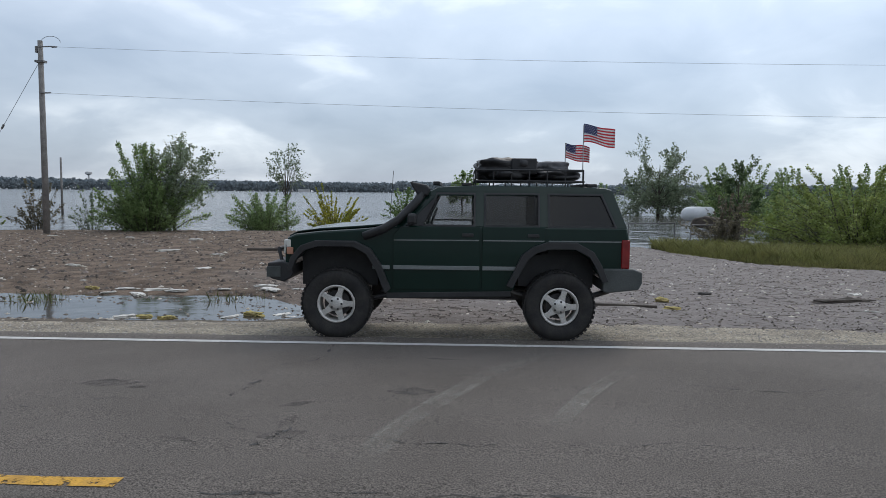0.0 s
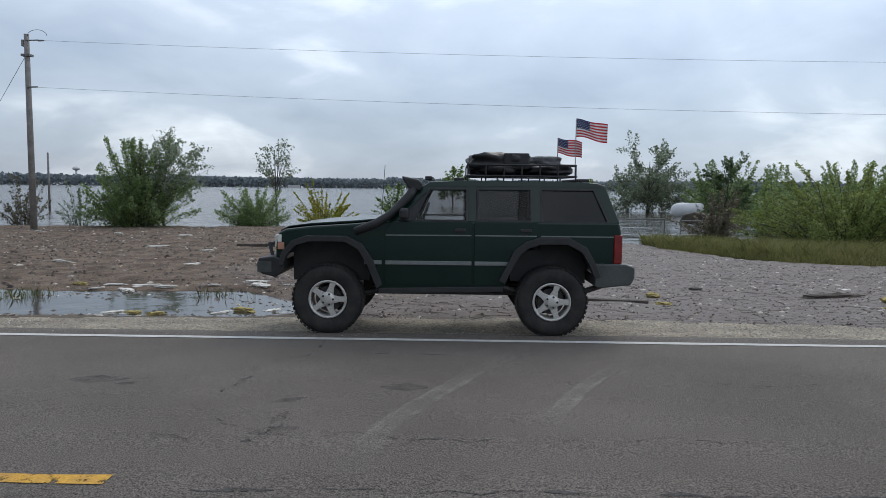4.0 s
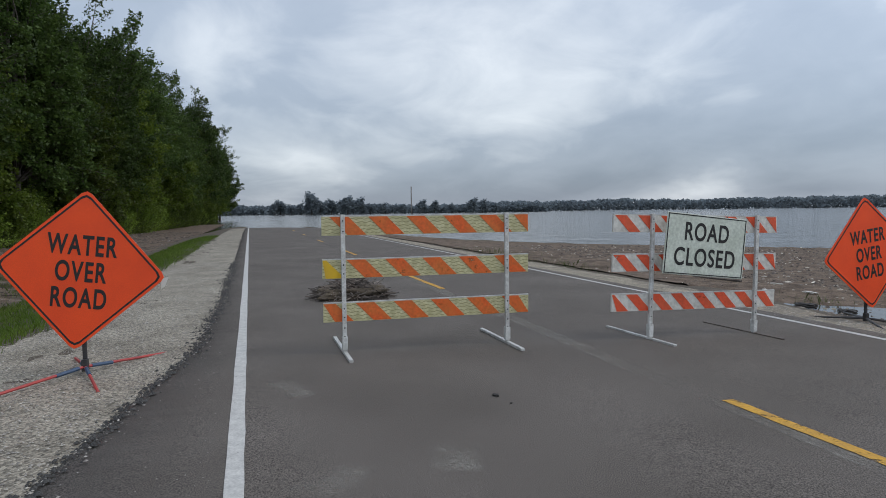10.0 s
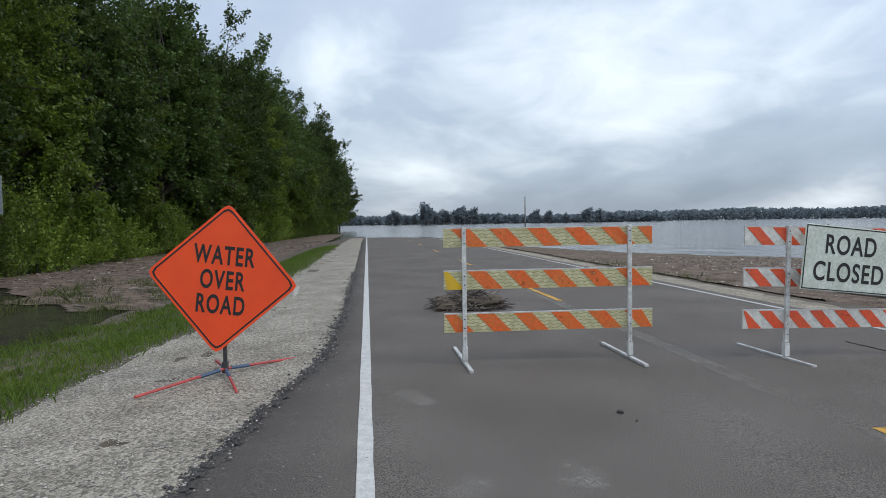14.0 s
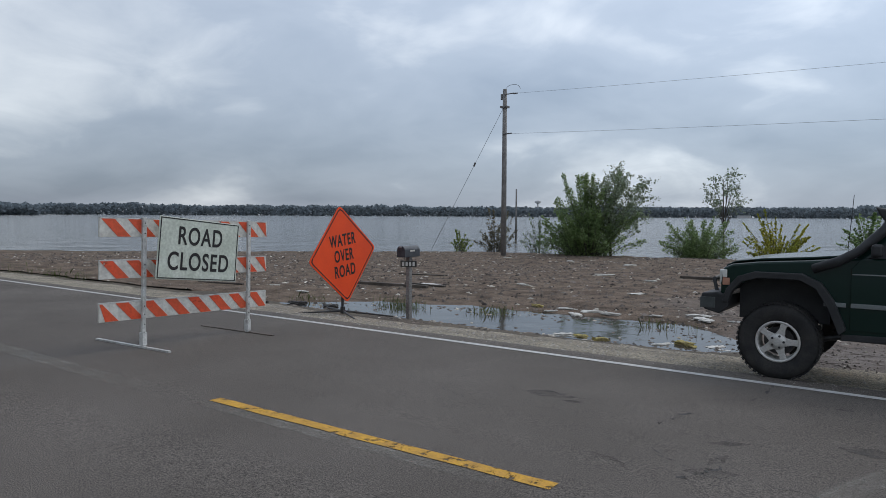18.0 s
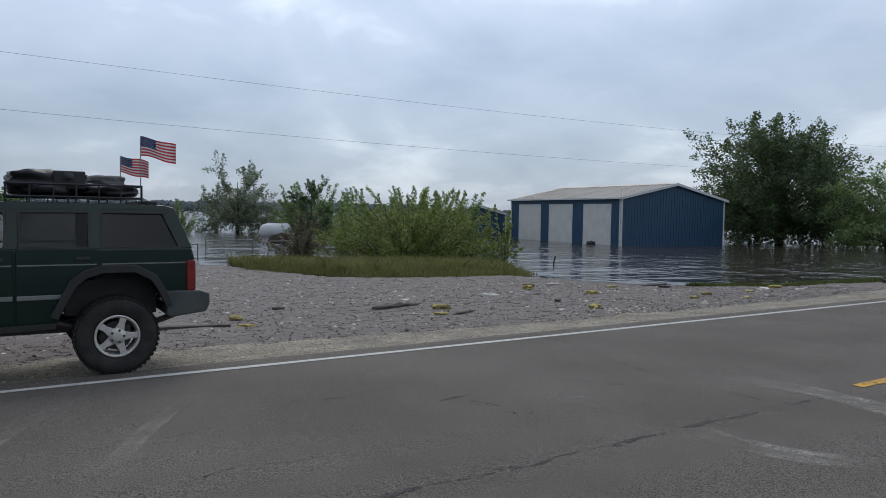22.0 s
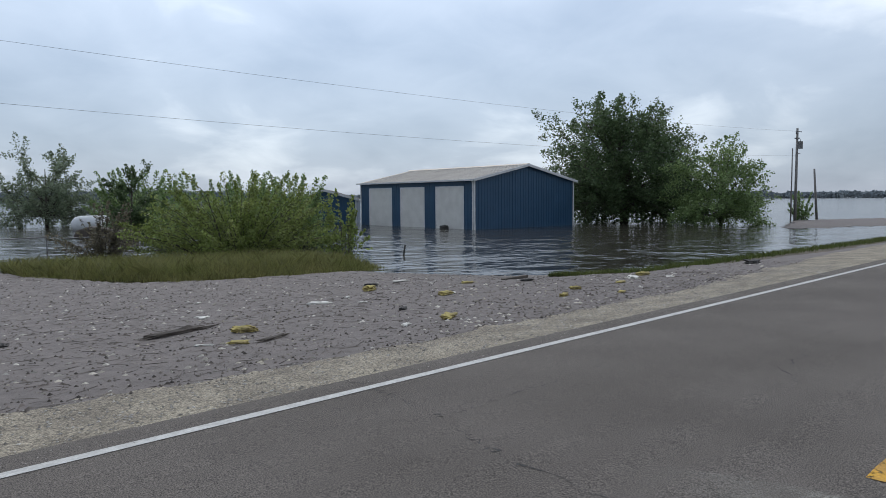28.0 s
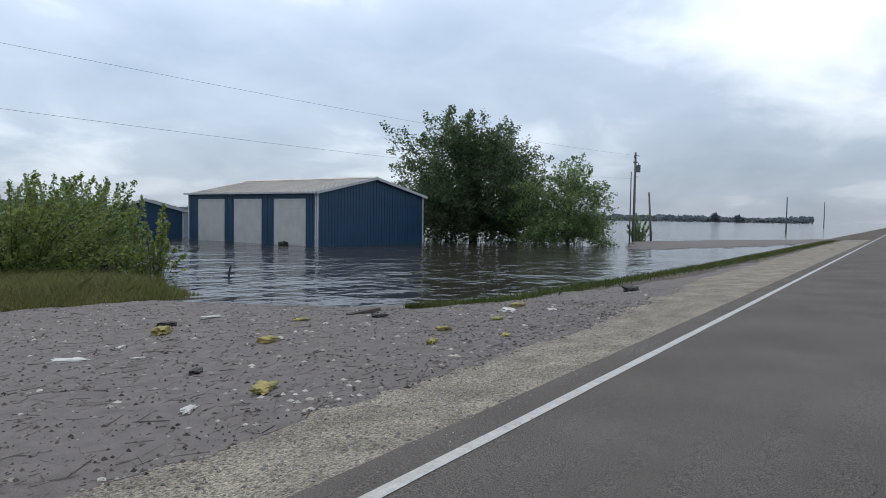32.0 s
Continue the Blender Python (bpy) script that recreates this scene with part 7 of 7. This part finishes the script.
for x, y, w in ((11.6, 14.2, 0.42), (15.6, 16.5, 0.4), (19.4, 12.1, 0.5), (12.1, 13.5, 0.16), (12.6, 14.7, 0.2), (10.9, 10.85, 0.2), (19.8, 11.3, 0.3), (-2.2, 13.45, 0.4), (-3.9, 13.3, 0.35), (-4.3, 13.35, 0.4), (-4.9, 13.4, 0.3), (-3.55, 10.5, 0.3), (-3.36, 10.42, 0.14), (-2.43, 10.9, 0.13), (-2.11, 10.9, 0.3), (-1.38, 11.2, 0.3), (-1.95, 11.1, 0.2), (-1.2, 11.0, 0.2), (-2.36, 13.8, 0.35), (-4.5, 12.96, 0.4), (-3.04, 13.43, 0.2), (-1.64, 13.6, 0.25), (-5.1, 13.1, 0.25),
                (-4.7, 16.8, 0.35), (-7.6, 21.6, 0.5), (-8.7, 26.7, 0.4), (-7.9, 16.9, 0.4), (2.0, 12.9, 0.4), (9.3, 14.4, 0.2), (10.3, 16.7, 0.18), (-5.7, 20.6, 0.35), (-11.5, 12.2, 0.3), (-13, 12.6, 0.25),
                (-12.0, 11.4, 0.22), (-15.5, 12.4, 0.4), (-9.8, 15.2, 0.5), (8.1, 11.7, 0.2), (9.3, 14.3, 0.22), (14.1, 13.2, 0.3), (-16.8, 31.0, 0.4), (-13.0, 30.4, 0.4), (-17.5, 14.5, 0.35)):
    chunk("foam_scrap", x, y, lie(x, y), w, w * lr.uniform(0.3, 0.5), w * lr.uniform(0.08, 0.16), "litter_white", "dirty white plastic foam scrap in the debris", "litter", lr.uniform(-50, 50), lr.uniform(0, 50))
for x, y, w in ((24.7, 11.3, 0.5), (12.0, 12.2, 0.2), (17.0, 13.5, 0.25), (14.4, 16.2, 0.3), (-9.9, 10.6, 0.35), (-9.2, 10.9, 0.3), (6.2, 14.0, 0.2), (3.6, 16.0, 0.25)):
    chunk("rubber_scrap", x, y, lie(x, y), w, w * 0.5, w * 0.25, "litter_dark", "dark soaked rubber scrap in the debris", "litter", lr.uniform(-50, 50), lr.uniform(0, 50))


def board(x, y, ln, wd, th, turn, label, name="board", tilt=0.0):
    b = part(name, Geo().box(-ln / 2, ln / 2, -wd / 2, wd / 2, 0, th), "old_wood", bevel=0.008, at=pose(x, y, lie(x, y) - 0.01, 0, tilt, turn))
    return tagged(b, label, "lumber")


chunk("driftwood", 8.3, 13.0, lie(8.3, 13.0), 0.95, 0.14, 0.06, "old_wood", "dark soaked driftwood log lying in the grey debris", "driftwood", 12, 7, 0.6)
chunk("driftwood", 9.0, 11.45, lie(9.0, 11.45), 0.5, 0.08, 0.04, "old_wood", "dark wet driftwood stick lying in the grey debris", "driftwood", 20, 3, 0.6)
board(-10.75, 14.55, 2.5, 0.13, 0.09, 6, "long weathered timber beam lying across the debris")
board(-9.9, 15.1, 1.4, 0.10, 0.06, -4, "weathered plank lying across the debris")
board(-12.6, 18.5, 1.8, 0.09, 0.05, 10, "dark plank half sunk in chaff")
board(-4.2, 22.2, 2.2, 0.12, 0.10, 4, "dark driftwood log on the chaff")
board(-3.0, 24.6, 1.6, 0.14, 0.08, -8, "dark driftwood log on the chaff")
board(3.9, 12.0, 1.6, 0.10, 0.05, -10, "dark wet plank behind the parked vehicle")
board(-14.5, 12.0, 1.5, 0.08, 0.05, 14, "dark stick at the edge of the gravel")
board(-10.6, 9.6, 1.3, 0.07, 0.05, 25, "dark stick at the edge of the gravel")
board(17.5, 14.3, 1.1, 0.12, 0.07, 8, "dark wet stick at the waterline")


# heap of washed-up straw on the road
hp = thing("straw_heap", pose(-11.75, 1.95, road_z(-11.7, 1.9)), "small dark heap of washed-up stalks on the asphalt", "debris heap")
hr = np.random.default_rng(3)
hv, hf = [], []
for i in range(1500):
    a, r = hr.uniform(0, 6.28), hr.uniform(0, 1) ** 0.6
    cx, cy = math.cos(a) * r * 0.42, math.sin(a) * r * 0.68
    cz = 0.36 * max(0.0, 1 - r ** 1.8) * hr.uniform(0.25, 1.0) + 0.01
    b, el, ln, t = hr.uniform(0, 6.28), hr.normal(0, 0.25), hr.uniform(0.06, 0.26), hr.uniform(0.004, 0.011)
    dx, dy, dz = math.cos(b) * ln, math.sin(b) * ln, el * ln
    k = len(hv)
    hv += [(cx - dx, cy - dy - t, max(0, cz - dz)), (cx - dx, cy - dy + t, max(0, cz - dz)), (cx - dx, cy - dy, max(0.004, cz - dz + 1.7 * t)), (cx + dx, cy + dy - t, max(0, cz + dz)), (cx + dx, cy + dy + t, max(0, cz + dz)), (cx + dx, cy + dy, max(0.004, cz + dz + 1.7 * t))]
    hf += [(k, k + 3, k + 5, k + 2), (k + 1, k + 2, k + 5, k + 4), (k, k + 1, k + 4, k + 3), (k, k + 2, k + 1), (k + 3, k + 4, k + 5)]
joined("straw", hv, hf, "stick", "stuff", "", "", hp)
core = lump("core", -0.36, 0.36, -0.6, 0.6, 0, 0.24, "soil", "", "", 4, 0.3)
core.parent = hp
core.matrix_basis = pose(0, 0, 0.10)
for x, y, w in ((-4.35, 2.15, 0.06), (-4.1, 2.2, 0.03)):
    chunk("dirt_clod", x, y, road_z(x, y), w, w * 0.5, w * 0.4, "litter_dark", "small dark dirt clod on the asphalt", "clod", lr.uniform(0, 180), lr.uniform(0, 50))


# pipe rails, a white tank and an upturned hull in the flooded yard
def pipe_gate(x, y, turn, ln):
    g_ = thing("pipe_rail", pose(x, y, -0.95, 0, 0, turn), "low bent grey pipe rail standing in flood water", "rail")
    part("rail", Geo().tube([(0, 0, 1.05), (ln, 0, 1.08)], 0.03, 8), "bracket", g_)
    for q in (0, ln):
        part("post", Geo().tube([(q, 0, 0), (q, 0, 1.06)], 0.03, 8), "bracket", g_)


pipe_gate(7.6, 33.5, 20, 1.6)
pipe_gate(10.4, 38.0, 8, 2.6)
pipe_gate(13.4, 37.0, -10, 1.8)
tank = thing("storage_tank", pose(22.1, 62, -0.85, 0, 0, 150), "white rounded storage tank half hidden by trees", "tank")
tv = Geo().lathe([(0.0, -1.4), (0.4, -1.33), (0.62, -1.1), (0.72, -0.7), (0.74, 0.0), (0.74, 1.1), (0.62, 1.3), (0, 1.4)], 24)
part("shell", tv, "white_metal", tank, smooth=True, at=pose(0, 0, 0.75, 0, 0, 90))
hull = thing("upturned_boat", pose(17.9, 45.5, -0.6, 0, 8, -25), "brown upturned boat hull stranded among bushes", "boat")
part("hull", Geo().prism([(-1.7, 0), (-1.6, 0.5), (-0.9, 0.8), (0.9, 0.75), (1.7, 0.4), (1.9, 0)], "y", -0.6, 0.6), "old_wood", hull, bevel=0.1)
stick = thing("stump_stick", pose(22.6, 24.6, -0.75), "dark bent stick rising from the water", "stick")
part("stem", Geo().tube([(0, 0, 0), (0.03, 0, 0.35), (0.10, 0, 0.62)], 0.035, 6), "litter_dark", stick)
ball = chunk("plastic_drum", 41.2, 41.6, WATER - 0.12, 0.6, 0.5, 0.42, "litter_dark", "dark drum floating against the garage door", "drum", 10, 4, 0.1)
